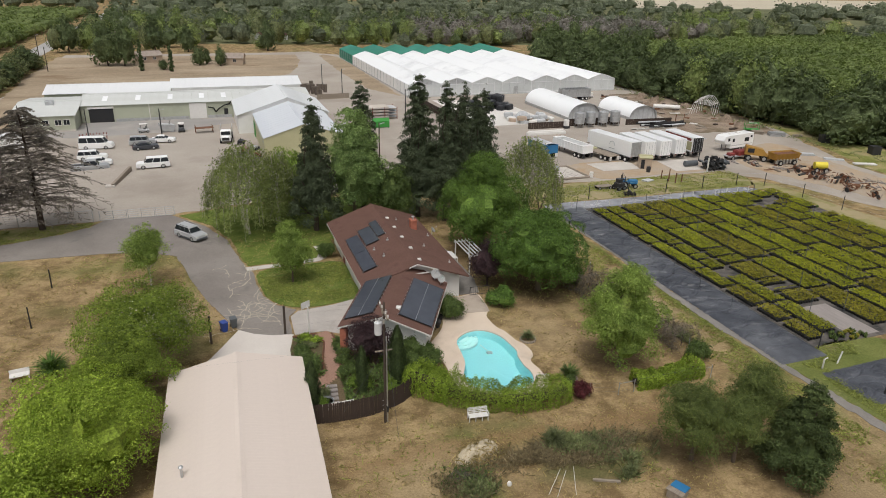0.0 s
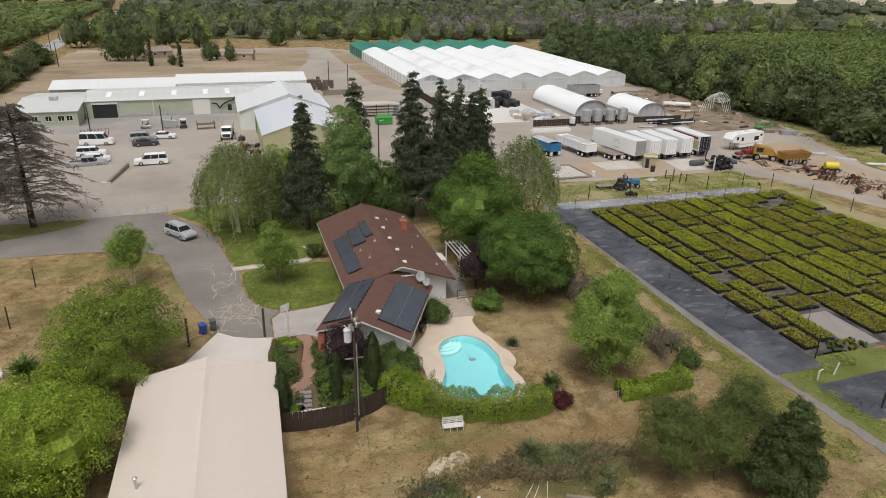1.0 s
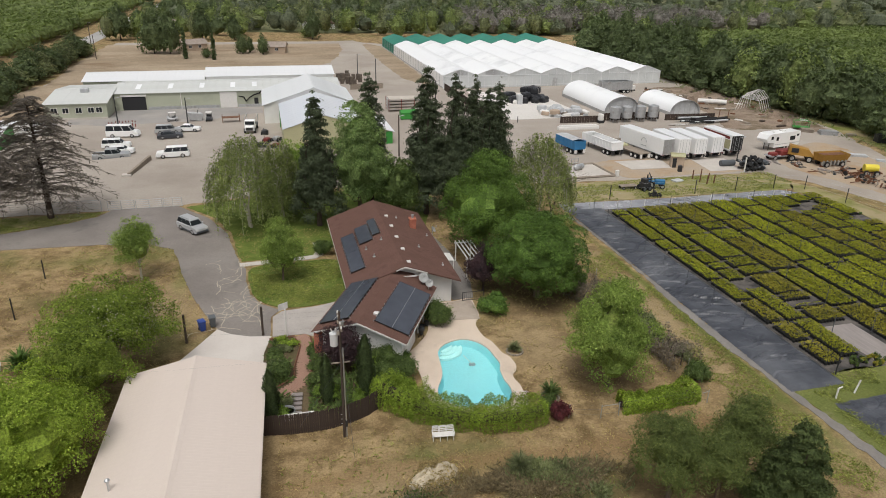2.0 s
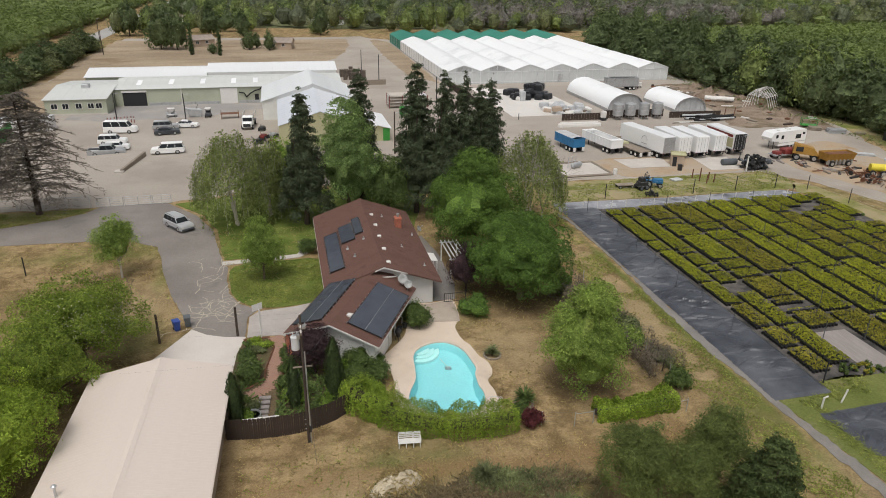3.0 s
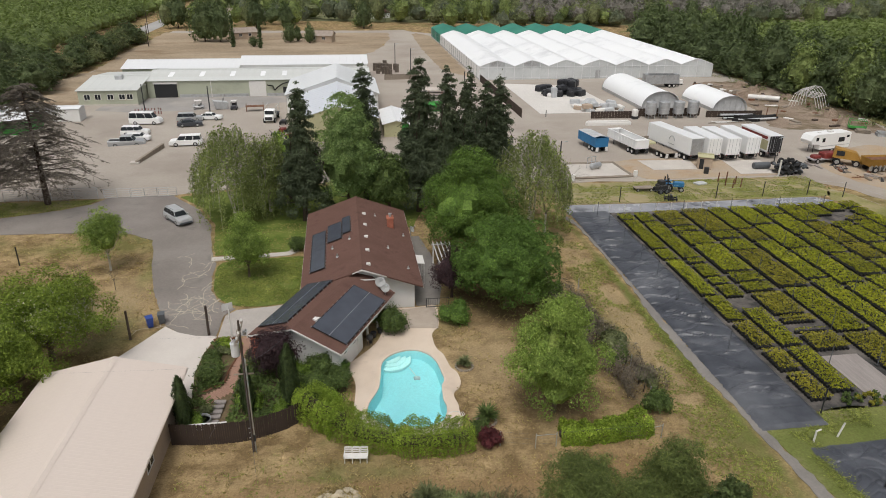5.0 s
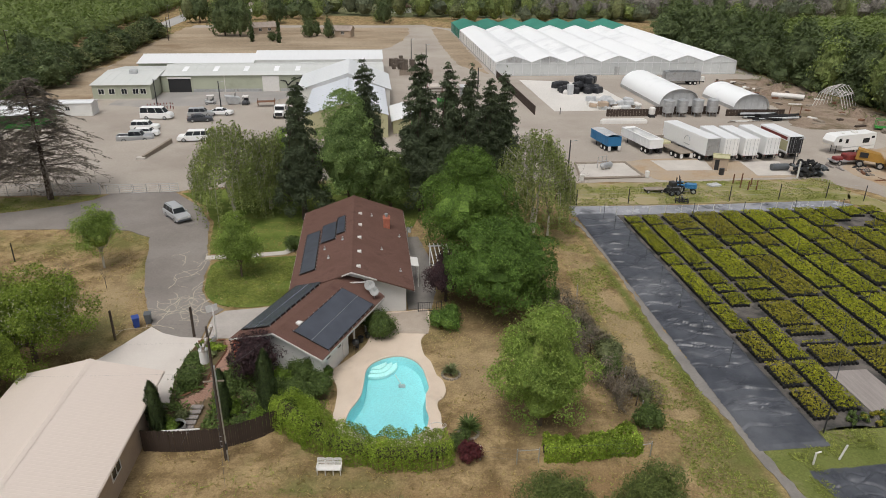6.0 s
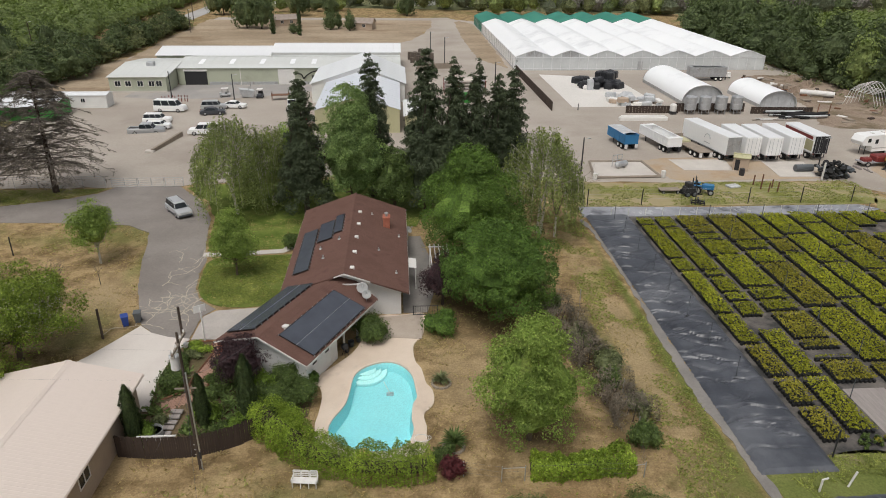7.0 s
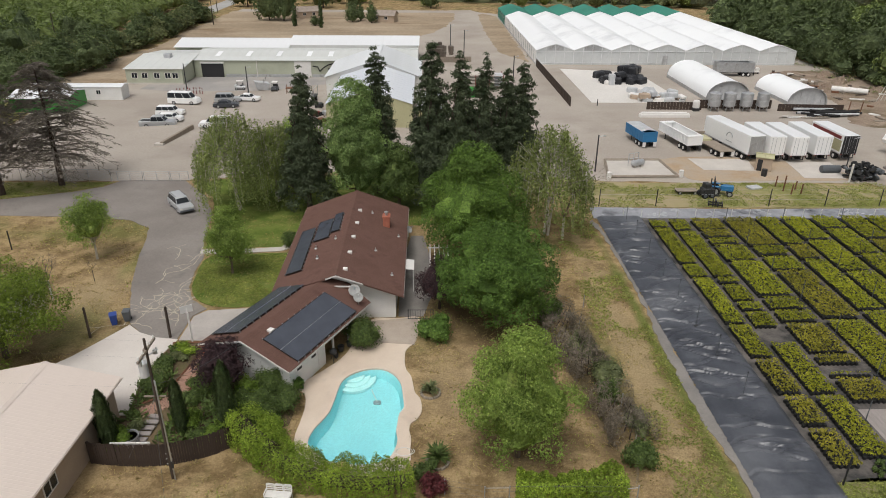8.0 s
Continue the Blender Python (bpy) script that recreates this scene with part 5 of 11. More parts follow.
aw = part("awning", slab(Shape(), (24.8, 66.9, 2.55), (25.55, 66.9, 2.42), (25.55, 69.0, 2.42), (24.8, 69.0, 2.55), 0.06), M_TRIM, house, "white patio awning")
for y in (67.0, 68.9):
    part("awning_post", Shape().rod((25.48, y, 0), (25.48, y, 2.36), 0.04), M_TRIM, aw)

# Solar panels: a frame with rows of dark cells, lying just above the slope.


def solar(w, l, m, cols, rows, label):
    """A bank of panels w across the slope by l along the eave, its lower corner at the origin."""
    ob = new("solar_panel")
    ob.matrix_world = m
    tagged(ob, label, "solar panel", group="solar panels on the house roof")
    fr = Shape()
    fr.box(0, 0, 0.10, 0.04, l, 0.155).box(w - 0.04, 0, 0.10, w, l, 0.155).box(0.04, 0, 0.10, w - 0.04, 0.04, 0.155).box(0.04, l - 0.04, 0.10, w - 0.04, l, 0.155)
    part("frame", fr, M_DARKMETAL, ob)
    dx, dy = (w - 0.08) / cols, (l - 0.08) / rows
    for i in range(cols):
        for j in range(rows):
            part("cell_sheet", Shape().box(0.04 + i * dx + 0.012, 0.04 + j * dy + 0.012, 0.11, 0.04 + (i + 1) * dx - 0.012, 0.04 + (j + 1) * dy - 0.012, 0.145 + 0.002 * ((i + j) % 2)), M_PANEL, ob)
    if cols > 1:
        part("seam", Shape().box(0.04 + dx - 0.018, 0.02, 0.12, 0.04 + dx + 0.018, l - 0.02, 0.165), M_ALU, ob)
    for j in range(int(l / 0.8) + 1):
        for xx in (-0.06, w + 0.02):
            part("bracket", Shape().box(xx, 0.1 + j * 0.78, 0.0, xx + 0.05, 0.2 + j * 0.78, 0.13), M_ALU, ob)
    return ob


def slope_pose(base, along, upslope):
    """A frame whose x runs up the slope and whose y runs along the eave."""
    y = Vector(along).normalized()
    x = Vector(upslope).normalized()
    z = x.cross(y)
    return Matrix.Translation(base) @ Matrix((x, y, z)).transposed().to_4x4()


mu = (RX - 13.2, 0, RG - EV)
for x0, y0, w, l in ((14.05, 64.5, 1.55, 9.6), (15.72, 70.4, 1.6, 4.7), (17.3, 71.4, 0.95, 4.6)):
    solar(w, l, slope_pose((x0, y0, wz(x0) + 0.03), (0, 1, 0), mu), 1, 2 if l > 6 else 1, "dark solar panel bank on the brown roof")
wingm = pose(13.05, 52.3, 0, 0, 0, WA)
wu = wingm.to_3x3() @ Vector((4.3, 0, WR - WE))
wv = wingm.to_3x3() @ Vector((0, 1, 0))
zoff = lambda d: WE + (WR - WE) * (4.3 - d) / 4.3
solar(2.9, 8.4, slope_pose(wingm @ Vector((-3.95, 1.2, zoff(3.95) + 0.03)), wv, wu), 2, 1, "long dark solar pool heating panel on the brown roof")
eu = wingm.to_3x3() @ Vector((-4.3, 0, WR - WE))
solar(3.25, 8.0, slope_pose(wingm @ Vector((4.15, 9.2, zoff(4.15) + 0.03)), -wv, eu), 2, 1, "long dark solar pool heating panel on the brown roof")


M_DISH = plain("grey_dish", (0.36, 0.36, 0.35), 0.5)


def dish(x, y, z, r, face, label):
    ob = thing("satellite_dish", label, "satellite dish", x, y, z, face)
    n = 18
    prof = [(0.01, 0.0), (r * 0.4, 0.03), (r * 0.75, 0.1), (r, 0.2), (r * 0.98, 0.22), (r * 0.7, 0.12), (0.02, 0.02)]
    d = part("reflector", Shape().lathe((0, 0, 0), prof, n), M_DISH, ob, smooth=True)
    d.matrix_basis = pose(0, 0, 0.75, 55, 0, 0)
    part("mast", Shape().rod((0, 0, 0), (0, 0, 0.75), 0.04).rod((0, 0, 0.7), (0, -0.5, 1.25), 0.02).box(-0.05, -0.56, 1.2, 0.05, -0.46, 1.3), M_ALU, ob)
    return ob


dish(20.6, 60.6, 2.95, 0.5, 10, "large grey satellite dish on a roof mast")
dish(21.0, 59.8, 2.72, 0.42, 10, "grey satellite dish on a roof mast")
dish(24.85, 74.4, 2.45, 0.38, 60, "small white satellite dish at the eave")


# ---- carport building by the house ----
garage = thing("garage_building", "long tan outbuilding with a cream metal roof", "building")
GX0, GX1, GXR, GY0, GY1, GE, GR = -4.8, 5.4, 0.33, 27.0, 49.7, 3.0, 4.2
garage.matrix_world = pose(0.3, 49.6, 0, 0, 0, -2.2) @ pose(-0.3, -49.6, 0)
part("wall", Shape().box(-4.2, GY0 + 0.5, 0, -4.0, GY1 - 0.6, GE - 0.05).box(4.75, GY0 + 0.5, 0, 4.95, GY1 - 0.6, GE - 0.05).box(-4.0, GY0 + 0.5, 0, 4.75, GY0 + 0.7, GE - 0.05).box(-4.0, GY1 - 0.8, 0, -2.6, GY1 - 0.6, GE - 0.05).box(3.4, GY1 - 0.8, 0, 4.75, GY1 - 0.6, GE - 0.05).box(-2.6, GY1 - 0.8, 2.5, 3.4, GY1 - 0.6, GE - 0.05), M_TAN, garage, "tan painted wall")
for yy in (GY0 + 0.5, GY1 - 0.8):
    part("gable", Shape().add([(-4.2, yy, GE - 0.05), (4.95, yy, GE - 0.05), (GXR, yy, GR - 0.1), (-4.2, yy + 0.2, GE - 0.05), (4.95, yy + 0.2, GE - 0.05), (GXR, yy + 0.2, GR - 0.1)], [(0, 1, 2), (5, 4, 3), (0, 3, 4, 1), (1, 4, 5, 2), (2, 5, 3, 0)]), M_TAN, garage)
part("roll_door", Shape().box(-2.6, GY1 - 0.75, 0.08, 3.4, GY1 - 0.68, 2.5), M_TRIM, garage, "white roll-up door")
np_ = 26
dy = (GY1 - GY0) / np_
for sg, ex in ((-1, GX0), (1, GX1)):
    ps = Shape()
    slab(ps, (ex, 0.004, GE), (GXR, 0.004, GR), (GXR, dy - 0.004, GR), (ex, dy - 0.004, GE), 0.05)
    if sg > 0:
        ps.f = [tuple(reversed(f)) for f in ps.f]
    for k in (0.02, dy / 3, 2 * dy / 3):
        a, b = Vector((ex, k, GE)), Vector((GXR, k, GR))
        o, u = Vector((0, 0.035, 0)), Vector((0, 0, 0.006))
        ps.add([a - o, b - o, b + u, a + u, a + o, b + o], [(0, 1, 2, 3), (3, 2, 5, 4)])
    pm = ps.mesh("roof_panel", M_TANROOF)
    for i in range(np_):
        ob = part("roof_panel", pm, M_TANROOF, garage)
        ob.location = (0, GY0 + i * dy, 0.0008 * (i % 2))
part("ridge_cap", Shape().add([(GXR - 0.28, GY0, GR - 0.035), (GXR, GY0, GR + 0.05), (GXR + 0.28, GY0, GR - 0.035), (GXR - 0.28, GY1, GR - 0.035), (GXR, GY1, GR + 0.05), (GXR + 0.28, GY1, GR - 0.035)], [(0, 1, 4, 3), (1, 2, 5, 4), (0, 2, 1), (3, 4, 5)]), M_TANROOF, garage, "cream ridge cap")
for ex in (GX0, GX1):
    part("gutter", Shape().box(ex - 0.05, GY0, GE - 0.14, ex + 0.05, GY1, GE - 0.055), M_TANROOF, garage)
gw = part("window", Shape().box(4.93, 40.0, 1.3, 5.0, 41.4, 1.38).box(4.93, 40.0, 2.22, 5.0, 41.4, 2.3).box(4.93, 40.0, 1.38, 5.0, 40.08, 2.22).box(4.93, 41.32, 1.38, 5.0, 41.4, 2.22).box(4.93, 40.66, 1.38, 5.0, 40.74, 2.22), M_TRIM, garage, "white-framed window")
part("pane", Shape().box(4.92, 40.08, 1.38, 4.97, 41.32, 2.22), M_DARKGLASS, gw)
part("vent_pipe", Shape().rod((-3.2, 36.6, 3.3), (-3.2, 36.6, 4.1), 0.08).lathe((-3.2, 36.6, 4.1), [(0.16, 0), (0.16, 0.05), (0.04, 0.16)], 12), M_ALU, garage, "metal flue")

# ---- large greenhouse: seven bays, film roof, green cloth at the far end ----
gh = thing("greenhouse", "large white seven-bay film greenhouse", "greenhouse")
X0, BW, NB, Y0, YM, Y1, E1, R1 = 54.9, 9.55, 7, 186.8, 262.0, 288.0, 3.55, 5.1


def bay_arc(x, e, r, n=10):
    return [(x + BW * i / n, e + (r - e) * (1 - abs(2 * i / n - 1) ** 1.18)) for i in range(n + 1)]


for k in range(NB):
    x = X0 + k * BW
    arc = bay_arc(x, E1, R1)
    for nm, ya, yb, mt in (("film_roof", Y0, YM, M_FILM), ("cloth_roof", YM, Y1, M_GREENFILM)):
        s = Shape()
        steps = 18 if nm == "film_roof" else 7
        vs = []
        for j in range(steps + 1):
            y = ya + (yb - ya) * j / steps
            vs += [(px, y, pz + (0.05 if nm == "cloth_roof" else 0) - (0.05 if j % 2 else 0)) for px, pz in arc]
        m_ = len(arc)
        s.add(vs, [(j * m_ + i, j * m_ + i + 1, (j + 1) * m_ + i + 1, (j + 1) * m_ + i) for j in range(steps) for i in range(m_ - 1)])
        part(nm, s, mt, gh, "white film roof bay" if nm == "film_roof" else "green shade cloth roof bay", smooth=True)
    end = Shape()
    end.add([(px, Y0, pz) for px, pz in arc] + [(x, Y0, 0), (x + BW, Y0, 0)], [tuple([len(arc)] + [len(arc) + 1] + list(range(len(arc) - 1, -1, -1)))])
    part("end_wall", end, M_FILMWALL, gh, "greyish film end wall")
    fr = Shape()
    for i in range(len(arc) - 1):
        (ax, az_), (bx, bz) = arc[i], arc[i + 1]
        fr.rod((ax, Y0 - 0.05, az_), (bx, Y0 - 0.05, bz), 0.09, None, 5)
    for u in (0, 0.25, 0.5, 0.75):
        top = E1 + (R1 - E1) * (1 - abs(2 * u - 1) ** 1.18)
        fr.rod((x + BW * u, Y0 - 0.06, 0), (x + BW * u, Y0 - 0.06, top), 0.06 if u else 0.11, None, 5)
    fr.rod((x, Y0 - 0.06, E1 * 0.93), (x + BW, Y0 - 0.06, E1 * 0.93), 0.06, None, 5).rod((x, Y0 - 0.06, 0.5), (x + BW, Y0 - 0.06, 0.5), 0.05, None, 5)
    part("end_frame", fr, M_WHITEROOF, gh)
    if k in (0, 1):
        sec = Shape()
        xs = [x + BW * u for u in (0.28, 0.5, 0.72)]
        hs = [E1 + (R1 - E1) * (1 - abs(2 * u - 1) ** 1.18) - 0.15 for u in (0.28, 0.5, 0.72)]
        sec.add([(xs[0], Y0 - 0.03, E1), (xs[2], Y0 - 0.03, E1), (xs[2], Y0 - 0.03, hs[2]), (xs[1], Y0 - 0.03, hs[1]), (xs[0], Y0 - 0.03, hs[0])], [(0, 1, 2, 3, 4)])
        part("gable_vent", sec, M_GALV, gh, "grey gable vent")
    if k == 3:
        part("door", Shape().box(x + 3.8, Y0 - 0.1, 0, x + 5.2, Y0 - 0.02, 2.3), M_GALV, gh, "grey sliding door")
XE = X0 + NB * BW
for xx in (X0, XE):
    for nm, ya, yb, mt in (("side_wall", Y0, YM, M_FILM), ("side_wall", YM, Y1, M_GREENFILM)):
        part(nm, Shape().box(xx - 0.04, ya, 0.35, xx + 0.04, yb, E1 - 0.02), mt, gh)
    sp = Shape()
    for j in range(26):
        sp.rod((xx + (-0.08 if xx == X0 else 0.08), Y0 + j * 4, 0), (xx + (-0.08 if xx == X0 else 0.08), Y0 + j * 4, E1), 0.05, None, 5)
    sp.box(xx - 0.09, Y0, 0, xx + 0.09, Y1, 0.35)
    part("side_frame", sp, M_GALV, gh)
part("back_wall", Shape().box(X0, Y1 - 0.05, 0, XE, Y1 + 0.05, E1), M_GREENFILM, gh)

# ---- packing sheds ----


def shed(name, label, x0, y0, x1, y1, e, r, axis, wall, roof, base=0.6, over=0.35, group="", shift=0.5):
    """A gabled shed with its ridge along x or y, ribbed roof sheets and a plinth band."""
    ob = thing(name, label, "shed", group=group)
    w = Shape()
    t = 0.2
    w.box(x0, y0, 0, x1, y0 + t, e).box(x0, y1 - t, 0, x1, y1, e).box(x0, y0 + t, 0, x0 + t, y1 - t, e).box(x1 - t, y0 + t, 0, x1, y1 - t, e)
    if axis == "x":
        m = y0 + (y1 - y0) * shift
        for xx in (x0, x1 - t):
            w.add([(xx, y0, e), (xx, y1, e), (xx, m, r - 0.1), (xx + t, y0, e), (xx + t, y1, e), (xx + t, m, r - 0.1)], [(0, 1, 2), (5, 4, 3), (0, 3, 4, 1), (1, 4, 5, 2), (2, 5, 3, 0)])
    else:
        m = x0 + (x1 - x0) * shift
        for yy in (y0, y1 - t):
            w.add([(x0, yy, e), (x1, yy, e), (m, yy, r - 0.1), (x0, yy + t, e), (x1, yy + t, e), (m, yy + t, r - 0.1)], [(0, 1, 2), (5, 4, 3), (0, 3, 4, 1), (1, 4, 5, 2), (2, 5, 3, 0)])
    part("wall", w, wall, ob)
    if axis == "x":
        long0, long1 = x0 - over, x1 + over
        k = max(2, int((long1 - long0) / 1.8))
        d = (long1 - long0) / k
        for ya, flip in ((y0 - over, 0), (y1 + over, 1)):
            z = e - (r - e) * over / abs(m - (y0 if not flip else y1))
            s = Shape()
            slab(s, (0.01, ya, z), (d - 0.01, ya, z), (d - 0.01, m, r), (0.01, m, r), 0.08)
            s.add([(0.0, ya, z), (0.12, ya, z), (0.06, ya, z + 0.025), (0.0, m, r), (0.12, m, r), (0.06, m, r + 0.025)], [(0, 2, 5, 3), (2, 1, 4, 5)])
            me = s.mesh("roof_sheet", roof)
            for i in range(k):
                o = part("roof_sheet", me, roof, ob)
                o.location = (long0 + i * d, 0, 0.003 * (i % 2))
        part("ridge_cap", Shape().box(long0, m - 0.2, r - 0.02, long1, m + 0.2, r + 0.06), roof, ob)
    else:
        long0, long1 = y0 - over, y1 + over
        k = max(2, int((long1 - long0) / 1.8))
        d = (long1 - long0) / k
        for xa, flip in ((x0 - over, 0), (x1 + over, 1)):
            z = e - (r - e) * over / abs(m - (x0 if not flip else x1))
            s = Shape()
            slab(s, (xa, 0.01, z), (m, 0.01, r), (m, d - 0.01, r), (xa, d - 0.01, z), 0.08)
            s.add([(xa, 0.0, z), (xa, 0.12, z), (xa, 0.06, z + 0.025), (m, 0.0, r), (m, 0.12, r), (m, 0.06, r + 0.025)], [(0, 2, 5, 3), (2, 1, 4, 5)])
            me = s.mesh("roof_sheet", roof)
            for i in range(k):
                o = part("roof_sheet", me, roof, ob)
                o.location = (0, long0 + i * d, 0.003 * (i % 2))
        part("ridge_cap", Shape().box(m - 0.2, long0, r - 0.02, m + 0.2, long1, r + 0.06), roof, ob)
    return ob


def wall_window(ob, x, y, z, w, h, axis="x", name="window", glass=None):
    """A framed pane that stands a little proud of a wall facing south (axis x) or east or west (axis y)."""
    f, g_ = Shape(), Shape()
    for a, b, c, d in ((0, 0, w, 0.08), (0, h - 0.08, w, h), (0, 0.08, 0.08, h - 0.08), (w - 0.08, 0.08, w, h - 0.08), (w / 2 - 0.03, 0.08, w / 2 + 0.03, h - 0.08)):
        if axis == "x":
            f.box(x + a, y - 0.08, z + b, x + c, y + 0.02, z + d)
        else:
            f.box(x - 0.08, y + a, z + b, x + 0.08, y + c, z + d)
    if axis == "x":
        g_.box(x + 0.08, y - 0.04, z + 0.08, x + w - 0.08, y + 0.03, z + h - 0.08)
    else:
        g_.box(x - 0.04, y + 0.08, z + 0.08, x + 0.04, y + w - 0.08, z + h - 0.08)
    p = part(name, f, M_TRIM, ob)
    part("pane", g_, glass or M_DARKGLASS, p)


office = shed("office_building", "sage-green metal office building with small windows", -38.6, 161.5, -26.4, 186.0, 3.4, 4.5, "x", M_SAGE, M_PALEROOF)
for x in (-37.4, -35.2, -32.6, -30.2, -28.6):
    wall_window(office, x, 161.5, 1.3, 1.3, 1.2)
part("plinth", Shape().box(-38.65, 161.42, 0, -26.35, 161.5, 0.35), M_CONC, office)
part("roof_unit", Shape().box(-33, 170, 4.0, -31.4, 171.4, 5.1, 0.06), M_GALV, office, "grey rooftop cooling unit")
packing = shed("packing_shed", "long sage-green metal packing shed", -26.2, 169.6, 24.6, 187.0, 3.9, 5.0, "x", M_SAGE, M_PALEROOF)
part("loading_opening", Shape().box(-24.6, 169.5, 0.05, -19.6, 169.62, 3.2), M_INSIDE, packing, "dark open loading doorway")
part("door_hood", Shape().box(-24.8, 169.35, 3.1, -19.4, 169.6, 3.5), M_TRIM, packing)
part("sliding_door", Shape().box(-3.4, 169.42, 0.05, 0.4, 169.58, 3.6), M_TRIM, packing, "white sliding door")
part("plinth", Shape().box(-19.2, 169.48, 0, -3.6, 169.6, 0.7).box(0.6, 169.48, 0, 5.9, 169.6, 0.7), M_GALV, packing)
part("downpipe", Shape().rod((-12.0, 169.5, 0), (-12.0, 169.5, 3.8), 0.08), M_TRIM, packing)
part("side_doorway", Shape().box(4.3, 169.5, 0.05, 5.2, 169.61, 2.1), M_INSIDE, packing)
duct = Shape()
pts = [(0.8, 169.3, 2.6), (2.0, 169.3, 2.4), (2.4, 169.3, 1.4), (3.2, 169.3, 2.2), (4.4, 169.3, 2.9), (5.6, 169.3, 3.2), (6.2, 169.3, 3.9)]
for a, b_ in zip(pts, pts[1:]):
    duct.rod(a, b_, 0.14)
part("hose", duct, M_RUBBER, packing, "black hanging duct hose")
for x in (-22, -15, -8, -1, 4):
    part("skylight", Shape().add([(x, 172.2, 4.32), (x + 1.1, 172.2, 4.32), (x + 1.1, 176.2, 4.8), (x, 176.2, 4.8)], [(0, 1, 2, 3)]), M_FILM, packing)
back1 = shed("rear_shed", "white-roofed rear packing shed", -36.2, 187.4, -8.0, 201.0, 4.0, 5.2, "x", M_SAGE, M_WHITEROOF)
back2 = shed("rear_warehouse", "long white-roofed metal warehouse", -7.4, 187.2, 24.8, 201.5, 4.7, 5.9, "x", M_WHITEWALL, M_WHITEROOF)
link = shed("middle_shed", "white metal shed joining the warehouses", 6.4, 150.4, 25.6, 169.4, 4.0, 7.4, "y", M_WHITEWALL, M_LINKROOF, shift=0.55)
barn = shed("barn", "olive and white barn with blue-grey metal roof", 9.6, 126.0, 24.4, 150.2, 4.2, 6.5, "y", M_OLIVE, M_BARNROOF, over=0.15)
part("green_door", Shape().box(9.45, 146.2, 0, 9.62, 149.0, 3.0), M_GREENPAINT, barn, "green side door")
part("side_band", Shape().box(9.5, 127, 3.0, 9.62, 146, 3.4), M_SAGE, barn)
cabin = shed("white_cabin", "long white portable cabin", -52.5, 146.5, -33.6, 150.0, 2.6, 2.85, "x", M_WHITEWALL, M_WHITEROOF, over=0.15)
for x in (-48, -43, -38.6):
    wall_window(cabin, x, 146.5, 1.1, 0.9, 0.9)
green = shed("green_shed", "green-walled shed with a white roof", -50, 136.5, -39.5, 144.0, 2.7, 3.4, "x", M_GREENPAINT, M_WHITEROOF, over=0.4)

# ---- trees round the house ----
REDG = "row of redwoods behind the house"
for x, y, h, rad, n, sd in ((12.6, 86.9, 16.9, 3.8, 26000, 1), (20.6, 93.8, 18.0, 3.9, 26000, 2), (27.4, 88.5, 19.4, 4.4, 31000, 3), (30.6, 86.0, 18.6, 3.8, 24000, 4), (33.4, 87.0, 18.2, 3.8, 24000, 5), (36.2, 89.6, 16.4, 3.4, 19000, 6), (38.6, 92.0, 17.0, 3.4, 19000, 7)):
    leafy_tree("redwood_tree", "tall dark green redwood with drooping boughs", x, y, h, -0.3, rad * 0.92, L_REDWOOD, M_DARKBARK, sd, int(n / 19), 16, 0.3, 0.3, REDG, form="cone", clump=0.45, cells=300, core=0.7, stray=0.12, span=0.4, depth=0.35, aspect=0.42, uneven=0.14, grid=(20, 26))
leafy_tree("broadleaf_tree", "mid-green broadleaf tree between dark redwoods", 18.2, 88.6, 15.6, 0.4, 4.6, L_COOL, M_BARK, 11, 1900, 15, 0.23, 0.25, form="egg", clump=0.44, cells=90, span=0.44, core=0.82, depth=0.2, stray=0.07)
leafy_tree("broadleaf_tree", "small dark leafy tree beside the redwoods", 23.4, 87.6, 8.2, 0.6, 3.3, L_SHRUB, M_BARK, 12, 500, 13, 0.25, 0.2, clump=0.44, cells=44, span=0.44, core=0.8, depth=0.22)
leafy_tree("broadleaf_tree", "small dark green tree behind the birch", 10.2, 95.5, 9.4, 0.6, 3.2, L_MID, M_BARK, 15, 500, 13, 0.25, 0.16, clump=0.44, cells=44, span=0.44, core=0.8, depth=0.22)
leafy_tree("broadleaf_tree", "large dense bright-green shade tree", 31.4, 74.0, 12.2, 0.5, 5.6, L_SHADE, M_BARK, 16, 2500, 14, 0.2, 0.3, form="egg", clump=0.36, cells=150, span=0.34, core=0.84, depth=0.2, uneven=0.14, stray=0.05)
leafy_tree("broadleaf_tree", "broad round dark-green shade tree", 33.0, 61.3, 9.0, 0.5, 5.35, L_DEEP, M_BARK, 17, 2700, 14, 0.18, 0.3, form="dome", clump=0.34, cells=150, span=0.32, core=0.86, depth=0.17, uneven=0.1, stray=0.03)
twiggy("bare_birch", "half-bare pale twiggy birch", 42.0, 79.2, 12.5, 3.4, 19, L_GREYTWIG, 0.16, M_PALEBARK, 5, 0.2)
leafy_tree("broadleaf_tree", "upright light-green young tree on dry grass", 32.7, 44.5, 9.8, 0.2, 3.75, L_LAWN, M_BARK, 20, 1700, 15, 0.155, 0.16, form="egg", clump=0.42, cells=60, core=0.76, stray=0.12, span=0.32, depth=0.3)
leafy_tree("sapling", "small fresh-green tree on the lawn", 7.3, 70.9, 7.7, 0.4, 2.35, L_LAWN, M_BARK, 21, 760, 13, 0.16, 0.1, form="egg", clump=0.42, cells=36, core=0.74, stray=0.12, span=0.3, depth=0.3)
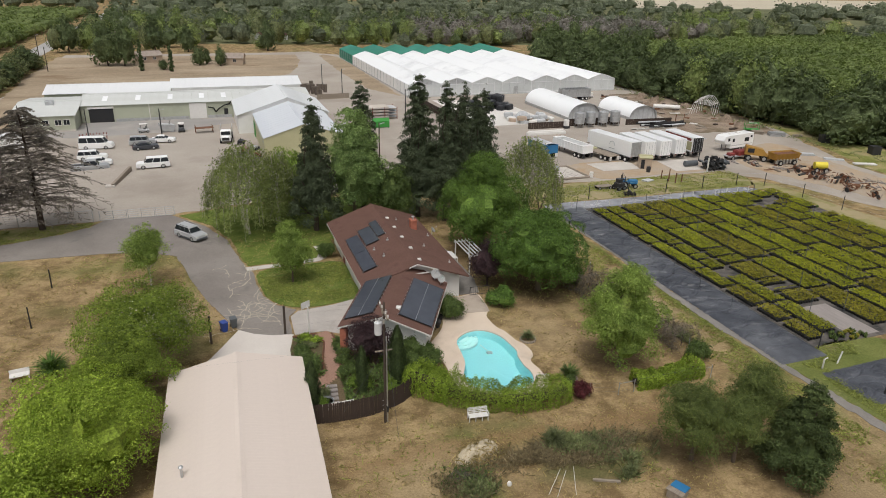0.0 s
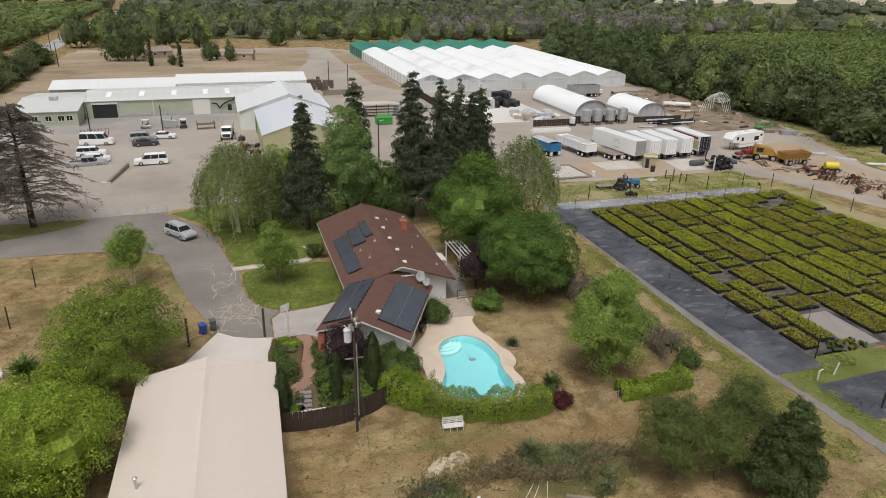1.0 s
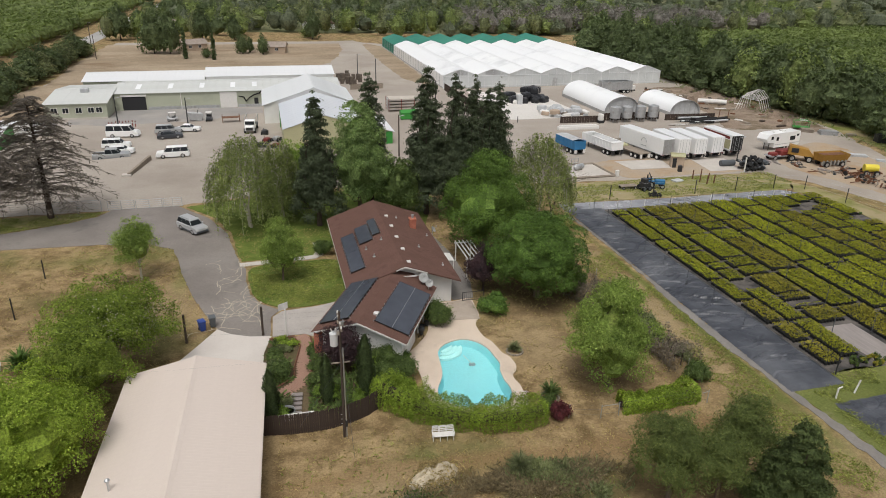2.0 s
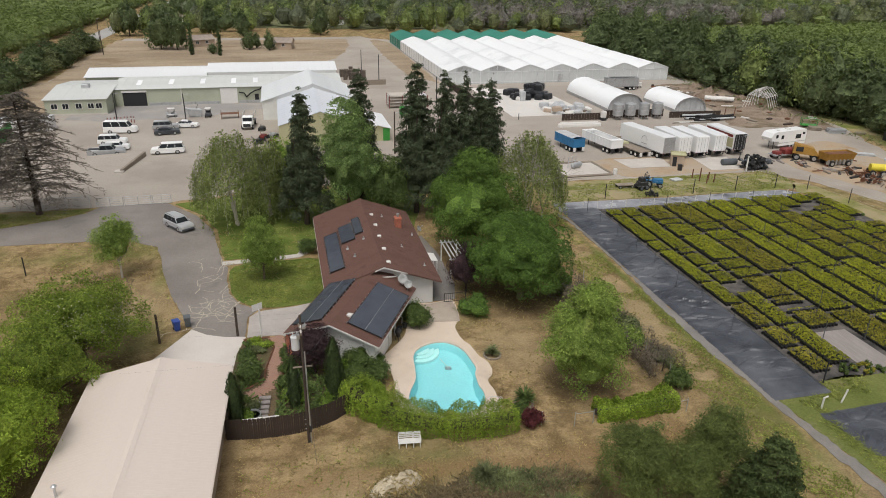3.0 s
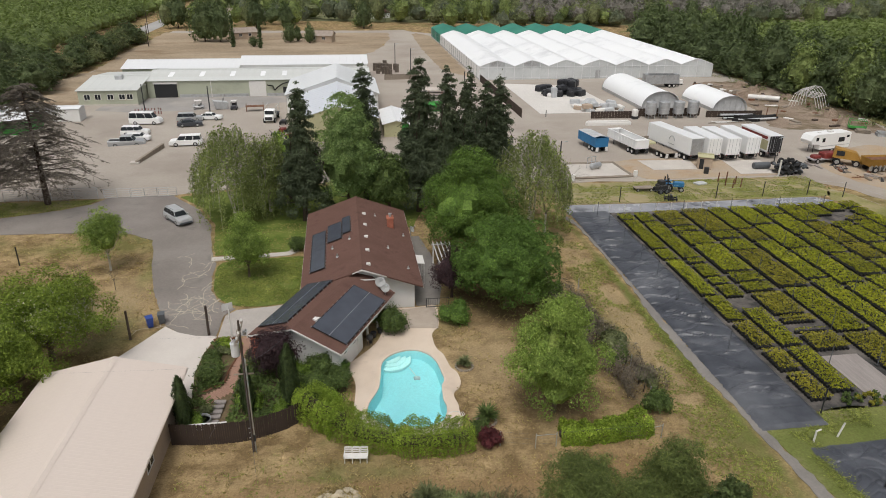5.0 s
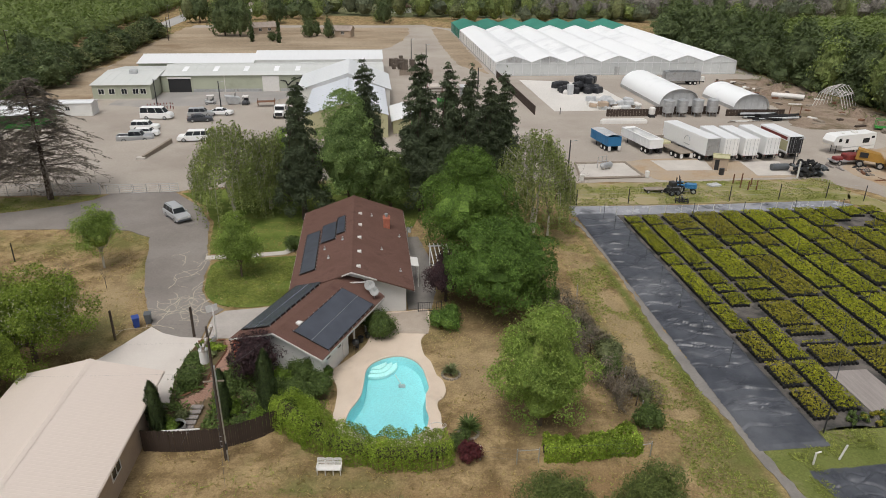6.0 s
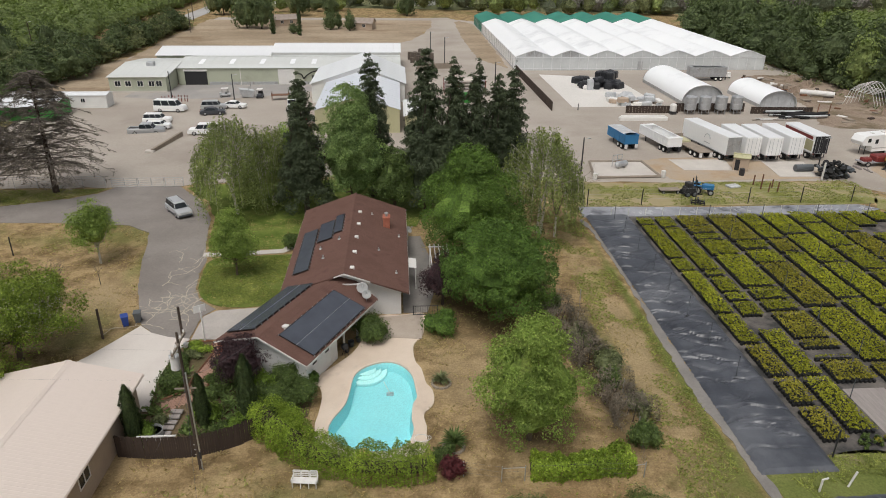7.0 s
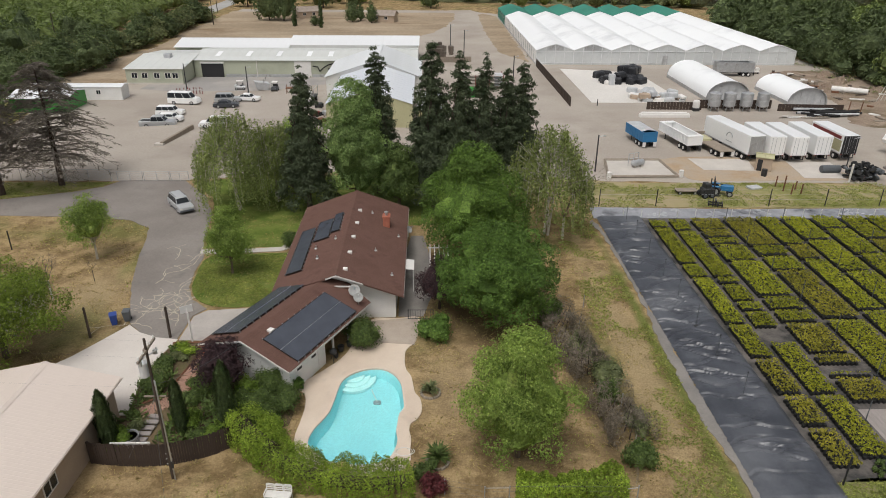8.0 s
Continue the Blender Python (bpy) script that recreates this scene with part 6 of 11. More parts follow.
leafy_tree("sapling", "small fresh-green tree on dry grass", -7.6, 74.4, 7.2, 1.3, 2.75, L_LAWN, M_PALEBARK, 22, 620, 13, 0.17, 0.1, form="egg", clump=0.46, cells=26, core=0.6, stray=0.14, span=0.32, depth=0.45)
blossoming = leafy_tree("broadleaf_tree", "leafy green tree beside the outbuilding", -7.1, 56.4, 8.3, 0.6, 5.2, L_MIDBRIGHT, M_BARK, 23, 1900, 14, 0.17, 0.22, clump=0.56, cells=56, core=0.58, stray=0.12, span=0.38, depth=0.42)
rf = np.random.default_rng(230)
fd = unit(rf.normal(size=(800, 3)) * (1, 1, 0.5) + (0.8, -0.5, 0.5))
part("blossom", quad_mesh("blossom", leaf_quads(fd * rf.uniform(3.6, 4.9, (800, 1)) * (1, 1, 0.75) + (0, 0, 4.6), fd, 0.13, 0.8, rf), L_FLOWER), L_FLOWER, blossoming, "cream-white blossom")
leafy_tree("broadleaf_tree", "leafy green tree hanging over the outbuilding roof", -7.9, 51.0, 7.8, 0.4, 4.2, L_MIDBRIGHT, M_BARK, 24, 1450, 14, 0.16, 0.2, clump=0.54, cells=50, core=0.6, stray=0.12, span=0.36, depth=0.4)
leafy_tree("broadleaf_tree", "bright yellow-green leafy tree", -10.0, 41.8, 8.4, 0.4, 5.3, L_BRIGHT, M_BARK, 25, 2200, 15, 0.155, 0.22, clump=0.46, cells=84, core=0.78, stray=0.1, span=0.35, depth=0.28)
leafy_tree("broadleaf_tree", "bright green tree at the outbuilding's side", -13.5, 35.0, 7.8, 0.6, 4.6, L_BRIGHT, M_BARK, 26, 1000, 13, 0.17, 0.2, clump=0.46, cells=60, core=0.78, stray=0.1, span=0.38, depth=0.28)
leafy_tree("plum_tree", "dark purple-leaved plum tree", 27.9, 63.8, 5.4, 0.3, 2.1, L_PURPLE, M_DARKBARK, 27, 420, 12, 0.16, 0.12, form="egg", clump=0.35, cells=30, stray=0.1, span=0.32)
leafy_tree("plum_tree", "dark purple-leaved plum by the wing", 11.6, 51.6, 4.4, 0.4, 2.1, L_PURPLE, M_DARKBARK, 28, 400, 12, 0.15, 0.1, clump=0.38, cells=30, stray=0.1, span=0.32)
PINES = "young pines at the track"
leafy_tree("young_pine", "loose grey-green young pine", 30.7, 31.8, 6.8, 1.3, 2.9, L_PINE, M_BARK, 31, 900, 16, 0.26, 0.14, PINES, form="egg", clump=0.46, cells=40, core=0.6, stray=0.12, span=0.34, depth=0.45, aspect=0.2)
leafy_tree("young_pine", "small olive-green young pine", 33.5, 30.7, 5.75, 1.4, 2.3, L_PINE, M_BARK, 32, 600, 16, 0.25, 0.12, PINES, form="egg", clump=0.46, cells=30, core=0.6, stray=0.12, span=0.32, depth=0.45, aspect=0.2)
leafy_tree("young_pine", "loose olive-green young pine with grey twigs", 35.9, 31.9, 7.0, 1.3, 2.5, L_PINE, M_BARK, 33, 760, 16, 0.26, 0.13, PINES, form="egg", clump=0.5, cells=34, core=0.5, stray=0.14, span=0.34, depth=0.5, aspect=0.2)
leafy_tree("cedar_tree", "dense dark-green young conifer", 36.9, 28.4, 7.6, -0.4, 3.0, L_CEDAR, M_DARKBARK, 34, 1500, 16, 0.2, 0.16, form="cone", clump=0.4, cells=110, core=0.76, stray=0.12, span=0.34, depth=0.3, aspect=0.4)


def weeping(label, x, y, h, rad, strands, seed, leaf):
    """A birch whose leafy strands hang from an arched crown."""
    r = np.random.default_rng(seed)
    ob = thing("weeping_birch", label, "tree", x, y)
    s, tw = Shape(), Shape()
    for k in range(3):
        a = 2 * math.pi * k / 3 + r.uniform(0, 1)
        limb_shape(s, (0.25 * math.cos(a), 0.25 * math.sin(a), -0.1), (0.22 * rad * math.cos(a), 0.22 * rad * math.sin(a), h * 0.9), 0.16, 0.04, r, 0.06)
    pos, nrm = [], []
    for k in range(strands):
        a, f = r.uniform(0, 2 * math.pi), r.uniform(0.02, 1) ** 0.5
        fr = f * rad * (1 + 0.16 * math.sin(3 * a + seed) + 0.1 * math.sin(7 * a))
        px, py = fr * math.cos(a), fr * math.sin(a)
        top = h * (1 - 0.5 * f ** 2.2) * r.uniform(0.86, 1.02)
        l = min(top - 0.3, r.uniform(0.5, 1.0) * (1.6 + 4.4 * f))
        m = int(9 + 7 * l)
        t_ = r.uniform(0, 1, m)
        p = np.column_stack([px + 0.16 * r.normal(size=m) + 0.25 * t_ * math.cos(a), py + 0.16 * r.normal(size=m) + 0.25 * t_ * math.sin(a), top - l * t_])
        pos.append(p)
        nrm.append(np.tile([math.cos(a), math.sin(a), 0.55], (m, 1)) + 0.6 * r.normal(size=(m, 3)))
        if k % 4 == 0:
            tw.rod((px * 0.3, py * 0.3, top * 0.78), (px, py, top), 0.035, 0.022, 4).rod((px, py, top), (px + 0.3 * math.cos(a), py + 0.3 * math.sin(a), top - l), 0.024, 0.01, 3)
    part("trunk", s, M_PALEBARK, ob)
    part("hanging_twig", tw, M_PALEBARK, ob, "pale hanging twigs")
    pos, nrm = np.concatenate(pos), np.concatenate(nrm)
    part("crown", quad_mesh("crown", leaf_quads(pos, nrm, 0.28, 0.5, r), leaf), leaf, ob)
    return ob


weeping("weeping grey-green birch with pale trunks", 3.8, 88.2, 12.6, 5.0, 540, 13, L_BIRCH)
weeping("smaller weeping birch with pale twigs", 8.0, 91.0, 10.6, 3.6, 330, 14, L_BIRCH)
weeping("thin grey-leaved weeping birch beside the yard", 40.4, 80.4, 12.9, 5.0, 460, 18, L_BIRCH)

# Bare dark tree beside the yard fence: drooping leafless boughs.


def dead_tree(x, y, h, rad, seed):
    r = np.random.default_rng(seed)
    ob = thing("dead_cedar", "dark bare cedar with drooping brown boughs", "tree", x, y)
    s = Shape().rod((0, 0, -0.1), (0.1, 0, h * 0.45), 0.42, 0.26, 10).rod((0.1, 0, h * 0.45), (0, 0, h), 0.26, 0.04, 8)
    tw = Shape()
    q = []
    for i in range(170):
        z = h * (0.20 + 0.78 * (i / 170) ** 0.9)
        l = rad * (1 - (z / h) ** 2.2 * 0.88) * r.uniform(0.5, 1.1)
        a = r.uniform(0, 2 * math.pi)
        c, sn = math.cos(a), math.sin(a)
        m1 = (l * 0.55 * c, l * 0.55 * sn, z + 0.06 * l)
        e = (l * c, l * sn, z - 0.16 * l)
        tw.rod((0, 0, z), m1, 0.075, 0.045, 4).rod(m1, e, 0.045, 0.012, 4)
        for k in range(20):
            f = r.uniform(0.2, 1)
            px, py, pz = l * f * c, l * f * sn, z + (0.11 * l * f if f < 0.55 else 0.06 * l - 0.5 * l * (f - 0.55))
            a2 = a + r.choice((-1, 1)) * r.uniform(0.5, 1.2)
            ll = 0.32 * l * (1.15 - f) + 0.25
            tip = (px + ll * math.cos(a2), py + ll * math.sin(a2), pz - ll * r.uniform(0.05, 0.45))
            tw.rod((px, py, pz), tip, 0.022, 0.008, 3)
            for _ in range(9):
                g_ = r.uniform(0.2, 1)
                q.append((px + (tip[0] - px) * g_, py + (tip[1] - py) * g_, pz + (tip[2] - pz) * g_ - 0.05))
    part("trunk", s, M_DARKBARK, ob)
    part("bough_crown", tw, M_DEADTWIG, ob)
    q = np.array(q)
    part("dry_sprays", quad_mesh("dry_sprays", leaf_quads(q, r.normal(size=q.shape) * 0.6 + np.array([0, 0, 0.6]), 0.30, 0.20, r), L_DEAD), L_DEAD, ob)
    return ob


M_DEADTWIG = surface("dead_twig", (0.11, 0.093, 0.08), (0.16, 0.14, 0.12), 1.0, 10.0, 0.95, 0, 0.2, 0.01)
L_DEAD = leafy("dead_needles", (0.115, 0.098, 0.082), (0.20, 0.175, 0.15), (0.25, 0.225, 0.195), 0.2)
dead_tree(-22.0, 97.0, 16.4, 9.4, 51)
dead_tree(-27.8, 93.3, 17.2, 8.0, 52)

# ---- hedges, garden shrubs ----


def open_curve(pts, k=6):
    """A smooth open line through its points."""
    v = [Vector(p) for p in pts]
    v = [2 * v[0] - v[1]] + v + [2 * v[-1] - v[-2]]
    out = []
    for i in range(1, len(v) - 2):
        p0, p1, p2, p3 = v[i - 1 : i + 3]
        for s_ in range(k):
            t = s_ / k
            out.append(tuple(0.5 * ((2 * p1) + (p2 - p0) * t + (2 * p0 - 5 * p1 + 4 * p2 - p3) * t * t + (3 * p1 - p0 - 3 * p2 + p3) * t ** 3)))
    return out + [tuple(v[-2])]


def hedge(name, label, line, w, h, leaf, seed, per=260, size=0.2, aspect=0.7, rough=1.0, category="hedge"):
    """A clipped hedge along a line of plan points, lumpy on top."""
    r = np.random.default_rng(seed)
    ob = thing(name, label, category)
    pts = np.array(open_curve(line), float)
    seg = np.linalg.norm(np.diff(pts, axis=0), axis=1)
    n = int(per * seg.sum())
    k = r.choice(len(seg), n, p=seg / seg.sum())
    f = r.uniform(0, 1, n)[:, None]
    c = pts[k] * (1 - f) + pts[k + 1] * f
    d = (pts[k + 1] - pts[k]) / seg[k][:, None]
    side = np.stack([-d[:, 1], d[:, 0]], 1)
    a = r.uniform(-0.15, math.pi + 0.15, n)
    lump = np.array([1 + rough * 0.22 * noise.noise((x * 0.9, y * 0.9, seed)) + rough * 0.16 * noise.noise((x * 2.3, y * 2.3, seed)) for x, y in c])
    e = 0.55
    ca, sa = np.sign(np.cos(a)) * np.abs(np.cos(a)) ** e, np.abs(np.sin(a)) ** e
    depth = r.uniform(0.8, 1.04, n)
    pos = np.column_stack([c + side * (ca * w * depth * lump)[:, None], np.maximum(0.05, sa * h * depth * lump)])
    # fill the lower sides
    low = r.uniform(0, 1, n) < 0.3
    pos[low, 2] *= r.uniform(0.1, 1, low.sum())
    nrm = np.column_stack([side * np.cos(a)[:, None], np.sin(a)]) + 0.6 * r.normal(size=(n, 3))
    part("foliage", quad_mesh("foliage", leaf_quads(pos, nrm, size, aspect, r), leaf), leaf, ob)
    core = Shape()
    for i in range(len(pts) - 1):
        a_, b_ = Vector((*pts[i], h * 0.35)), Vector((*pts[i + 1], h * 0.35))
        core.rod(a_, b_, min(w, h * 0.35) * 0.6, None, 8)
    if rough < 2:
        part("branch_core", core, M_DARKBARK, ob)
    else:
        for i in range(0, len(pts) - 1, 2):
            x, y = pts[i]
            dx, dy = r.normal(size=2) * 0.7
            part("branch", Shape().rod((x, y, 0), (x + dx, y + dy, h * 0.95), 0.05, 0.015, 5), M_DARKBARK, ob)
    return ob


hedge("hedge", "yellow-green clipped hedge along the pool", [(15.8, 45.0), (17.4, 43.6), (19.4, 42.4), (21.6, 41.7), (24.4, 41.5), (25.8, 41.8)], 1.05, 1.95, L_HEDGE, 61, 1800, 0.13, 0.45, 1.8)
hedge("hedge_mound", "tall overgrown yellow-green hedge end", [(13.9, 47.2), (14.6, 46.3), (15.6, 45.2), (16.8, 44.2)], 1.35, 2.7, L_HEDGE, 64, 1900, 0.135, 0.5, 1.9)
hedge("hedge", "short yellow-green hedge by the wire fence", [(32.2, 41.4), (34.5, 41.1), (37.0, 41.4), (39.0, 41.6)], 0.85, 1.25, L_HEDGE, 62, 1500, 0.14, 0.7, 1.5)
SHG = "garden shrubs"
for x, y, rx, ry, h, n, lf, lb in (
    (15.2, 48.2, 1.6, 1.4, 2.4, 3000, L_SHRUB, "leafy green garden shrub"), (16.4, 46.6, 1.3, 1.2, 2.0, 2400, L_HEDGE, "yellow-green rounded garden shrub"), (16.4, 49.6, 1.2, 1.3, 1.9, 2200, L_SHRUB, "dark green garden shrub"),
    (14.2, 50.2, 1.5, 1.2, 1.7, 2400, L_SHRUB, "spreading green garden shrub"), (13.2, 48.2, 1.2, 1.1, 1.3, 1800, L_MID, "low green garden shrub"), (12.4, 46.6, 1.0, 0.9, 1.1, 1400, L_MID, "low green garden shrub"),
    (9.8, 48.0, 1.2, 1.1, 1.3, 1900, L_MID, "rounded green garden shrub"), (9.4, 50.6, 1.0, 1.0, 1.0, 1300, L_SHRUB, "low dark garden shrub"), (6.4, 51.6, 1.2, 1.2, 1.5, 1900, L_SHRUB, "dark green garden shrub"),
    (6.2, 54.8, 1.0, 1.3, 0.9, 1600, L_SHRUB, "low spreading garden shrub"), (7.2, 57.2, 1.1, 0.8, 0.7, 1300, L_HEDGE, "low yellow-green ground shrub"), (9.6, 54.6, 1.0, 1.3, 0.9, 1600, L_SHRUB, "low garden shrub beside the brick path"),
    (5.9, 46.2, 0.9, 0.9, 1.2, 1300, L_MID, "light green garden shrub"), (17.0, 51.8, 0.9, 0.8, 1.3, 1200, L_DEEP, "dark green shrub by the white wall")):
    bush("shrub", lb, x, y, rx, ry, h, n, 0.17, lf, int(x * 31 + y * 7), group=SHG)
for x, y, rx, h, lf in ((11.4, 46.2, 0.8, 1.0, L_SHRUB), (14.6, 47.6, 1.1, 1.8, L_SHRUB), (6.9, 47.4, 0.7, 0.9, L_OLIVE), (15.9, 50.6, 1.0, 2.1, L_SHRUB), (6.0, 53.2, 0.8, 0.8, L_OLIVE), (9.2, 52.6, 0.9, 0.7, L_SHRUB), (6.9, 56.0, 0.9, 0.6, L_OLIVE), (14.9, 45.9, 1.1, 1.5, L_HEDGE)):
    bush("shrub", "dense green shrub filling the fenced garden", x, y, rx, rx * 0.9, h, 1300, 0.14, lf, int(x * 17 + y * 3), group=SHG)
bush("shrub", "tall green shrub against the white gable", 15.0, 51.4, 1.3, 0.9, 2.3, 2600, 0.17, L_SHRUB, 171, group=SHG)
bush("shrub", "leafy green shrub by the plum", 13.4, 51.0, 1.2, 1.0, 1.8, 2200, 0.17, L_MID, 172, group=SHG)
bush("round_shrub", "dense ball-shaped green shrub by the patio", 21.4, 57.9, 1.55, 1.5, 2.4, 6000, 0.17, L_SHRUB, 71, 12)
bush("shrub", "dark loose shrub under the shade tree", 27.4, 58.9, 1.6, 1.5, 2.3, 2600, 0.19, L_DEEP, 72, 15)
bush("round_shrub", "round green shrub at the house corner", 12.3, 77.4, 1.2, 1.3, 2.0, 3200, 0.19, L_SHRUB, 73, 9)
bush("red_shrub", "dark red-leaved shrub at the hedge's end", 27.2, 41.2, 0.85, 0.75, 1.4, 1900, 0.16, L_REDBUSH, 74, 6)
bush("shrub", "dark leafy shrub above the hedge end", 26.6, 42.6, 0.9, 0.8, 1.3, 1400, 0.17, L_SHRUB, 75, 6)
hedge("thicket", "tangled grey-brown leafless scrub thicket", [(37.6, 61.0), (38.2, 58.0), (38.8, 55.4), (39.6, 52.6)], 1.7, 2.5, L_GREYTWIG, 76, 620, 0.5, 0.09, 2.4, "thicket")
hedge("thicket", "low tangled grey scrub along old wire", [(40.0, 49.8), (40.3, 47.6), (40.7, 45.2)], 1.25, 1.7, L_GREYTWIG, 79, 620, 0.45, 0.09, 2.4, "thicket")
for x, y, rx, ry, h, n, sd in ((39.4, 56.6, 1.3, 1.8, 1.6, 1500, 77), (40.4, 52.6, 1.6, 1.5, 1.9, 1700, 78), (41.2, 47.4, 1.0, 1.6, 1.0, 900, 80)):
    bush("scrub_bush", "loose olive-green scrub bush", x, y, rx, ry, h, n, 0.2, L_OLIVE, sd, 13, group="scrub along the old fence")
for x, y, rx, h, n, sd in ((39.9, 50.4, 1.1, 1.7, 1500, 81), (40.5, 43.6, 1.2, 1.9, 1900, 83), (37.4, 61.4, 1.5, 2.2, 1900, 84)):
    bush("scrub_bush", "dark green scrub bush", x, y, rx, rx, h, n, 0.2, L_SHRUB, sd, 13, group="scrub along the old fence")
for x, y, h, rad, sd in ((5.6, 45.8, 4.6, 0.5, 91), (9.9, 47.2, 4.4, 0.42, 92), (13.0, 47.6, 5.6, 0.58, 93)):
    column_tree("cypress", "slim dark-green columnar cypress", x, y, h, rad, L_CYPRESS, sd, "columnar cypresses in the garden")


def tuft_plant(name, label, x, y, h, n, leaf, seed, ring=True, blade=0.07):
    """Arching strap leaves from one crown, in a ring of stones."""
    r = np.random.default_rng(seed)
    ob = thing(name, label, "plant", x, y)
    q = []
    for i in range(n):
        a, lean, l = r.uniform(0, 2 * math.pi), r.uniform(0.15, 1.1), h * r.uniform(0.7, 1.1)
        d, sdv = np.array([math.cos(a), math.sin(a), 0]), np.array([-math.sin(a), math.cos(a), 0])
        p0 = np.array([0, 0, 0.35 * h * r.uniform(0.2, 1)])
        p1 = p0 + d * l * 0.5 * math.sin(lean) + np.array([0, 0, l * 0.5 * math.cos(lean)])
        p2 = p1 + d * l * 0.5 * math.sin(lean + 0.6) + np.array([0, 0, l * 0.5 * math.cos(lean + 0.6)])
        w = blade
        q += [[p0 - sdv * w * 0.6, p0 + sdv * w * 0.6, p1 + sdv * w, p1 - sdv * w], [p1 - sdv * w, p1 + sdv * w, p2 + sdv * w * 0.2, p2 - sdv * w * 0.2]]
    part("foliage", quad_mesh("foliage", np.array(q), leaf), leaf, ob)
    part("stem", Shape().rod((0, 0, 0), (0, 0, h * 0.4), 0.09, 0.06, 7), M_BARK, ob)
    if ring:
        for k in range(12):
            a = 2 * math.pi * k / 12
            s = Shape().box(-0.1, -0.17, 0, 0.1, 0.17, 0.16, 0.04)
            o = part("stone", s, M_TIMBER, ob)
            o.matrix_basis = pose(0.7 * math.cos(a), 0.7 * math.sin(a), 0, 0, 0, math.degrees(a))
    return ob


tuft_plant("yucca", "spiky green plant in a stone ring", 27.4, 44.0, 1.25, 110, L_SHRUB, 101)
tuft_plant("yucca", "spiky green plant in a stone ring", 27.0, 51.3, 0.95, 80, L_OLIVE, 102)
tuft_plant("palm_shrub", "bushy green palm-like shrub on dry grass", -14.5, 57.4, 1.9, 260, L_DEEP, 103, False)
for x, y, h, n, sd in ((22.0, 36.4, 1.3, 110, 105), (25.6, 31.9, 0.7, 50, 109)):
    tuft_plant("weed_clump", "tall grey-green weed clump", x, y, h, n * 3, L_OLIVE if sd % 2 else L_GREYTWIG, sd, False, 0.025)
twiggy("bare_sapling", "small bare sapling with white-painted trunk", -8.1, 66.0, 4.6, 1.7, 111, M_DEADTWIG, 0.09, M_TRIM, 4, 0.42)
twiggy("dead_sapling", "thin dead grey sapling on dry grass", -5.76, 69.5, 2.4, 0.6, 112, M_DEADTWIG, 0.035, M_DEADTWIG, 3, 0.4)

# ---- garden and yard things round the house ----
path_pts = [(8.4, 58.3), (8.9, 56.8), (8.7, 55.2), (8.3, 53.6), (8.4, 52.0), (8.0, 50.6), (7.0, 49.7), (6.2, 49.2)]
brick_path = thing("brick_path", "curved path of worn red brick pavers", "path", kind="structure")
brick_mesh = Shape().box(-0.14, -0.07, 0, 0.14, 0.07, 0.05, 0.012).mesh("brick", M_BRICKPATH)
rbk = random.Random(8)
for i in range(len(path_pts) - 1):
    a, b = Vector(path_pts[i]), Vector(path_pts[i + 1])
    d = (b - a)
    k = int(d.length / 0.155)
    ang = math.degrees(math.atan2(d.y, d.x)) + 90
    for j in range(k):
        p = a.lerp(b, j / k)
        for w in range(4):
            off = (w - 1.5) * 0.295 + (0.07 if j % 2 else -0.07)
            q = Vector((math.cos(radians(ang)), math.sin(radians(ang)))) * off
            o = part("brick", brick_mesh, M_BRICKPATH, brick_path)
            o.matrix_basis = pose(p.x + q.x, p.y + q.y, 0.035 + rbk.uniform(0, 0.012), rbk.uniform(-1, 1), 0, ang + rbk.uniform(-3, 3))
steps = thing("stepping_stones", "flat stone steps down the garden", "path", kind="structure")
for k in range(6):
    o = part("stone", Shape().box(-0.45, -0.2, 0, 0.45, 0.2, 0.12, 0.05), M_SLABGREY, steps)
    o.matrix_basis = pose(7.6 - 0.06 * k, 48.6 - 0.55 * k, 0.02 + 0.04 * (5 - k), 0, 0, -6 + 5 * (k % 2))
edging = thing("garden_edging", "low dark timber edging of planting beds", "edging")
for a, b in (((7.9, 57.9), (8.3, 56.4)), ((8.3, 56.4), (7.6, 53.0)), ((7.6, 53.0), (7.5, 51.4)), ((9.3, 57.9), (9.5, 55.0)), ((9.5, 55.0), (9.0, 52.2)), ((9.0, 52.2), (8.8, 50.2)), ((7.5, 51.4), (6.0, 50.2)), ((5.6, 58.2), (7.9, 58.3))):
    part("board", Shape().rod((a[0], a[1], 0.12), (b[0], b[1], 0.12), 0.09, None, 4), M_RUST, edging)

fence_pts = [(4.98, 44.25), (6.7, 44.0), (8.4, 43.9), (10.0, 44.0), (11.5, 44.4), (12.8, 45.0), (13.9, 45.8), (14.5, 46.6)]
board_fence = thing("board_fence", "dark brown wooden board fence in a curve", "fence")
board_mesh = Shape().box(-0.07, -0.012, 0, 0.07, 0.012, 1.75, 0.006).mesh("board", M_WOODDARK)
rails = Shape()
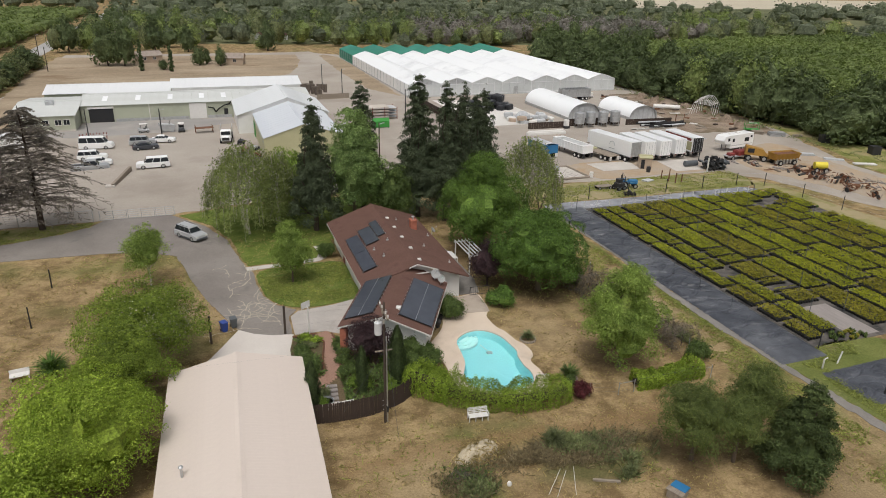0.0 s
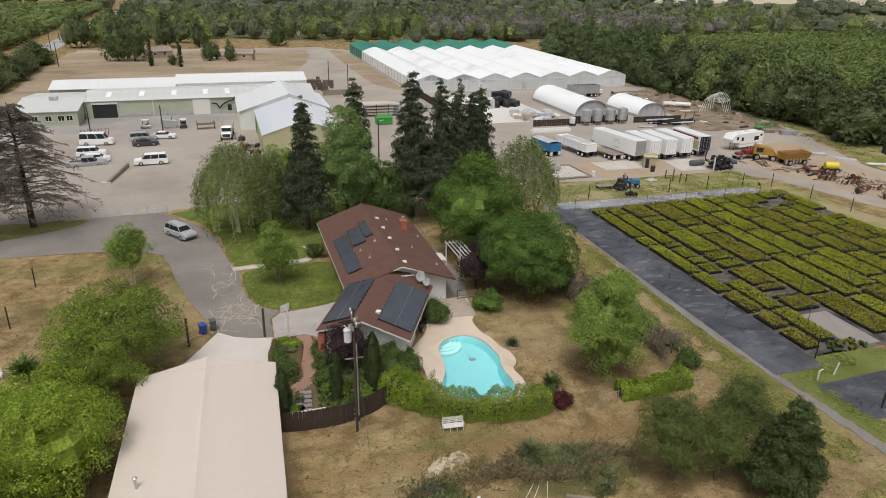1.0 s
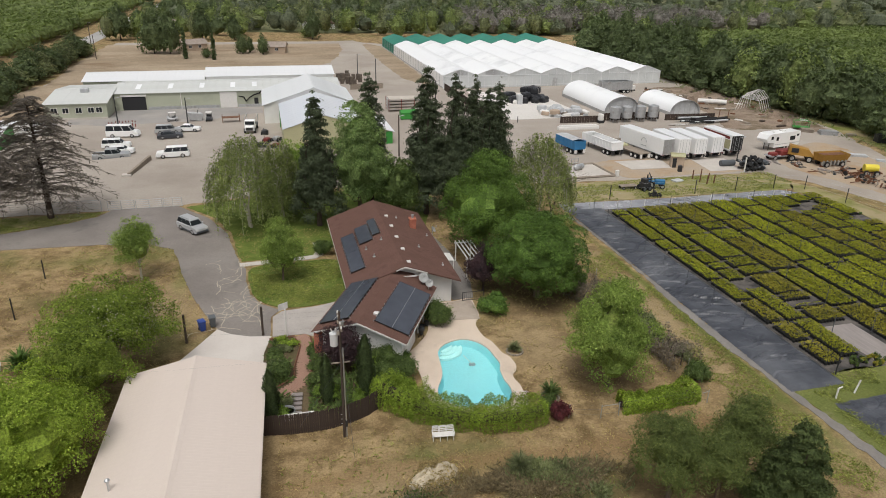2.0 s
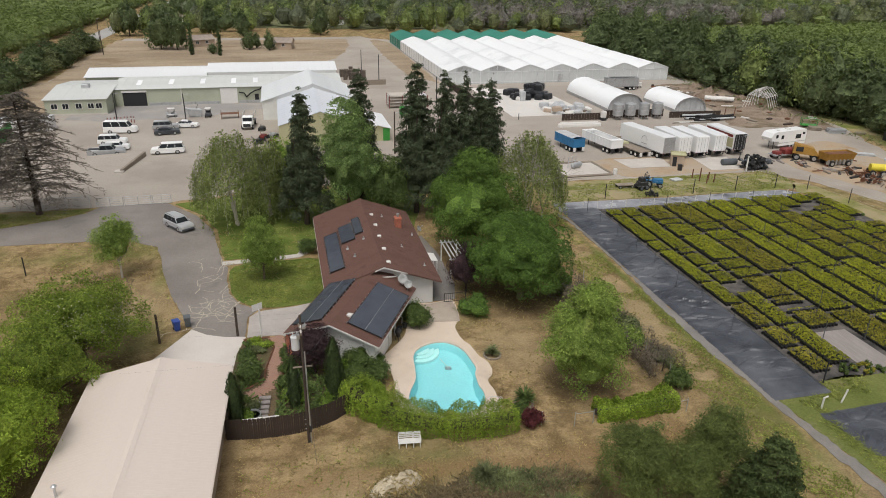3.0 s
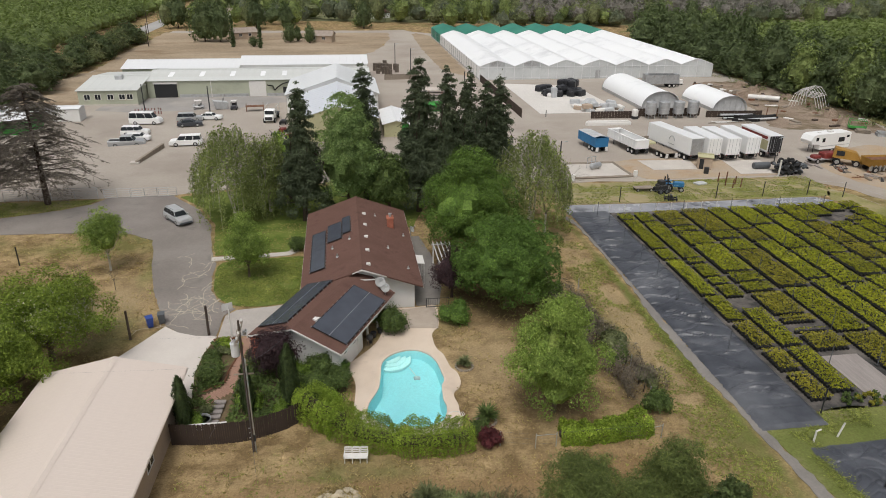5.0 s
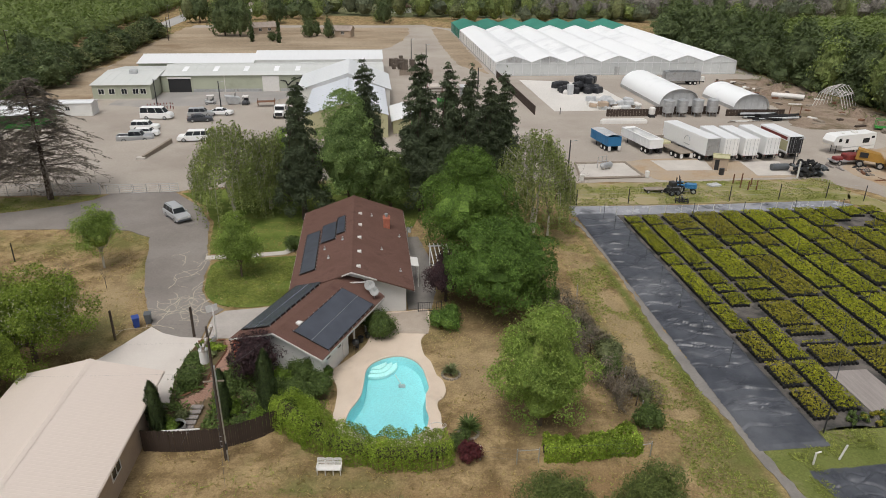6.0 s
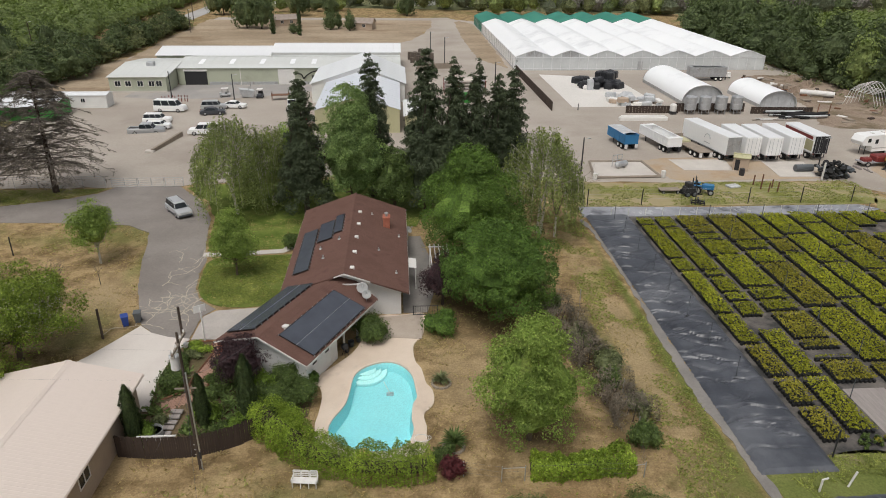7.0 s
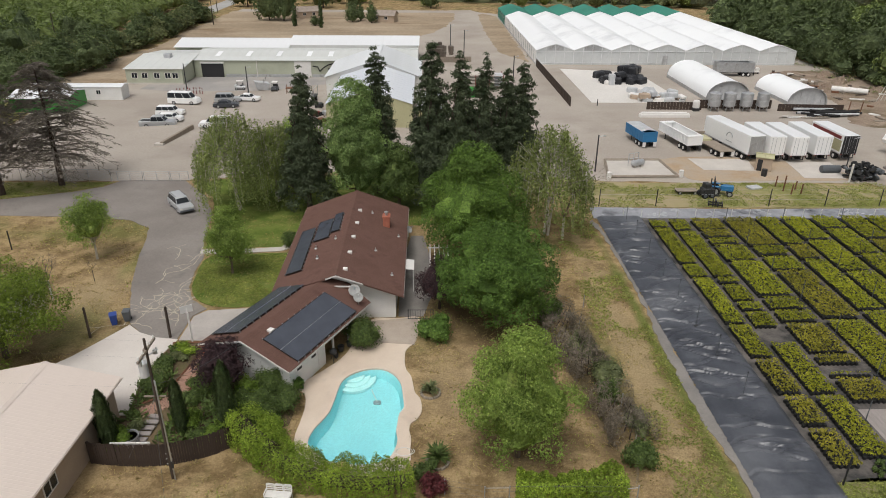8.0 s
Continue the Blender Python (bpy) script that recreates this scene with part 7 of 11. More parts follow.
for i in range(len(fence_pts) - 1):
    a, b = Vector(fence_pts[i]), Vector(fence_pts[i + 1])
    d = b - a
    ang = math.degrees(math.atan2(d.y, d.x))
    k = max(1, round(d.length / 0.15))
    for j in range(k):
        p = a.lerp(b, (j + 0.5) / k)
        o = part("board", board_mesh, M_WOODDARK, board_fence)
        o.matrix_basis = pose(p.x, p.y, 0.02 + rbk.uniform(-0.03, 0.03), rbk.uniform(-1.5, 1.5), rbk.uniform(-0.8, 0.8), ang)
    for z in (0.35, 1.4):
        part("rail", Shape().rod((a.x, a.y + 0.06, z), (b.x, b.y + 0.06, z), 0.05, None, 4), M_WOODDARK, board_fence)
    part("post", Shape().box(a.x - 0.06, a.y + 0.05, 0, a.x + 0.06, a.y + 0.17, 1.7), M_WOODDARK, board_fence)

# utility pole with transformer, cross arms and lines
M_PALESTEEL = plain("pale_grey_enamel", (0.6, 0.61, 0.62), 0.45)
pole = thing("utility_pole", "weathered wooden utility pole with a grey transformer", "utility pole", 10.72, 42.85)
part("pole", Shape().rod((0, 0, -0.3), (0, 0, 10.4), 0.11, 0.075, 12), M_POLE, pole)
arm = part("cross_arm", Shape().box(-0.06, -1.3, 9.55, 0.06, 1.3, 9.69, 0.01).box(-0.16, -0.1, 9.5, -0.04, 0.1, 9.72), M_TIMBER, pole)
for y in (-1.15, -0.5, 0.5, 1.15):
    part("insulator", Shape().lathe((0, y, 9.69), [(0.03, 0), (0.07, 0.06), (0.04, 0.1), (0.07, 0.14), (0.02, 0.22)], 10), M_TRIM, arm)
part("low_arm", Shape().box(-0.7, -0.04, 6.35, 0.6, 0.04, 6.43), M_TIMBER, pole)
tr_ = part("transformer", Shape().lathe((-0.42, 0.12, 7.75), [(0.25, 0), (0.28, 0.04), (0.28, 0.9), (0.3, 0.92), (0.3, 0.98), (0.2, 1.05), (0.03, 1.08)], 18), M_PALESTEEL, pole, "pale grey transformer can", smooth=False)
part("bushing", Shape().rod((-0.5, 0.12, 8.75), (-0.6, 0.12, 9.1), 0.05, 0.03).rod((-0.34, 0.12, 8.75), (-0.28, 0.12, 9.1), 0.05, 0.03), M_TRIM, tr_)
part("fuse_bracket", Shape().rod((-0.5, -0.5, 9.1), (0.4, 0.6, 9.3), 0.035).rod((-0.3, -0.6, 8.9), (-0.3, -0.6, 9.4), 0.04).rod((0.3, 0.6, 9.0), (0.3, 0.6, 9.45), 0.04).box(-0.25, -0.75, 9.0, -0.1, -0.6, 9.35).box(0.1, 0.5, 9.0, 0.28, 0.66, 9.3), M_ALU, pole)
part("conduit", Shape().rod((0.16, -0.1, 0), (0.14, -0.08, 7.6), 0.05), M_ALU, pole)
part("meter_band", Shape().box(0.1, -0.2, 1.0, 0.24, -0.06, 1.5), M_DARKMETAL, pole)
cable = Shape()


def sagging(s, a, b, sag, r, n=14):
    """A cable that hangs between two points."""
    a, b = Vector(a), Vector(b)
    s.pipe([a.lerp(b, i / n) - Vector((0, 0, sag * 4 * (i / n) * (1 - i / n))) for i in range(n + 1)], r, 4)


for y, z in ((-1.15, 9.9), (0.5, 9.9), (1.15, 9.9)):
    cable = Shape()
    sagging(cable, (0, y, z), (-90, 14 + y, 10.2), 1.2, 0.0022)
    part("wire", cable, M_BINGREY, pole, "thin sagging overhead wire")
cable = Shape()
sagging(cable, (0, 0, 7.2), (2.4, 10.2, 4.0), 0.5, 0.01)
part("service_cable", cable, M_BINGREY, pole)
cable = Shape()
sagging(cable, (0, 0, 7.0), (-75, 10, 7.6), 1.3, 0.0022)
part("wire", cable, M_BINGREY, pole, "thin sagging overhead wire")
part("guy_wire", Shape().rod((0, 0, 8.2), (0.4, -2.6, 0), 0.009, None, 4).rod((0, 0, 6.4), (-3.4, 1.2, 0.1), 0.009, None, 4), M_BINGREY, pole)
part("step_bolt", Shape().rod((-0.2, 0, 1.2), (0.2, 0, 1.2), 0.02).rod((-0.2, 0, 1.6), (0.2, 0, 1.6), 0.02).rod((-0.2, 0, 2.0), (0.2, 0, 2.0), 0.02), M_ALU, pole)

for x, y, h, r in ((-1.7, 59.3, 2.9, 0.11), (5.05, 59.2, 3.0, 0.12), (-17.7, 76.8, 2.2, 0.07), (-18.0, 67.4, 2.3, 0.07)):
    solo("wooden_post", Shape().rod((0, 0, -0.2), (0.03, 0, h), r, r * 0.9, 10), M_POLE if r > 0.1 else M_DARKMETAL, "dark upright wooden post" if r > 0.1 else "thin dark field post", "post", "posts", m=pose(x, y, 0))


def wheelie_bin(x, y, rz, mat, label):
    ob = thing("wheelie_bin", label, "bin", x, y, 0.05, rz, "wheelie bins beside the drive")
    s = Shape().add([(-0.22, -0.25, 0.08), (0.22, -0.25, 0.08), (0.22, 0.25, 0.08), (-0.22, 0.25, 0.08), (-0.29, -0.34, 1.0), (0.29, -0.34, 1.0), (0.29, 0.34, 1.0), (-0.29, 0.34, 1.0)], [(3, 2, 1, 0), (4, 5, 6, 7), (0, 1, 5, 4), (1, 2, 6, 5), (2, 3, 7, 6), (3, 0, 4, 7)])
    part("body", s, mat, ob)
    part("lid", Shape().box(-0.32, -0.38, 1.0, 0.32, 0.4, 1.08, 0.03), mat, ob)
    for xx in (-0.26, 0.2):
        part("wheel", Shape().rod((xx, 0.3, 0.13), (xx + 0.06, 0.3, 0.13), 0.13, None, 12), M_RUBBER, ob)
    part("handle", Shape().rod((-0.25, 0.42, 0.98), (0.25, 0.42, 0.98), 0.025), M_RUBBER, ob)


wheelie_bin(-0.45, 61.3, 25, M_BINBLUE, "blue plastic wheelie bin with closed lid")
wheelie_bin(0.45, 61.9, 10, M_BINGREY, "dark grey plastic wheelie bin")
hoop = thing("basketball_hoop", "white basketball hoop on a pole", "basketball hoop", 7.2, 58.3, 0.07, 30)
part("pole", Shape().rod((0, 0, 0), (0, 0, 2.9), 0.07), M_TRIM, hoop)
bb = part("backboard", Shape().box(-0.5, 0.3, 2.75, 0.5, 0.34, 3.4, 0.01), M_TRIM, hoop)
part("rim", Shape().rod((-0.22, 0.4, 2.95), (0.22, 0.4, 2.95), 0.02).rod((-0.22, 0.82, 2.95), (0.22, 0.82, 2.95), 0.02).rod((-0.22, 0.4, 2.95), (-0.22, 0.82, 2.95), 0.02).rod((0.22, 0.4, 2.95), (0.22, 0.82, 2.95), 0.02), M_RED, bb)
part("bracket", Shape().rod((0, 0, 2.7), (0, 0.3, 3.2), 0.04), M_TRIM, hoop)


def garden_bench(x, y, rz):
    ob = thing("garden_bench", "white painted slatted garden bench on dry grass", "bench", x, y, 0, rz)
    for i in range(5):
        part("seat_slat", Shape().box(-0.8, -0.27 + 0.115 * i, 0.42, 0.8, -0.17 + 0.115 * i, 0.45), M_TRIM, ob)
    for k in range(3):
        s = Shape()
        x0 = -0.8 + k * 0.54
        s.box(x0, 0.26, 0.42, x0 + 0.05, 0.3, 0.98).box(x0 + 0.47, 0.26, 0.42, x0 + 0.52, 0.3, 0.98)
        for z in (0.55, 0.7, 0.85, 0.96):
            s.box(x0 + 0.05, 0.265, z, x0 + 0.47, 0.295, z + 0.07)
        part("back_panel", s, M_TRIM, ob)
    for xx in (-0.78, -0.26, 0.26, 0.73):
        for yy in (-0.26, 0.24):
            part("leg", Shape().box(xx, yy, 0, xx + 0.05, yy + 0.05, 0.42), M_TRIM, ob)
    for xx in (-0.82, 0.77):
        part("armrest", Shape().box(xx, -0.3, 0.62, xx + 0.06, 0.28, 0.66).box(xx, -0.28, 0.44, xx + 0.05, -0.23, 0.62), M_TRIM, ob)


garden_bench(17.7, 40.95, -6)
lb = thing("low_white_seat", "white low garden seat on dry grass", "bench", -17.1, 57.9, 0, 10)
part("seat", Shape().box(-0.75, -0.35, 0.38, 0.75, 0.35, 0.45, 0.02), M_TRIM, lb)
part("back", Shape().box(-0.75, 0.32, 0.45, 0.75, 0.38, 0.8, 0.02), M_TRIM, lb)
for xx in (-0.7, 0.62):
    part("leg", Shape().box(xx, -0.3, 0, xx + 0.08, 0.3, 0.38), M_TRIM, lb)

# pergola behind the patio
perg = thing("pergola", "small white slatted pergola", "pergola", 28.0, 69.6)
for x, y in ((-0.9, -2.4), (0.9, -2.4), (-0.9, 2.4), (0.9, 2.4)):
    part("post", Shape().box(x - 0.06, y - 0.06, 0, x + 0.06, y + 0.06, 2.3), M_TRIM, perg)
for i in range(5):
    part("slat", Shape().box(-0.95 + 0.45 * i, -2.7, 2.35, -0.87 + 0.45 * i, 2.7, 2.5), M_TRIM, perg)
for y in (-2.4, 2.4):
    part("beam", Shape().box(-1.1, y - 0.05, 2.26, 1.1, y + 0.05, 2.36), M_TRIM, perg)
sheet("side_walk", [(24.2, 62.4), (26.4, 62.4), (27.2, 66), (27.2, 74), (26.4, 80), (25.0, 80), (24.2, 72)], 0.05, M_TRACK, "grey concrete side patio", "patio", 1.0, 0.05)
gate = thing("garden_gate", "low grey metal garden gate", "gate", 26.2, 61.8)
part("frame", Shape().rod((-1.1, 0, 0), (-1.1, 0, 1.1), 0.04).rod((1.1, 0, 0), (1.1, 0, 1.1), 0.04).rod((-1.1, 0, 1.05), (1.1, 0, 1.05), 0.03).rod((-1.1, 0, 0.15), (1.1, 0, 0.15), 0.03), M_DARKMETAL, gate)
for k in range(9):
    part("bar", Shape().rod((-0.9 + 0.22 * k, 0, 0.15), (-0.9 + 0.22 * k, 0, 1.05), 0.015, None, 5), M_DARKMETAL, gate)
for x, y, r, h in ((19.7, 56.9, 0.28, 0.5), (20.3, 57.6, 0.24, 0.45), (19.4, 56.0, 0.2, 0.35)):
    ob = thing("flower_pot", "dark round flower pot on the patio", "pot", x, y, 0.09, group="pots on the patio")
    part("pot", Shape().lathe((0, 0, 0), [(r * 0.7, 0), (r, h), (r * 0.9, h), (r * 0.8, h * 0.85)], 14), M_DARKMETAL, ob)
    part("soil", Shape().lathe((0, 0, h * 0.8), [(r * 0.8, 0), (r * 0.8, 0.02)], 12), M_MULCH, ob)
grill = thing("barbecue", "dark barbecue standing by the wall", "barbecue", 19.3, 55.4, 0.09, 30)
part("bowl", Shape().lathe((0, 0, 0.7), [(0.1, 0), (0.28, 0.1), (0.3, 0.25), (0.26, 0.4), (0.05, 0.5)], 14), M_DARKMETAL, grill)
for a in range(3):
    part("leg", Shape().rod((0.1 * math.cos(a * 2.1), 0.1 * math.sin(a * 2.1), 0.75), (0.3 * math.cos(a * 2.1), 0.3 * math.sin(a * 2.1), 0), 0.02), M_DARKMETAL, grill)
solo("pool_rock", Shape().lathe((0, 0, 0), [(0.5, 0), (0.55, 0.25), (0.38, 0.5), (0.1, 0.6)], 7), surface("ochre_stone", (0.45, 0.36, 0.12), (0.52, 0.43, 0.2), 2.0, 10.0, 0.9), "ochre rounded stone at the pool's edge", "rock", m=pose(21.3, 43.3, 0.09))
hose = Shape()
for i in range(40):
    a, b = i * 0.33, (i + 1) * 0.33
    hose.rod((25.2 + 0.4 * math.cos(a) * (1 + 0.02 * i), 44.9 + 0.4 * math.sin(a), 0.11 + 0.001 * i), (25.2 + 0.4 * math.cos(b) * (1 + 0.02 * i), 44.9 + 0.4 * math.sin(b), 0.11 + 0.001 * i), 0.02, None, 5)
solo("garden_hose", hose, M_TRIM, "pale coiled garden hose on the deck", "hose")
tubx = thing("stock_tub", "galvanised round stock tub planter", "planter", 6.7, 46.2, 0.02)
part("tub", Shape().lathe((0, 0, 0), [(0.62, 0), (0.66, 0.6), (0.62, 0.6), (0.58, 0.45)], 20), M_GALV, tubx)
part("soil", Shape().lathe((0, 0, 0.42), [(0.58, 0), (0.58, 0.03)], 16), M_MULCH, tubx)
solo("timber_rail", Shape().box(-1.3, -0.06, 0, 1.3, 0.06, 0.1, 0.02), M_TRIM, "pale timber rail across the garden path", "rail", m=pose(7.4, 44.9, 1.05))
solo("rail_support", Shape().box(-1.2, -0.05, 0, -1.1, 0.05, 1.05).box(1.1, -0.05, 0, 1.2, 0.05, 1.05), M_TIMBER, "short timber supports under a rail", "post", m=pose(7.4, 44.9, 0.0))


# heaps on the rough ground in front
def heap(name, label, x, y, rx, ry, h, mat, seed, category="heap", n=26, rough=0.5):
    r = random.Random(seed)
    s = Shape()
    vs, fs = [], []
    for i in range(n + 1):
        for j in range(n + 1):
            u, v = 2 * i / n - 1, 2 * j / n - 1
            d = math.hypot(u, v)
            z = max(0.0, 1 - d * d)
            z = h * z ** 0.7 * (1 + rough * noise.noise((u * 2.3 + seed, v * 2.3, seed)) + 0.6 * rough * noise.noise((u * 6, v * 6 + seed, 1.0)))
            vs.append((rx * u, ry * v, z - 0.03))
            if i < n and j < n:
                k = i * (n + 1) + j
                fs.append((k, k + n + 1, k + n + 2, k + 1))
    s.add(vs, fs)
    return solo(name, s, mat, label, category, m=pose(x, y, 0, 0, 0, r.uniform(0, 90)))


heap("straw_heap", "pale heap of sand-coloured straw and soil", 16.1, 37.2, 1.9, 1.0, 0.75, surface("pale_straw", (0.46, 0.39, 0.27), (0.54, 0.47, 0.35), 1.5, 8.0, 0.95, 0, 0.6, 0.05), 3)
brush = thing("brush_heap", "dark heap of cut brush and twigs", "heap", 14.3, 34.6)
rs_ = np.random.default_rng(8)
sp = rs_.normal(size=(1500, 3)) * np.array([0.75, 0.5, 0.1]) + np.array([0, 0, 0.35])
sp[:, 2] = np.abs(sp[:, 2] - 0.16 * (sp[:, 0] ** 2 + sp[:, 1] ** 2)) + 0.12
solo("loose_straw", quad_mesh("loose_straw", leaf_quads(sp, rs_.normal(size=sp.shape) * 0.7 + np.array([0, 0, 1]), 0.55, 0.12, rs_), L_GRASSDRY), L_GRASSDRY, "loose pale straw over the heap", "straw", kind="stuff", m=pose(16.1, 37.2, 0, 0, 0, 30))
s = Shape()
for k in range(240):
    a, rr = rbk.uniform(0, 6.28), rbk.uniform(0, 1.0) ** 0.6 * 1.4
    p = Vector((rr * math.cos(a), rr * math.sin(a) * 0.9, rbk.uniform(0.02, 0.7 * (1.2 - rr / 1.4))))
    d = Vector((rbk.uniform(-1, 1), rbk.uniform(-1, 1), rbk.uniform(-0.3, 0.5))).normalized() * rbk.uniform(0.3, 0.8)
    s.rod(p - d * 0.5, p + d * 0.5, 0.02, 0.01, 4)
part("twig_tangle", s, M_DEADTWIG, brush)
rr_ = np.random.default_rng(12)
bp = rr_.normal(size=(900, 3)) * np.array([0.9, 0.7, 0.22]) + np.array([0, 0, 0.3])
bp[:, 2] = np.abs(bp[:, 2])
part("leaf_litter", quad_mesh("leaf_litter", leaf_quads(bp, rr_.normal(size=bp.shape) + np.array([0, 0, 1]), 0.17, 0.6, rr_), L_SHRUB), L_SHRUB, brush)
solo("white_stone", Shape().lathe((0, 0, 0), [(0.14, 0), (0.18, 0.14), (0.12, 0.3), (0.02, 0.36)], 10), M_TRIM, "small white stone on rough grass", "stone", m=pose(17.0, 33.4, 0))
solo("timber_beam", Shape().box(-0.95, -0.09, 0, 0.95, 0.09, 0.16, 0.02), M_TIMBER, "old grey timber beam on the ground", "beam", m=pose(23.6, 31.7, 0, 0, 0, -24))
for k, (x, y, rz) in enumerate(((20.1, 32.7, 46), (20.5, 32.4, 50), (21.5, 32.4, 65))):
    solo("white_pole", Shape().rod((-1.4, 0, 0.05), (1.4, 0, 0.12), 0.018), M_TRIM, "thin white pole lying on the ground", "pole", "poles on the rough ground", m=pose(x, y, 0, 0, 0, rz))
crate = thing("wood_crate", "wooden crate with a blue cover", "crate", 27.4, 29.0, 0, 25)
part("box", Shape().box(-0.6, -0.5, 0, 0.6, 0.5, 0.6, 0.02), M_TIMBER, crate)
part("cover", Shape().box(-0.1, -0.55, 0.6, 0.65, 0.55, 0.68, 0.03), M_BLUE, crate)
part("board", Shape().box(-0.62, -0.6, 0.6, -0.12, 0.6, 0.64), M_TIMBER, crate)

# wire fence of the back garden
wf = thing("wire_fence", "low wire fence on thin steel posts", "fence")
fp = [(27.8, 41.2), (30.2, 40.6), (31.7, 40.6), (39.5, 40.5), (40.6, 45.0), (40.9, 49.5), (40.4, 54.5), (39.8, 59.5), (41.2, 64.0)]
for i, (x, y) in enumerate(fp):
    part("post", Shape().rod((x, y, 0), (x, y, 1.25), 0.035, None, 6), M_GALV, wf)
    if i:
        for z in (0.35, 0.8, 1.2):
            part("wire", Shape().rod((fp[i - 1][0], fp[i - 1][1], z), (x, y, z), 0.006, None, 3), M_BINGREY, wf)
for a, b in (((30.2, 40.6), (31.7, 40.6)), ((38.8, 40.4), (39.5, 40.5))):
    part("top_rail", Shape().rod((*a, 1.1), (*b, 1.1), 0.022, None, 6), M_GALV, wf, "pale pipe rail")
# chain-link fence and gate between the drive and the yard
cf = thing("yard_fence", "grey chain-link fence along the yard", "fence")
wires = Shape()
xs = [-64 + 3.0 * i for i in range(17)]
for i, x in enumerate(xs):
    part("post", Shape().rod((x, 98.4, 0), (x, 98.4, 1.7), 0.04, None, 6), M_GALV, cf)
for z in (0.2, 0.5, 0.8, 1.1, 1.4, 1.68):
    wires.rod((xs[0], 98.4, z), (xs[-1], 98.4, z), 0.012 if z < 1.6 else 0.03, None, 4)
for i in range(190):
    wires.rod((xs[0] + 0.25 * i, 98.4, 0.1), (xs[0] + 0.25 * i + 0.9, 98.4, 1.65), 0.006, None, 3)
part("mesh_wire", wires, M_GALV, cf)
for x0, x1 in ((-15.2, -11.8), (-11.6, -8.2), (-8.0, -5.6)):
    gt_ = thing("farm_gate", "closed grey tubular farm gate", "gate", x0, 98.5, 0, group="gates into the yard")
    w = x1 - x0
    for z in (0.15, 0.45, 0.75, 1.05, 1.35):
        part("bar", Shape().rod((0, 0, z), (w, 0, z), 0.025, None, 6), M_GALV, gt_)
    for xx in (0, w / 2, w):
        part("upright", Shape().rod((xx, 0, 0.05), (xx, 0, 1.4), 0.035, None, 6), M_GALV, gt_)

# ---- nursery beds: blocks of potted shrubs in columns ----
COLS = [
    (52.85, 54.95, (83.6, 81.3, 72.0, 69.0, 60.2, 55.0, 50.2, 46.6, 42.6)),
    (55.25, 57.55, (83.8, 80.4, 69.0, 67.6, 64.2, 62.4, 59.6, 57.4, 50.2, 43.4)),
    (57.95, 61.5, (84.0, 80.6, 78.4, 76.6, 72.6, 65.0, 62.6, 60.4, 55.6, 54.0, 52.4, 49.2)),
    (61.95, 65.55, (84.2, 76.2, 73.8, 70.4, 61.0, 52.0, 43.2)),
    (65.95, 68.55, (84.4, 76.6, 72.9, 62.4, 50.6, 43.2)),
    (68.9, 72.1, (84.4, 77.8, 70.2, 61.0, 52.0, 43.0)),
    (72.5, 75.6, (84.5, 80.8, 74.2, 68.2, 62.6, 54.0, 43.4)),
    (76.0, 79.0, (84.6, 78.0, 71.0, 66.4, 60.6, 51.0, 44.0)),
    (79.4, 82.2, (84.8, 80.0, 76.0, 70.6, 66.0, 59.0, 50.0, 44.0)),
    (82.6, 85.2, (84.8, 81.4, 77.6, 73.2, 68.6, 63.4, 55.0, 46.0)),
    (85.5, 88.1, (84.8, 82.2, 79.4, 75.2, 71.0, 66.0, 60.0, 52.0)),
]
GAPS = {(1, 6), (2, 9), (8, 1), (9, 1), (10, 3)}
rb = np.random.default_rng(77)
BLK = "blocks of potted nursery shrubs"
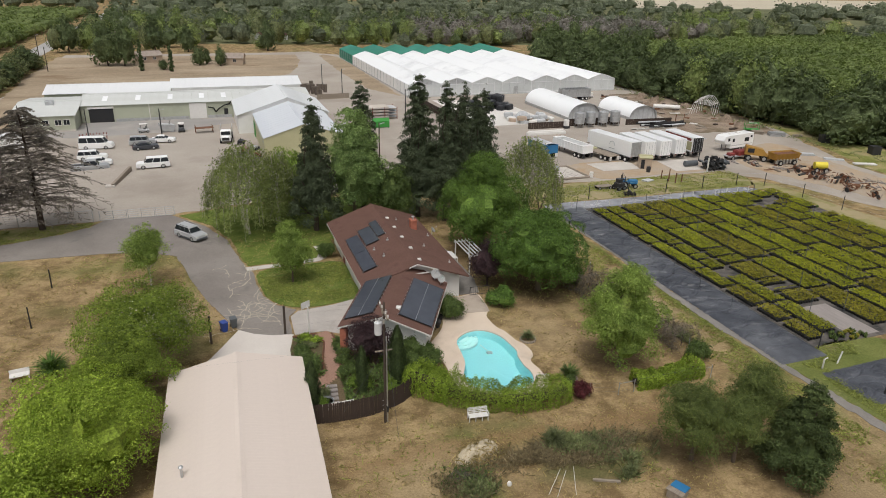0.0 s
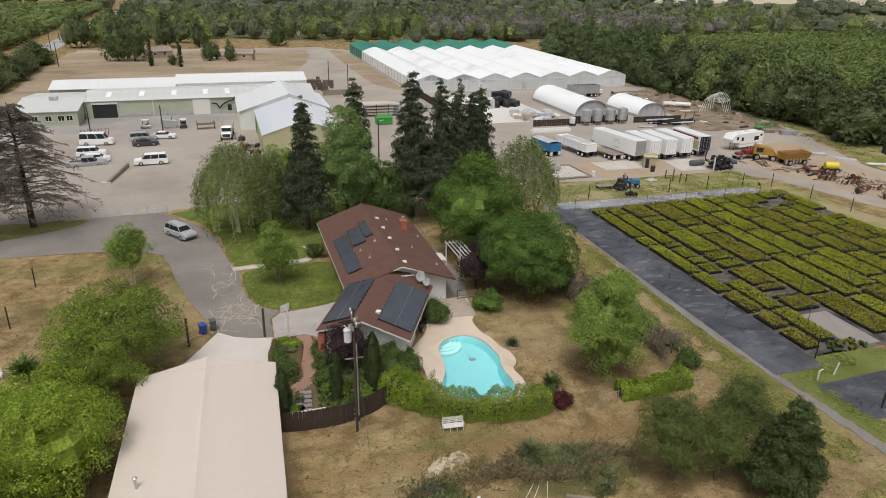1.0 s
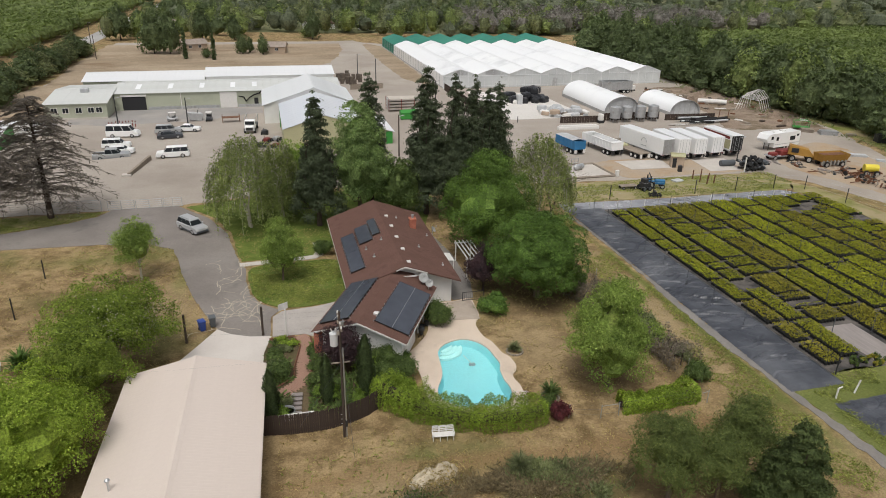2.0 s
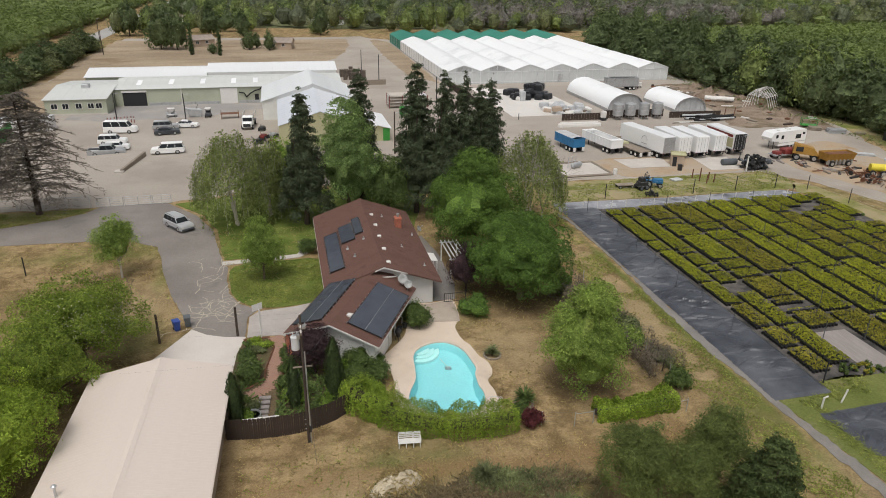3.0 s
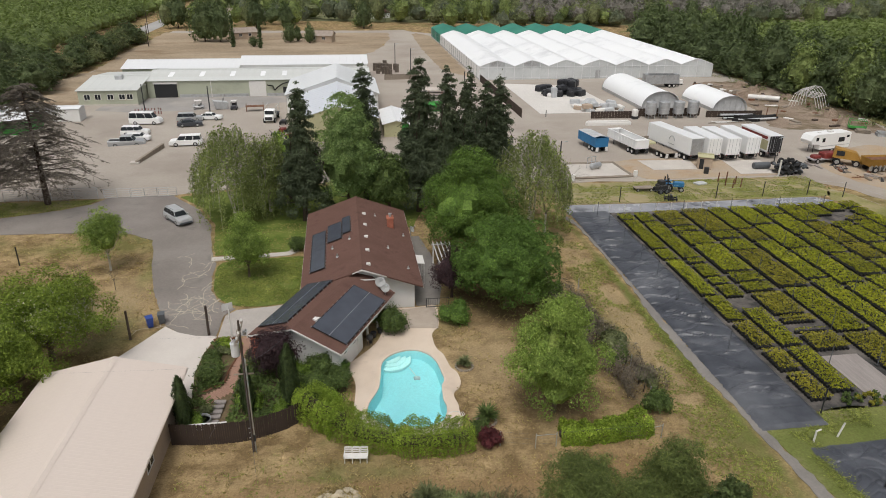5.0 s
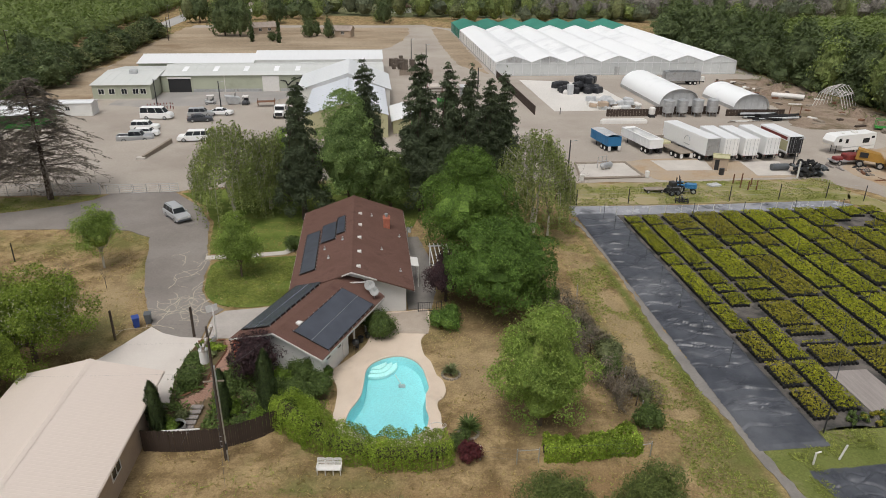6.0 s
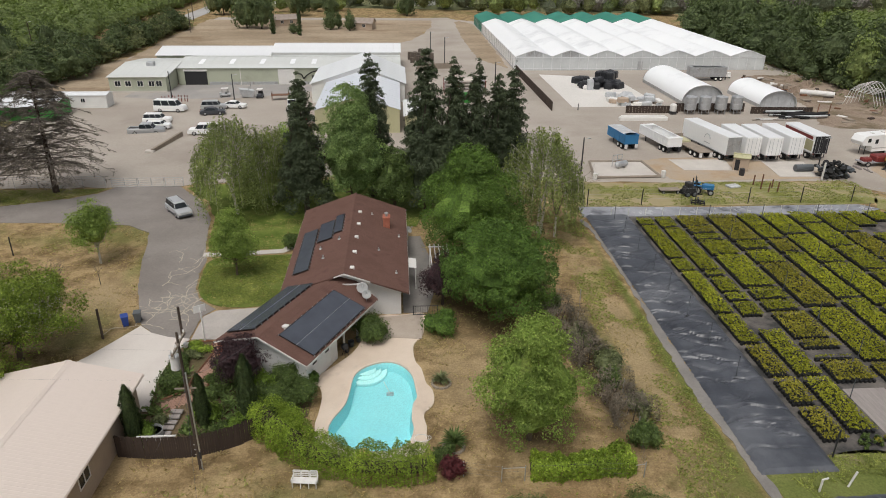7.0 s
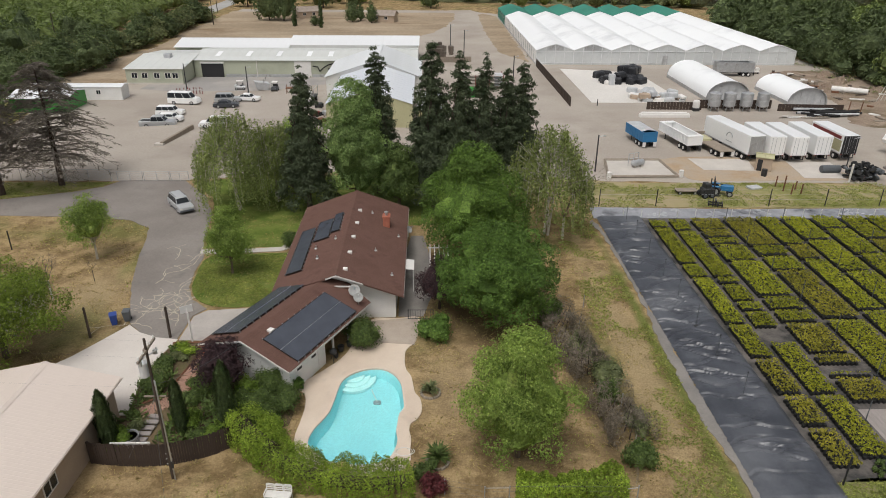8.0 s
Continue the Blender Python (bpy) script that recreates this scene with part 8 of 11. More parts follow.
for ci, (xa, xb, cuts) in enumerate(COLS):
    for ri, (yb, ya) in enumerate(zip(cuts, cuts[1:])):
        if (ci, ri) in GAPS:
            if ri % 2 == 0:
                continue
            yb = ya + (yb - ya) * 0.45
        yb, ya = yb - 0.26, ya + 0.26
        w, l = xb - xa - 0.24, yb - ya
        ob = thing("shrub_block", "block of low yellow-green nursery shrubs in black pots", "plants", xa + 0.1, ya, 0.04, group=BLK)
        leaf = L_BED if rb.random() < 0.55 else (L_BEDB if rb.random() < 0.5 else L_BEDC)
        if (ci, ri) in ((0, 5), (0, 6), (0, 7), (2, 7), (1, 6)):
            leaf = L_BEDB
        if (ci, ri) in ((4, 2), (5, 2), (4, 3), (6, 4), (5, 3)):
            leaf = L_BEDC
        ht = rb.uniform(0.5, 0.68)
        pots = Shape()
        nxp, nyp = max(2, int(w / 0.36)), max(2, int(l / 0.36))
        edge = [(i, j) for i in range(nxp) for j in range(nyp) if i in (0, nxp - 1) or j in (0, nyp - 1)]
        for i, j in edge:
            px, py = (i + 0.5) * w / nxp, (j + 0.5) * l / nyp
            pots.rod((px, py, 0), (px, py, 0.24), 0.12, 0.15, 5)
        pots.box(0.2, 0.2, 0, w - 0.2, l - 0.2, 0.2)
        part("pot_tray", pots, M_POT, ob, "close-set black plastic pots")
        n = int(w * l * 105)
        pos = np.column_stack([rb.uniform(0, w, n), rb.uniform(0, l, n), np.zeros(n)])
        bx, by = pos[:, 0] / (w / nxp) % 1 - 0.5, pos[:, 1] / (l / nyp) % 1 - 0.5
        dome = 1 - 0.9 * (bx * bx + by * by)
        hh = np.array([noise.noise(((x + xa) * 0.9, (y + ya) * 0.9, 1.0)) for x, y in pos[:, :2]])
        pos[:, 2] = ht * (0.62 + 0.38 * dome) * (1 + 0.14 * hh) * rb.uniform(0.84, 1.06, n)
        pos[:, 0] = np.clip(pos[:, 0], 0.06, w - 0.06)
        thin = hh < -0.75
        pos, bx, by = pos[~thin], bx[~thin], by[~thin]
        nrm = np.column_stack([bx * 1.6, by * 1.6, np.ones(len(pos))]) + 0.45 * rb.normal(size=(len(pos), 3))
        part("foliage", quad_mesh("foliage", leaf_quads(pos, nrm, 0.19, 0.6, rb), leaf), leaf, ob)

# loose plants at the bed's ragged south and east edges
for k in range(46):
    if k < 22:
        x, y = rb.uniform(55.2, 60.5), rb.uniform(41.9, 43.4) - 0.0
    else:
        x, y = rb.uniform(82.6, 88.3), rb.uniform(55, 84)
    ob = bush("potted_shrub", "small dark potted nursery shrub", x, y, 0.3, 0.3, 0.55, 60, 0.16, L_SHRUB if k % 3 else L_BEDB, 300 + k, 3, "plant", 0.04, "loose potted shrubs at the bed edge")
    part("pot", Shape().lathe((0, 0, 0), [(0.13, 0), (0.17, 0.24), (0.15, 0.24), (0.14, 0.2)], 8), M_POT, ob)
# irrigation risers: thin steel pipes along the fabric and in the beds
riser = Shape().rod((0, 0, 0), (0, 0, 2.0), 0.035, None, 6)
riser_mesh = riser.mesh("pipe", M_BINGREY)
head_mesh = Shape().rod((0, 0, 2.0), (0, 0, 2.12), 0.06, 0.03, 6).mesh("sprinkler_head", M_DARKMETAL)
foot_mesh = Shape().box(-0.2, -0.15, 0, 0.2, 0.15, 0.07, 0.02).mesh("base_block", M_DARKMETAL)
RIS = [(50.4, y) for y in (83.6, 79.5, 74.6, 69.6, 65.3, 60.5, 55.8, 50.7)] + [(x, y) for x in (62.0, 68.8, 75.8, 82.4) for y in (47, 53, 59, 65, 71, 77, 83)] + [(57.8, 47.5)]
for x, y in RIS:
    ob = thing("sprinkler_riser", "thin grey irrigation riser pipe", "sprinkler", x, y, 0.05, group="irrigation risers in the nursery")
    part("pipe", riser_mesh, M_GALV, ob)
    part("sprinkler_head", head_mesh, M_DARKMETAL, ob)
    part("base_block", foot_mesh, M_DARKMETAL, ob)
# dark steel posts of the nursery fence, with wires
post_mesh = Shape().rod((0, 0, 0), (0, 0, 2.3), 0.06, None, 6).mesh("post", M_DARKMETAL)
FEN = [(x, 88.9) for x in (48.4, 55.6, 62.8, 70.0, 77.2, 84.2)] + [(88.8, 87.4), (90.2, 80.5), (91.0, 73.6), (92.2, 66.6), (94.0, 59.6), (96.4, 52.8), (52.9, 41.6)]
fence = thing("nursery_fence", "thin wire fence on dark steel posts", "fence")
wires = Shape()
for i, (x, y) in enumerate(FEN):
    o = part("post", post_mesh, M_DARKMETAL, fence)
    o.location = (x, y, 0)
    if 0 < i < len(FEN) - 1:
        a = FEN[i - 1]
        for z in (0.9, 1.6, 2.2):
            part("wire", Shape().rod((a[0], a[1], z), (x, y, z), 0.008, None, 3), M_GALV, fence)
for i in range(16):
    x = 50.5 + 2.2 * i
    ob = thing("marker_stake", "white plastic row stake", "stake", x, 85.3, 0.04, group="white row stakes at the fabric edge")
    part("pole", Shape().rod((0, 0, 0), (0.02, 0, 1.0), 0.04, None, 6), M_TRIM, ob)
for x, y, h, lean in ((50.2, 38.6, 1.0, 0), (52.3, 38.9, 1.2, 0.5)):
    ob = thing("standpipe", "white plastic bent water standpipe", "pipe", x, y, 0.03)
    part("pipe", Shape().rod((0, 0, 0), (lean * 0.6, 0, h), 0.07).rod((lean * 0.6, 0, h - 0.03), (lean * 0.6 + (0.35 if not lean else 0), 0, h + 0.08 * (not lean)), 0.06), M_TRIM, ob)
solo("fence_corner_post", Shape().rod((0, 0, 0), (0, 0, 1.9), 0.08), M_DARKMETAL, "dark wooden corner post of the fabric plot", "post", m=pose(52.0, 33.8, 0))


# ---- vehicles ----
def wheel_parts(ob, x, y, r, w, rim=None):
    """A tyre with its rim, axle along y."""
    t = part("wheel", Shape().rod((x, y - w / 2, r), (x, y + w / 2, r), r, None, 18), M_RUBBER, ob, "black tyre")
    sgn = 1 if y > 0 else -1
    part("rim", Shape().rod((x, y + sgn * (w / 2 - 0.02), r), (x, y + sgn * (w / 2 + 0.012), r), r * 0.62, None, 14), rim or M_ALU, t, "pale metal rim")


def car(label, x, y, rz, paint, L=4.6, W=1.85, H=1.7, hood=1.15, tail=0.15, belt=0.98, rake=0.55, rear_rake=0.2, kind="car", bed=0.0, clad=False, group="", z=0.03):
    """A road car facing +x: lower body from a side profile, tapered cabin, panes, lights, wheels."""
    ob = thing(kind, label, "car" if kind != "van" else "van", x, y, z, rz, group)
    h2 = L / 2
    r = 0.34 if H < 1.8 else 0.37
    wb = L * 0.295
    # lower body: profile with wheel arches, drawn across the width and pinched at sill and belt
    prof = [(-h2, 0.32), (-wb - r - 0.08, 0.24), (-wb - r * 0.8, r + 0.22), (-wb, r + 0.36), (-wb + r * 0.8, r + 0.22), (-wb + r + 0.08, 0.24), (wb - r - 0.08, 0.24), (wb - r * 0.8, r + 0.22), (wb, r + 0.36), (wb + r * 0.8, r + 0.22), (wb + r + 0.08, 0.26), (h2 - 0.03, 0.34), (h2, 0.6), (h2 - 0.06, 0.82), (h2 - 0.3, belt - 0.06), (h2 - hood, belt), (-h2 + tail, belt), (-h2 + 0.02, belt - 0.08)]
    n = len(prof)
    s = Shape()
    vs = []
    for yy, inset in ((-W / 2, 0.07), (-W / 2 + 0.07, 0.0), (W / 2 - 0.07, 0.0), (W / 2, 0.07)):
        for px, pz in prof:
            k = inset if pz > belt - 0.1 or px in (h2, -h2) else 0
            vs.append((px * (1 - 0.012 * (k > 0)), yy, pz - k * 0.6))
    fs = [(i, (i + 1) % n, n + (i + 1) % n, n + i) for i in range(n)] + [(n + i, n + (i + 1) % n, 2 * n + (i + 1) % n, 2 * n + i) for i in range(n)] + [(2 * n + i, 2 * n + (i + 1) % n, 3 * n + (i + 1) % n, 3 * n + i) for i in range(n)]
    fs += [tuple(range(n - 1, -1, -1)), tuple(3 * n + i for i in range(n))]
    s.add(vs, fs)
    body = part("body", s, paint, ob)
    # cabin
    c0, c1 = -h2 + tail + bed, h2 - hood
    t0, t1 = c0 + rear_rake, c1 - rake
    wi, wt = W / 2 - 0.09, W / 2 - 0.24
    cab = Shape().add([(c0, -wi, belt - 0.02), (c1, -wi, belt - 0.02), (c1, wi, belt - 0.02), (c0, wi, belt - 0.02), (t0, -wt, H - 0.06), (t1, -wt, H - 0.06), (t1, wt, H - 0.06), (t0, wt, H - 0.06), (t0 + 0.1, -wt + 0.1, H), (t1 - 0.1, -wt + 0.1, H), (t1 - 0.1, wt - 0.1, H), (t0 + 0.1, wt - 0.1, H)], [(0, 1, 5, 4), (1, 2, 6, 5), (2, 3, 7, 6), (3, 0, 4, 7), (4, 5, 9, 8), (5, 6, 10, 9), (6, 7, 11, 10), (7, 4, 8, 11), (8, 9, 10, 11)])
    part("cabin", cab, paint, ob)

    def pane(name, a, b, c, d, out, f=0.1):
        ps = [Vector(p) for p in (a, b, c, d)]
        m = sum(ps, Vector()) / 4
        ps = [p.lerp(m, f) + Vector(out) * 0.012 for p in ps]
        part(name, Shape().add(ps + [p - Vector(out) * 0.03 for p in ps], [(0, 1, 2, 3), (7, 6, 5, 4), (0, 4, 5, 1), (1, 5, 6, 2), (2, 6, 7, 3), (3, 7, 4, 0)]), M_DARKGLASS, ob)

    zb, zt = belt + 0.03, H - 0.09
    pane("windshield", (c1, -wi, zb), (c1, wi, zb), (t1, wt, zt), (t1, -wt, zt), (0.8, 0, 0.6))
    pane("rear_window", (c0, wi, zb), (c0, -wi, zb), (t0, -wt, zt), (t0, wt, zt), (-0.9, 0, 0.3), 0.14)
    k = 2 if L < 4.3 or bed else 3
    for sg in (-1, 1):
        for i in range(k):
            f0, f1 = i / k + 0.004, (i + 1) / k - 0.004
            pane("side_window", (c0 + (c1 - c0) * f0, sg * wi, zb), (c0 + (c1 - c0) * f1, sg * wi, zb), (t0 + (t1 - t0) * f1, sg * wt, zt), (t0 + (t1 - t0) * f0, sg * wt, zt), (0, sg, 0.2), 0.035)
        for xx in (-wb, wb):
            wheel_parts(ob, xx, sg * (W / 2 - 0.12), r, 0.23)
        part("headlight", Shape().box(h2 - 0.12, sg * (W / 2 - 0.42), 0.62, h2 + 0.012, sg * (W / 2 - 0.1), 0.78, 0.02), M_TRIM, ob, "clear headlight")
        part("tail_light", Shape().box(-h2 - 0.012, sg * (W / 2 - 0.3), 0.68, -h2 + 0.1, sg * (W / 2 - 0.08), 0.92, 0.02), M_RED, ob, "red tail light")
        part("mirror", Shape().box(c1 - 0.35, sg * (W / 2 - 0.02), belt + 0.02, c1 - 0.2, sg * (W / 2 + 0.16), belt + 0.16, 0.02), paint, ob)
    part("front_bumper", Shape().box(h2 - 0.1, -W / 2 + 0.1, 0.32, h2 + 0.04, W / 2 - 0.1, 0.52, 0.03), M_BINGREY if clad else paint, ob)
    part("rear_bumper", Shape().box(-h2 - 0.04, -W / 2 + 0.1, 0.35, -h2 + 0.1, W / 2 - 0.1, 0.55, 0.03), M_BINGREY if clad else paint, ob)
    if clad:
        for sg in (-1, 1):
            part("sill", Shape().box(-wb + r + 0.06, sg * (W / 2 - 0.02), 0.24, wb - r - 0.06, sg * (W / 2 + 0.012), 0.46), M_BINGREY, ob, "grey lower cladding")
            part("roof_rail", Shape().rod((t0 + 0.2, sg * (wt - 0.08), H + 0.03), (t1 - 0.2, sg * (wt - 0.08), H + 0.03), 0.02), M_DARKMETAL, ob)
    if bed:
        part("bed_floor", Shape().box(-h2 + 0.12, -W / 2 + 0.14, belt - 0.02, -h2 + bed + tail - 0.08, W / 2 - 0.14, belt + 0.008), M_DARKMETAL, ob, "dark pickup bed")
        for sg in (-1, 1):
            part("bed_side", Shape().box(-h2 + 0.03, sg * (W / 2 - 0.15), belt - 0.05, -h2 + bed + tail, sg * (W / 2 - 0.06), belt + 0.1, 0.02), paint, ob)
        part("tailgate", Shape().box(-h2 + 0.0, -W / 2 + 0.1, belt - 0.35, -h2 + 0.08, W / 2 - 0.1, belt + 0.1, 0.02), paint, ob)
    return ob


M_PALESILVER = plain("pale_silver_paint", (0.54, 0.55, 0.565), 0.3, 0.3, 0.5, 0.05)
suv = car("pale silver compact SUV with grey cladding on the drive", -3.4, 88.4, -54, M_PALESILVER, 4.5, 1.82, 1.72, 1.1, 0.12, 1.0, 0.6, 0.18, clad=True, z=0.06)
part("spare_wheel", Shape().rod((-2.26, 0, 0.95), (-2.46, 0, 0.95), 0.36, None, 18), M_RUBBER, suv, "black spare wheel cover")
PARK = "cars parked in the yard"
van = car("white passenger van with dark windows", -20.4, 143.4, -6, M_WHITEPAINT, 6.0, 2.06, 2.35, 1.0, 0.05, 1.25, 0.75, 0.1, kind="van", group=PARK)
car("white estate SUV parked in the yard", -20.2, 134.6, 0, M_WHITEPAINT, 4.9, 1.9, 1.75, 1.2, group=PARK)
car("small white hatchback parked in the yard", -18.6, 130.0, 2, M_WHITEPAINT, 4.2, 1.75, 1.5, 1.1, group=PARK)
car("silver pickup truck with open bed", -19.6, 126.6, 4, M_SILVER, 5.9, 2.0, 1.9, 1.45, 0.1, 1.08, 0.6, 0.1, kind="pickup_truck", bed=1.9, group=PARK)
car("silver SUV parked in the yard", -12.4, 145.0, 4, M_SILVER, 4.9, 1.9, 1.75, 1.2, group=PARK)
car("white sedan parked in the yard", -8.6, 146.0, -8, M_WHITEPAINT, 4.6, 1.8, 1.45, 1.3, 0.7, 0.9, 0.8, 0.6, group=PARK)
car("dark grey sedan parked in the yard", -11.6, 140.6, 8, M_CHARCOAL, 4.7, 1.82, 1.42, 1.3, 0.7, 0.88, 0.85, 0.7, group=PARK)
car("white long SUV with dark windows", -9.6, 126.2, 184, M_WHITEPAINT, 5.5, 2.0, 1.9, 1.3, 0.1, 1.08, 0.55, 0.15, group=PARK)
car("white sedan parked behind the bare tree", -41.4, 120.4, -15, M_WHITEPAINT, 4.6, 1.8, 1.45, 1.3, 0.7, 0.9, 0.8, 0.6, group=PARK)


def box_trailer(label, x, y, rz, L, W=2.5, H=4.0, paint=M_WHITEPAINT, doors=True, door_mat=None, mark=False, stripe=None):
    """A van trailer with its rear at the origin, standing along +y."""
    ob = thing("box_trailer", label, "trailer", x, y, 0.02, rz, "white box trailers in a row")
    z0 = 1.15
    part("box", Shape().box(-W / 2, 0.02, z0, W / 2, L, H, 0.05), paint, ob)
    part("roof", Shape().box(-W / 2 + 0.04, 0.06, H - 0.005, W / 2 - 0.04, L - 0.04, H + 0.02), M_WHITEROOF, ob)
    for sg in (-1, 1):
        d = part("door", Shape().box(0.02 * sg, -0.03, z0 + 0.05, sg * (W / 2 - 0.05), 0.03, H - 0.08, 0.01), door_mat or paint, ob, "rear door leaf")
        part("latch_bar", Shape().rod((sg * 0.35, -0.06, z0 + 0.1), (sg * 0.35, -0.06, H - 0.12), 0.025, None, 6).rod((sg * 0.9, -0.06, z0 + 0.1), (sg * 0.9, -0.06, H - 0.12), 0.025, None, 6), M_GALV, d)
        part("side_rail", Shape().box(sg * (W / 2 - 0.03), 0.0, z0 - 0.06, sg * (W / 2 + 0.02), L, z0 + 0.06), M_GALV, ob)
        for yy in ((1.4, 2.7) if L > 10 else (1.6,)):
            wheel_parts2(ob, sg * (W / 2 - 0.28), yy, 0.5, 0.5)
        part("landing_leg", Shape().box(sg * 0.75 - 0.06, L - 2.4, 0.1, sg * 0.75 + 0.06, L - 2.28, z0).box(sg * 0.75 - 0.15, L - 2.5, 0.0, sg * 0.75 + 0.15, L - 2.18, 0.1), M_DARKMETAL, ob)
        part("rear_light", Shape().box(sg * (W / 2 - 0.3), -0.05, z0 - 0.1, sg * (W / 2 - 0.08), 0.02, z0 + 0.02), M_RED, ob)
    part("chassis", Shape().box(-0.55, 0.1, 0.8, -0.45, L - 0.4, z0).box(0.45, 0.1, 0.8, 0.55, L - 0.4, z0).box(-W / 2 + 0.3, 0.0, 0.5, W / 2 - 0.3, 0.1, 0.62).box(-0.9, 0.0, 0.55, -0.8, 0.1, z0).box(0.8, 0.0, 0.55, 0.9, 0.1, z0), M_DARKMETAL, ob)
    if mark:
        s = Shape()
        for k in range(14):
            a, b = math.pi * k / 14, math.pi * (k + 1) / 14
            s.rod((-W / 2 - 0.012, L * 0.42 + 0.75 * math.cos(a), 2.5 + 0.7 * math.sin(a)), (-W / 2 - 0.012, L * 0.42 + 0.75 * math.cos(b), 2.5 + 0.7 * math.sin(b)), 0.07, None, 4)
        part("side_mark", s.box(-W / 2 - 0.012, L * 0.42 - 0.8, 1.75, -W / 2 + 0.01, L * 0.42 + 0.8, 1.9), M_ALU, ob, "faded grey arched mark")
    if stripe:
        part("side_band", Shape().box(-W / 2 - 0.012, 0.6, H - 0.75, -W / 2 + 0.01, L - 0.3, H - 0.25), stripe, ob, "red painted band")
        part("side_panel", Shape().box(-W / 2 - 0.012, 0.3, z0 + 0.3, -W / 2 + 0.01, 2.6, H - 0.9), M_OLIVE, ob, "green painted panel")
    return ob


def wheel_parts2(ob, x, y, r, w):
    """A twin tyre with its rim, axle along x."""
    t = part("wheel", Shape().rod((x - w / 2, y, r), (x + w / 2, y, r), r, None, 16), M_RUBBER, ob, "black twin tyre")
    sgn = 1 if x > 0 else -1
    part("rim", Shape().rod((x + sgn * (w / 2 - 0.02), y, r), (x + sgn * (w / 2 + 0.012), y, r), r * 0.55, None, 12), M_TRIM, t, "pale rim")


box_trailer("long white box trailer with a grey rear door", 76.0, 106.8, 10, 12.4, door_mat=M_GALV, mark=True)
for x, y in ((78.9, 106.4), (82.2, 106.2), (86.0, 106.6)):
    box_trailer("short white box trailer with closed doors", x, y, 2, 8.6)
box_trailer("short white box trailer with black open rear", 90.2, 107.0, 2, 8.6, door_mat=M_INSIDE, stripe=M_RED)


def open_trailer(label, x, y, rz, L, W, H, paint, floor=0.9, cover=None, hopper=True):
    """A trailer with its rear at the origin: a tub with walls, or a flat deck."""
    ob = thing("open_trailer", label, "trailer", x, y, 0.02, rz, "open trailers in the yard")
    if hopper:
        t = 0.08
        tub = Shape().box(-W / 2, 0, floor, -W / 2 + t, L, H).box(W / 2 - t, 0, floor, W / 2, L, H).box(-W / 2 + t, 0, floor, W / 2 - t, t, H).box(-W / 2 + t, L - t, floor, W / 2 - t, L, H).box(-W / 2 + t, t, floor, W / 2 - t, L - t, floor + 0.1)
        part("tub", tub, paint, ob)
        part("top_rim", Shape().box(-W / 2 - 0.04, -0.04, H, -W / 2 + 0.22, L + 0.04, H + 0.08).box(W / 2 - 0.22, -0.04, H, W / 2 + 0.04, L + 0.04, H + 0.08).box(-W / 2 + 0.22, -0.04, H, W / 2 - 0.22, 0.9 if not cover else 0.1, H + 0.08).box(-W / 2 + 0.22, L - 0.9, H, W / 2 - 0.22, L + 0.04, H + 0.08), paint, ob)
        for k in range(int(L / 0.9)):
            for sg in (-1, 1):
                part("rib", Shape().box(sg * (W / 2), 0.2 + k * 0.9, floor, sg * (W / 2 + 0.05), 0.3 + k * 0.9, H), paint, ob)
        if cover:
            part("tarpaulin", Shape().add([(-W / 2, 0.8, H + 0.09), (0, 0.8, H + 0.25), (W / 2, 0.8, H + 0.09), (-W / 2, L * 0.55, H + 0.09), (0, L * 0.55, H + 0.3), (W / 2, L * 0.55, H + 0.09), (-W / 2, L, H + 0.09), (0, L, H + 0.22), (W / 2, L, H + 0.09)], [(0, 1, 4, 3), (1, 2, 5, 4), (3, 4, 7, 6), (4, 5, 8, 7)]), cover, ob, "pale cover sheet")
    else:
        part("deck", Shape().box(-W / 2, 0, floor, W / 2, L, floor + 0.14, 0.02), M_TIMBER, ob, "timber deck")
        part("headboard", Shape().box(-W / 2, L - 0.08, floor + 0.14, W / 2, L, floor + 0.9), M_TIMBER, ob)
        part("load", Shape().box(-W / 2 + 0.3, L - 3.0, floor + 0.15, W / 2 - 0.4, L - 0.5, floor + 0.5, 0.1), M_OLIVE, ob, "folded olive sheet")
    part("chassis", Shape().box(-0.5, 0.1, floor - 0.25, -0.38, L, floor).box(0.38, 0.1, floor - 0.25, 0.5, L, floor), M_DARKMETAL, ob)
    for sg in (-1, 1):
        for yy in (1.2, 2.4):
            wheel_parts2(ob, sg * (W / 2 - 0.25), yy, 0.48, 0.45)
        part("mudflap", Shape().box(sg * (W / 2 - 0.55), -0.05, 0.25, sg * (W / 2 - 0.02), -0.02, floor), M_TRIM if not hopper or cover else M_DARKMETAL, ob)
        part("landing_leg", Shape().box(sg * 0.7 - 0.06, L - 1.6, 0, sg * 0.7 + 0.06, L - 1.48, floor), M_DARKMETAL, ob)
    return ob


open_trailer("white hopper trailer with brown load space", 68.6, 111.6, 10, 9.4, 2.5, 2.5, M_WHITEPAINT, 1.1)
open_trailer("low flatbed trailer with timber deck", 72.6, 108.6, 11, 8.6, 2.45, 0, M_DARKMETAL, 1.0, None, False)
open_trailer("blue hopper trailer with a pale cover", 62.2, 113.8, 9, 6.6, 2.4, 2.5, M_BLUE, 1.0, M_GREYTARP)
far_tr = open_trailer("long grey slatted trailer by the greenhouse", 104.6, 173.0, 88, 9.0, 2.5, 3.2, M_GALV, 1.0)


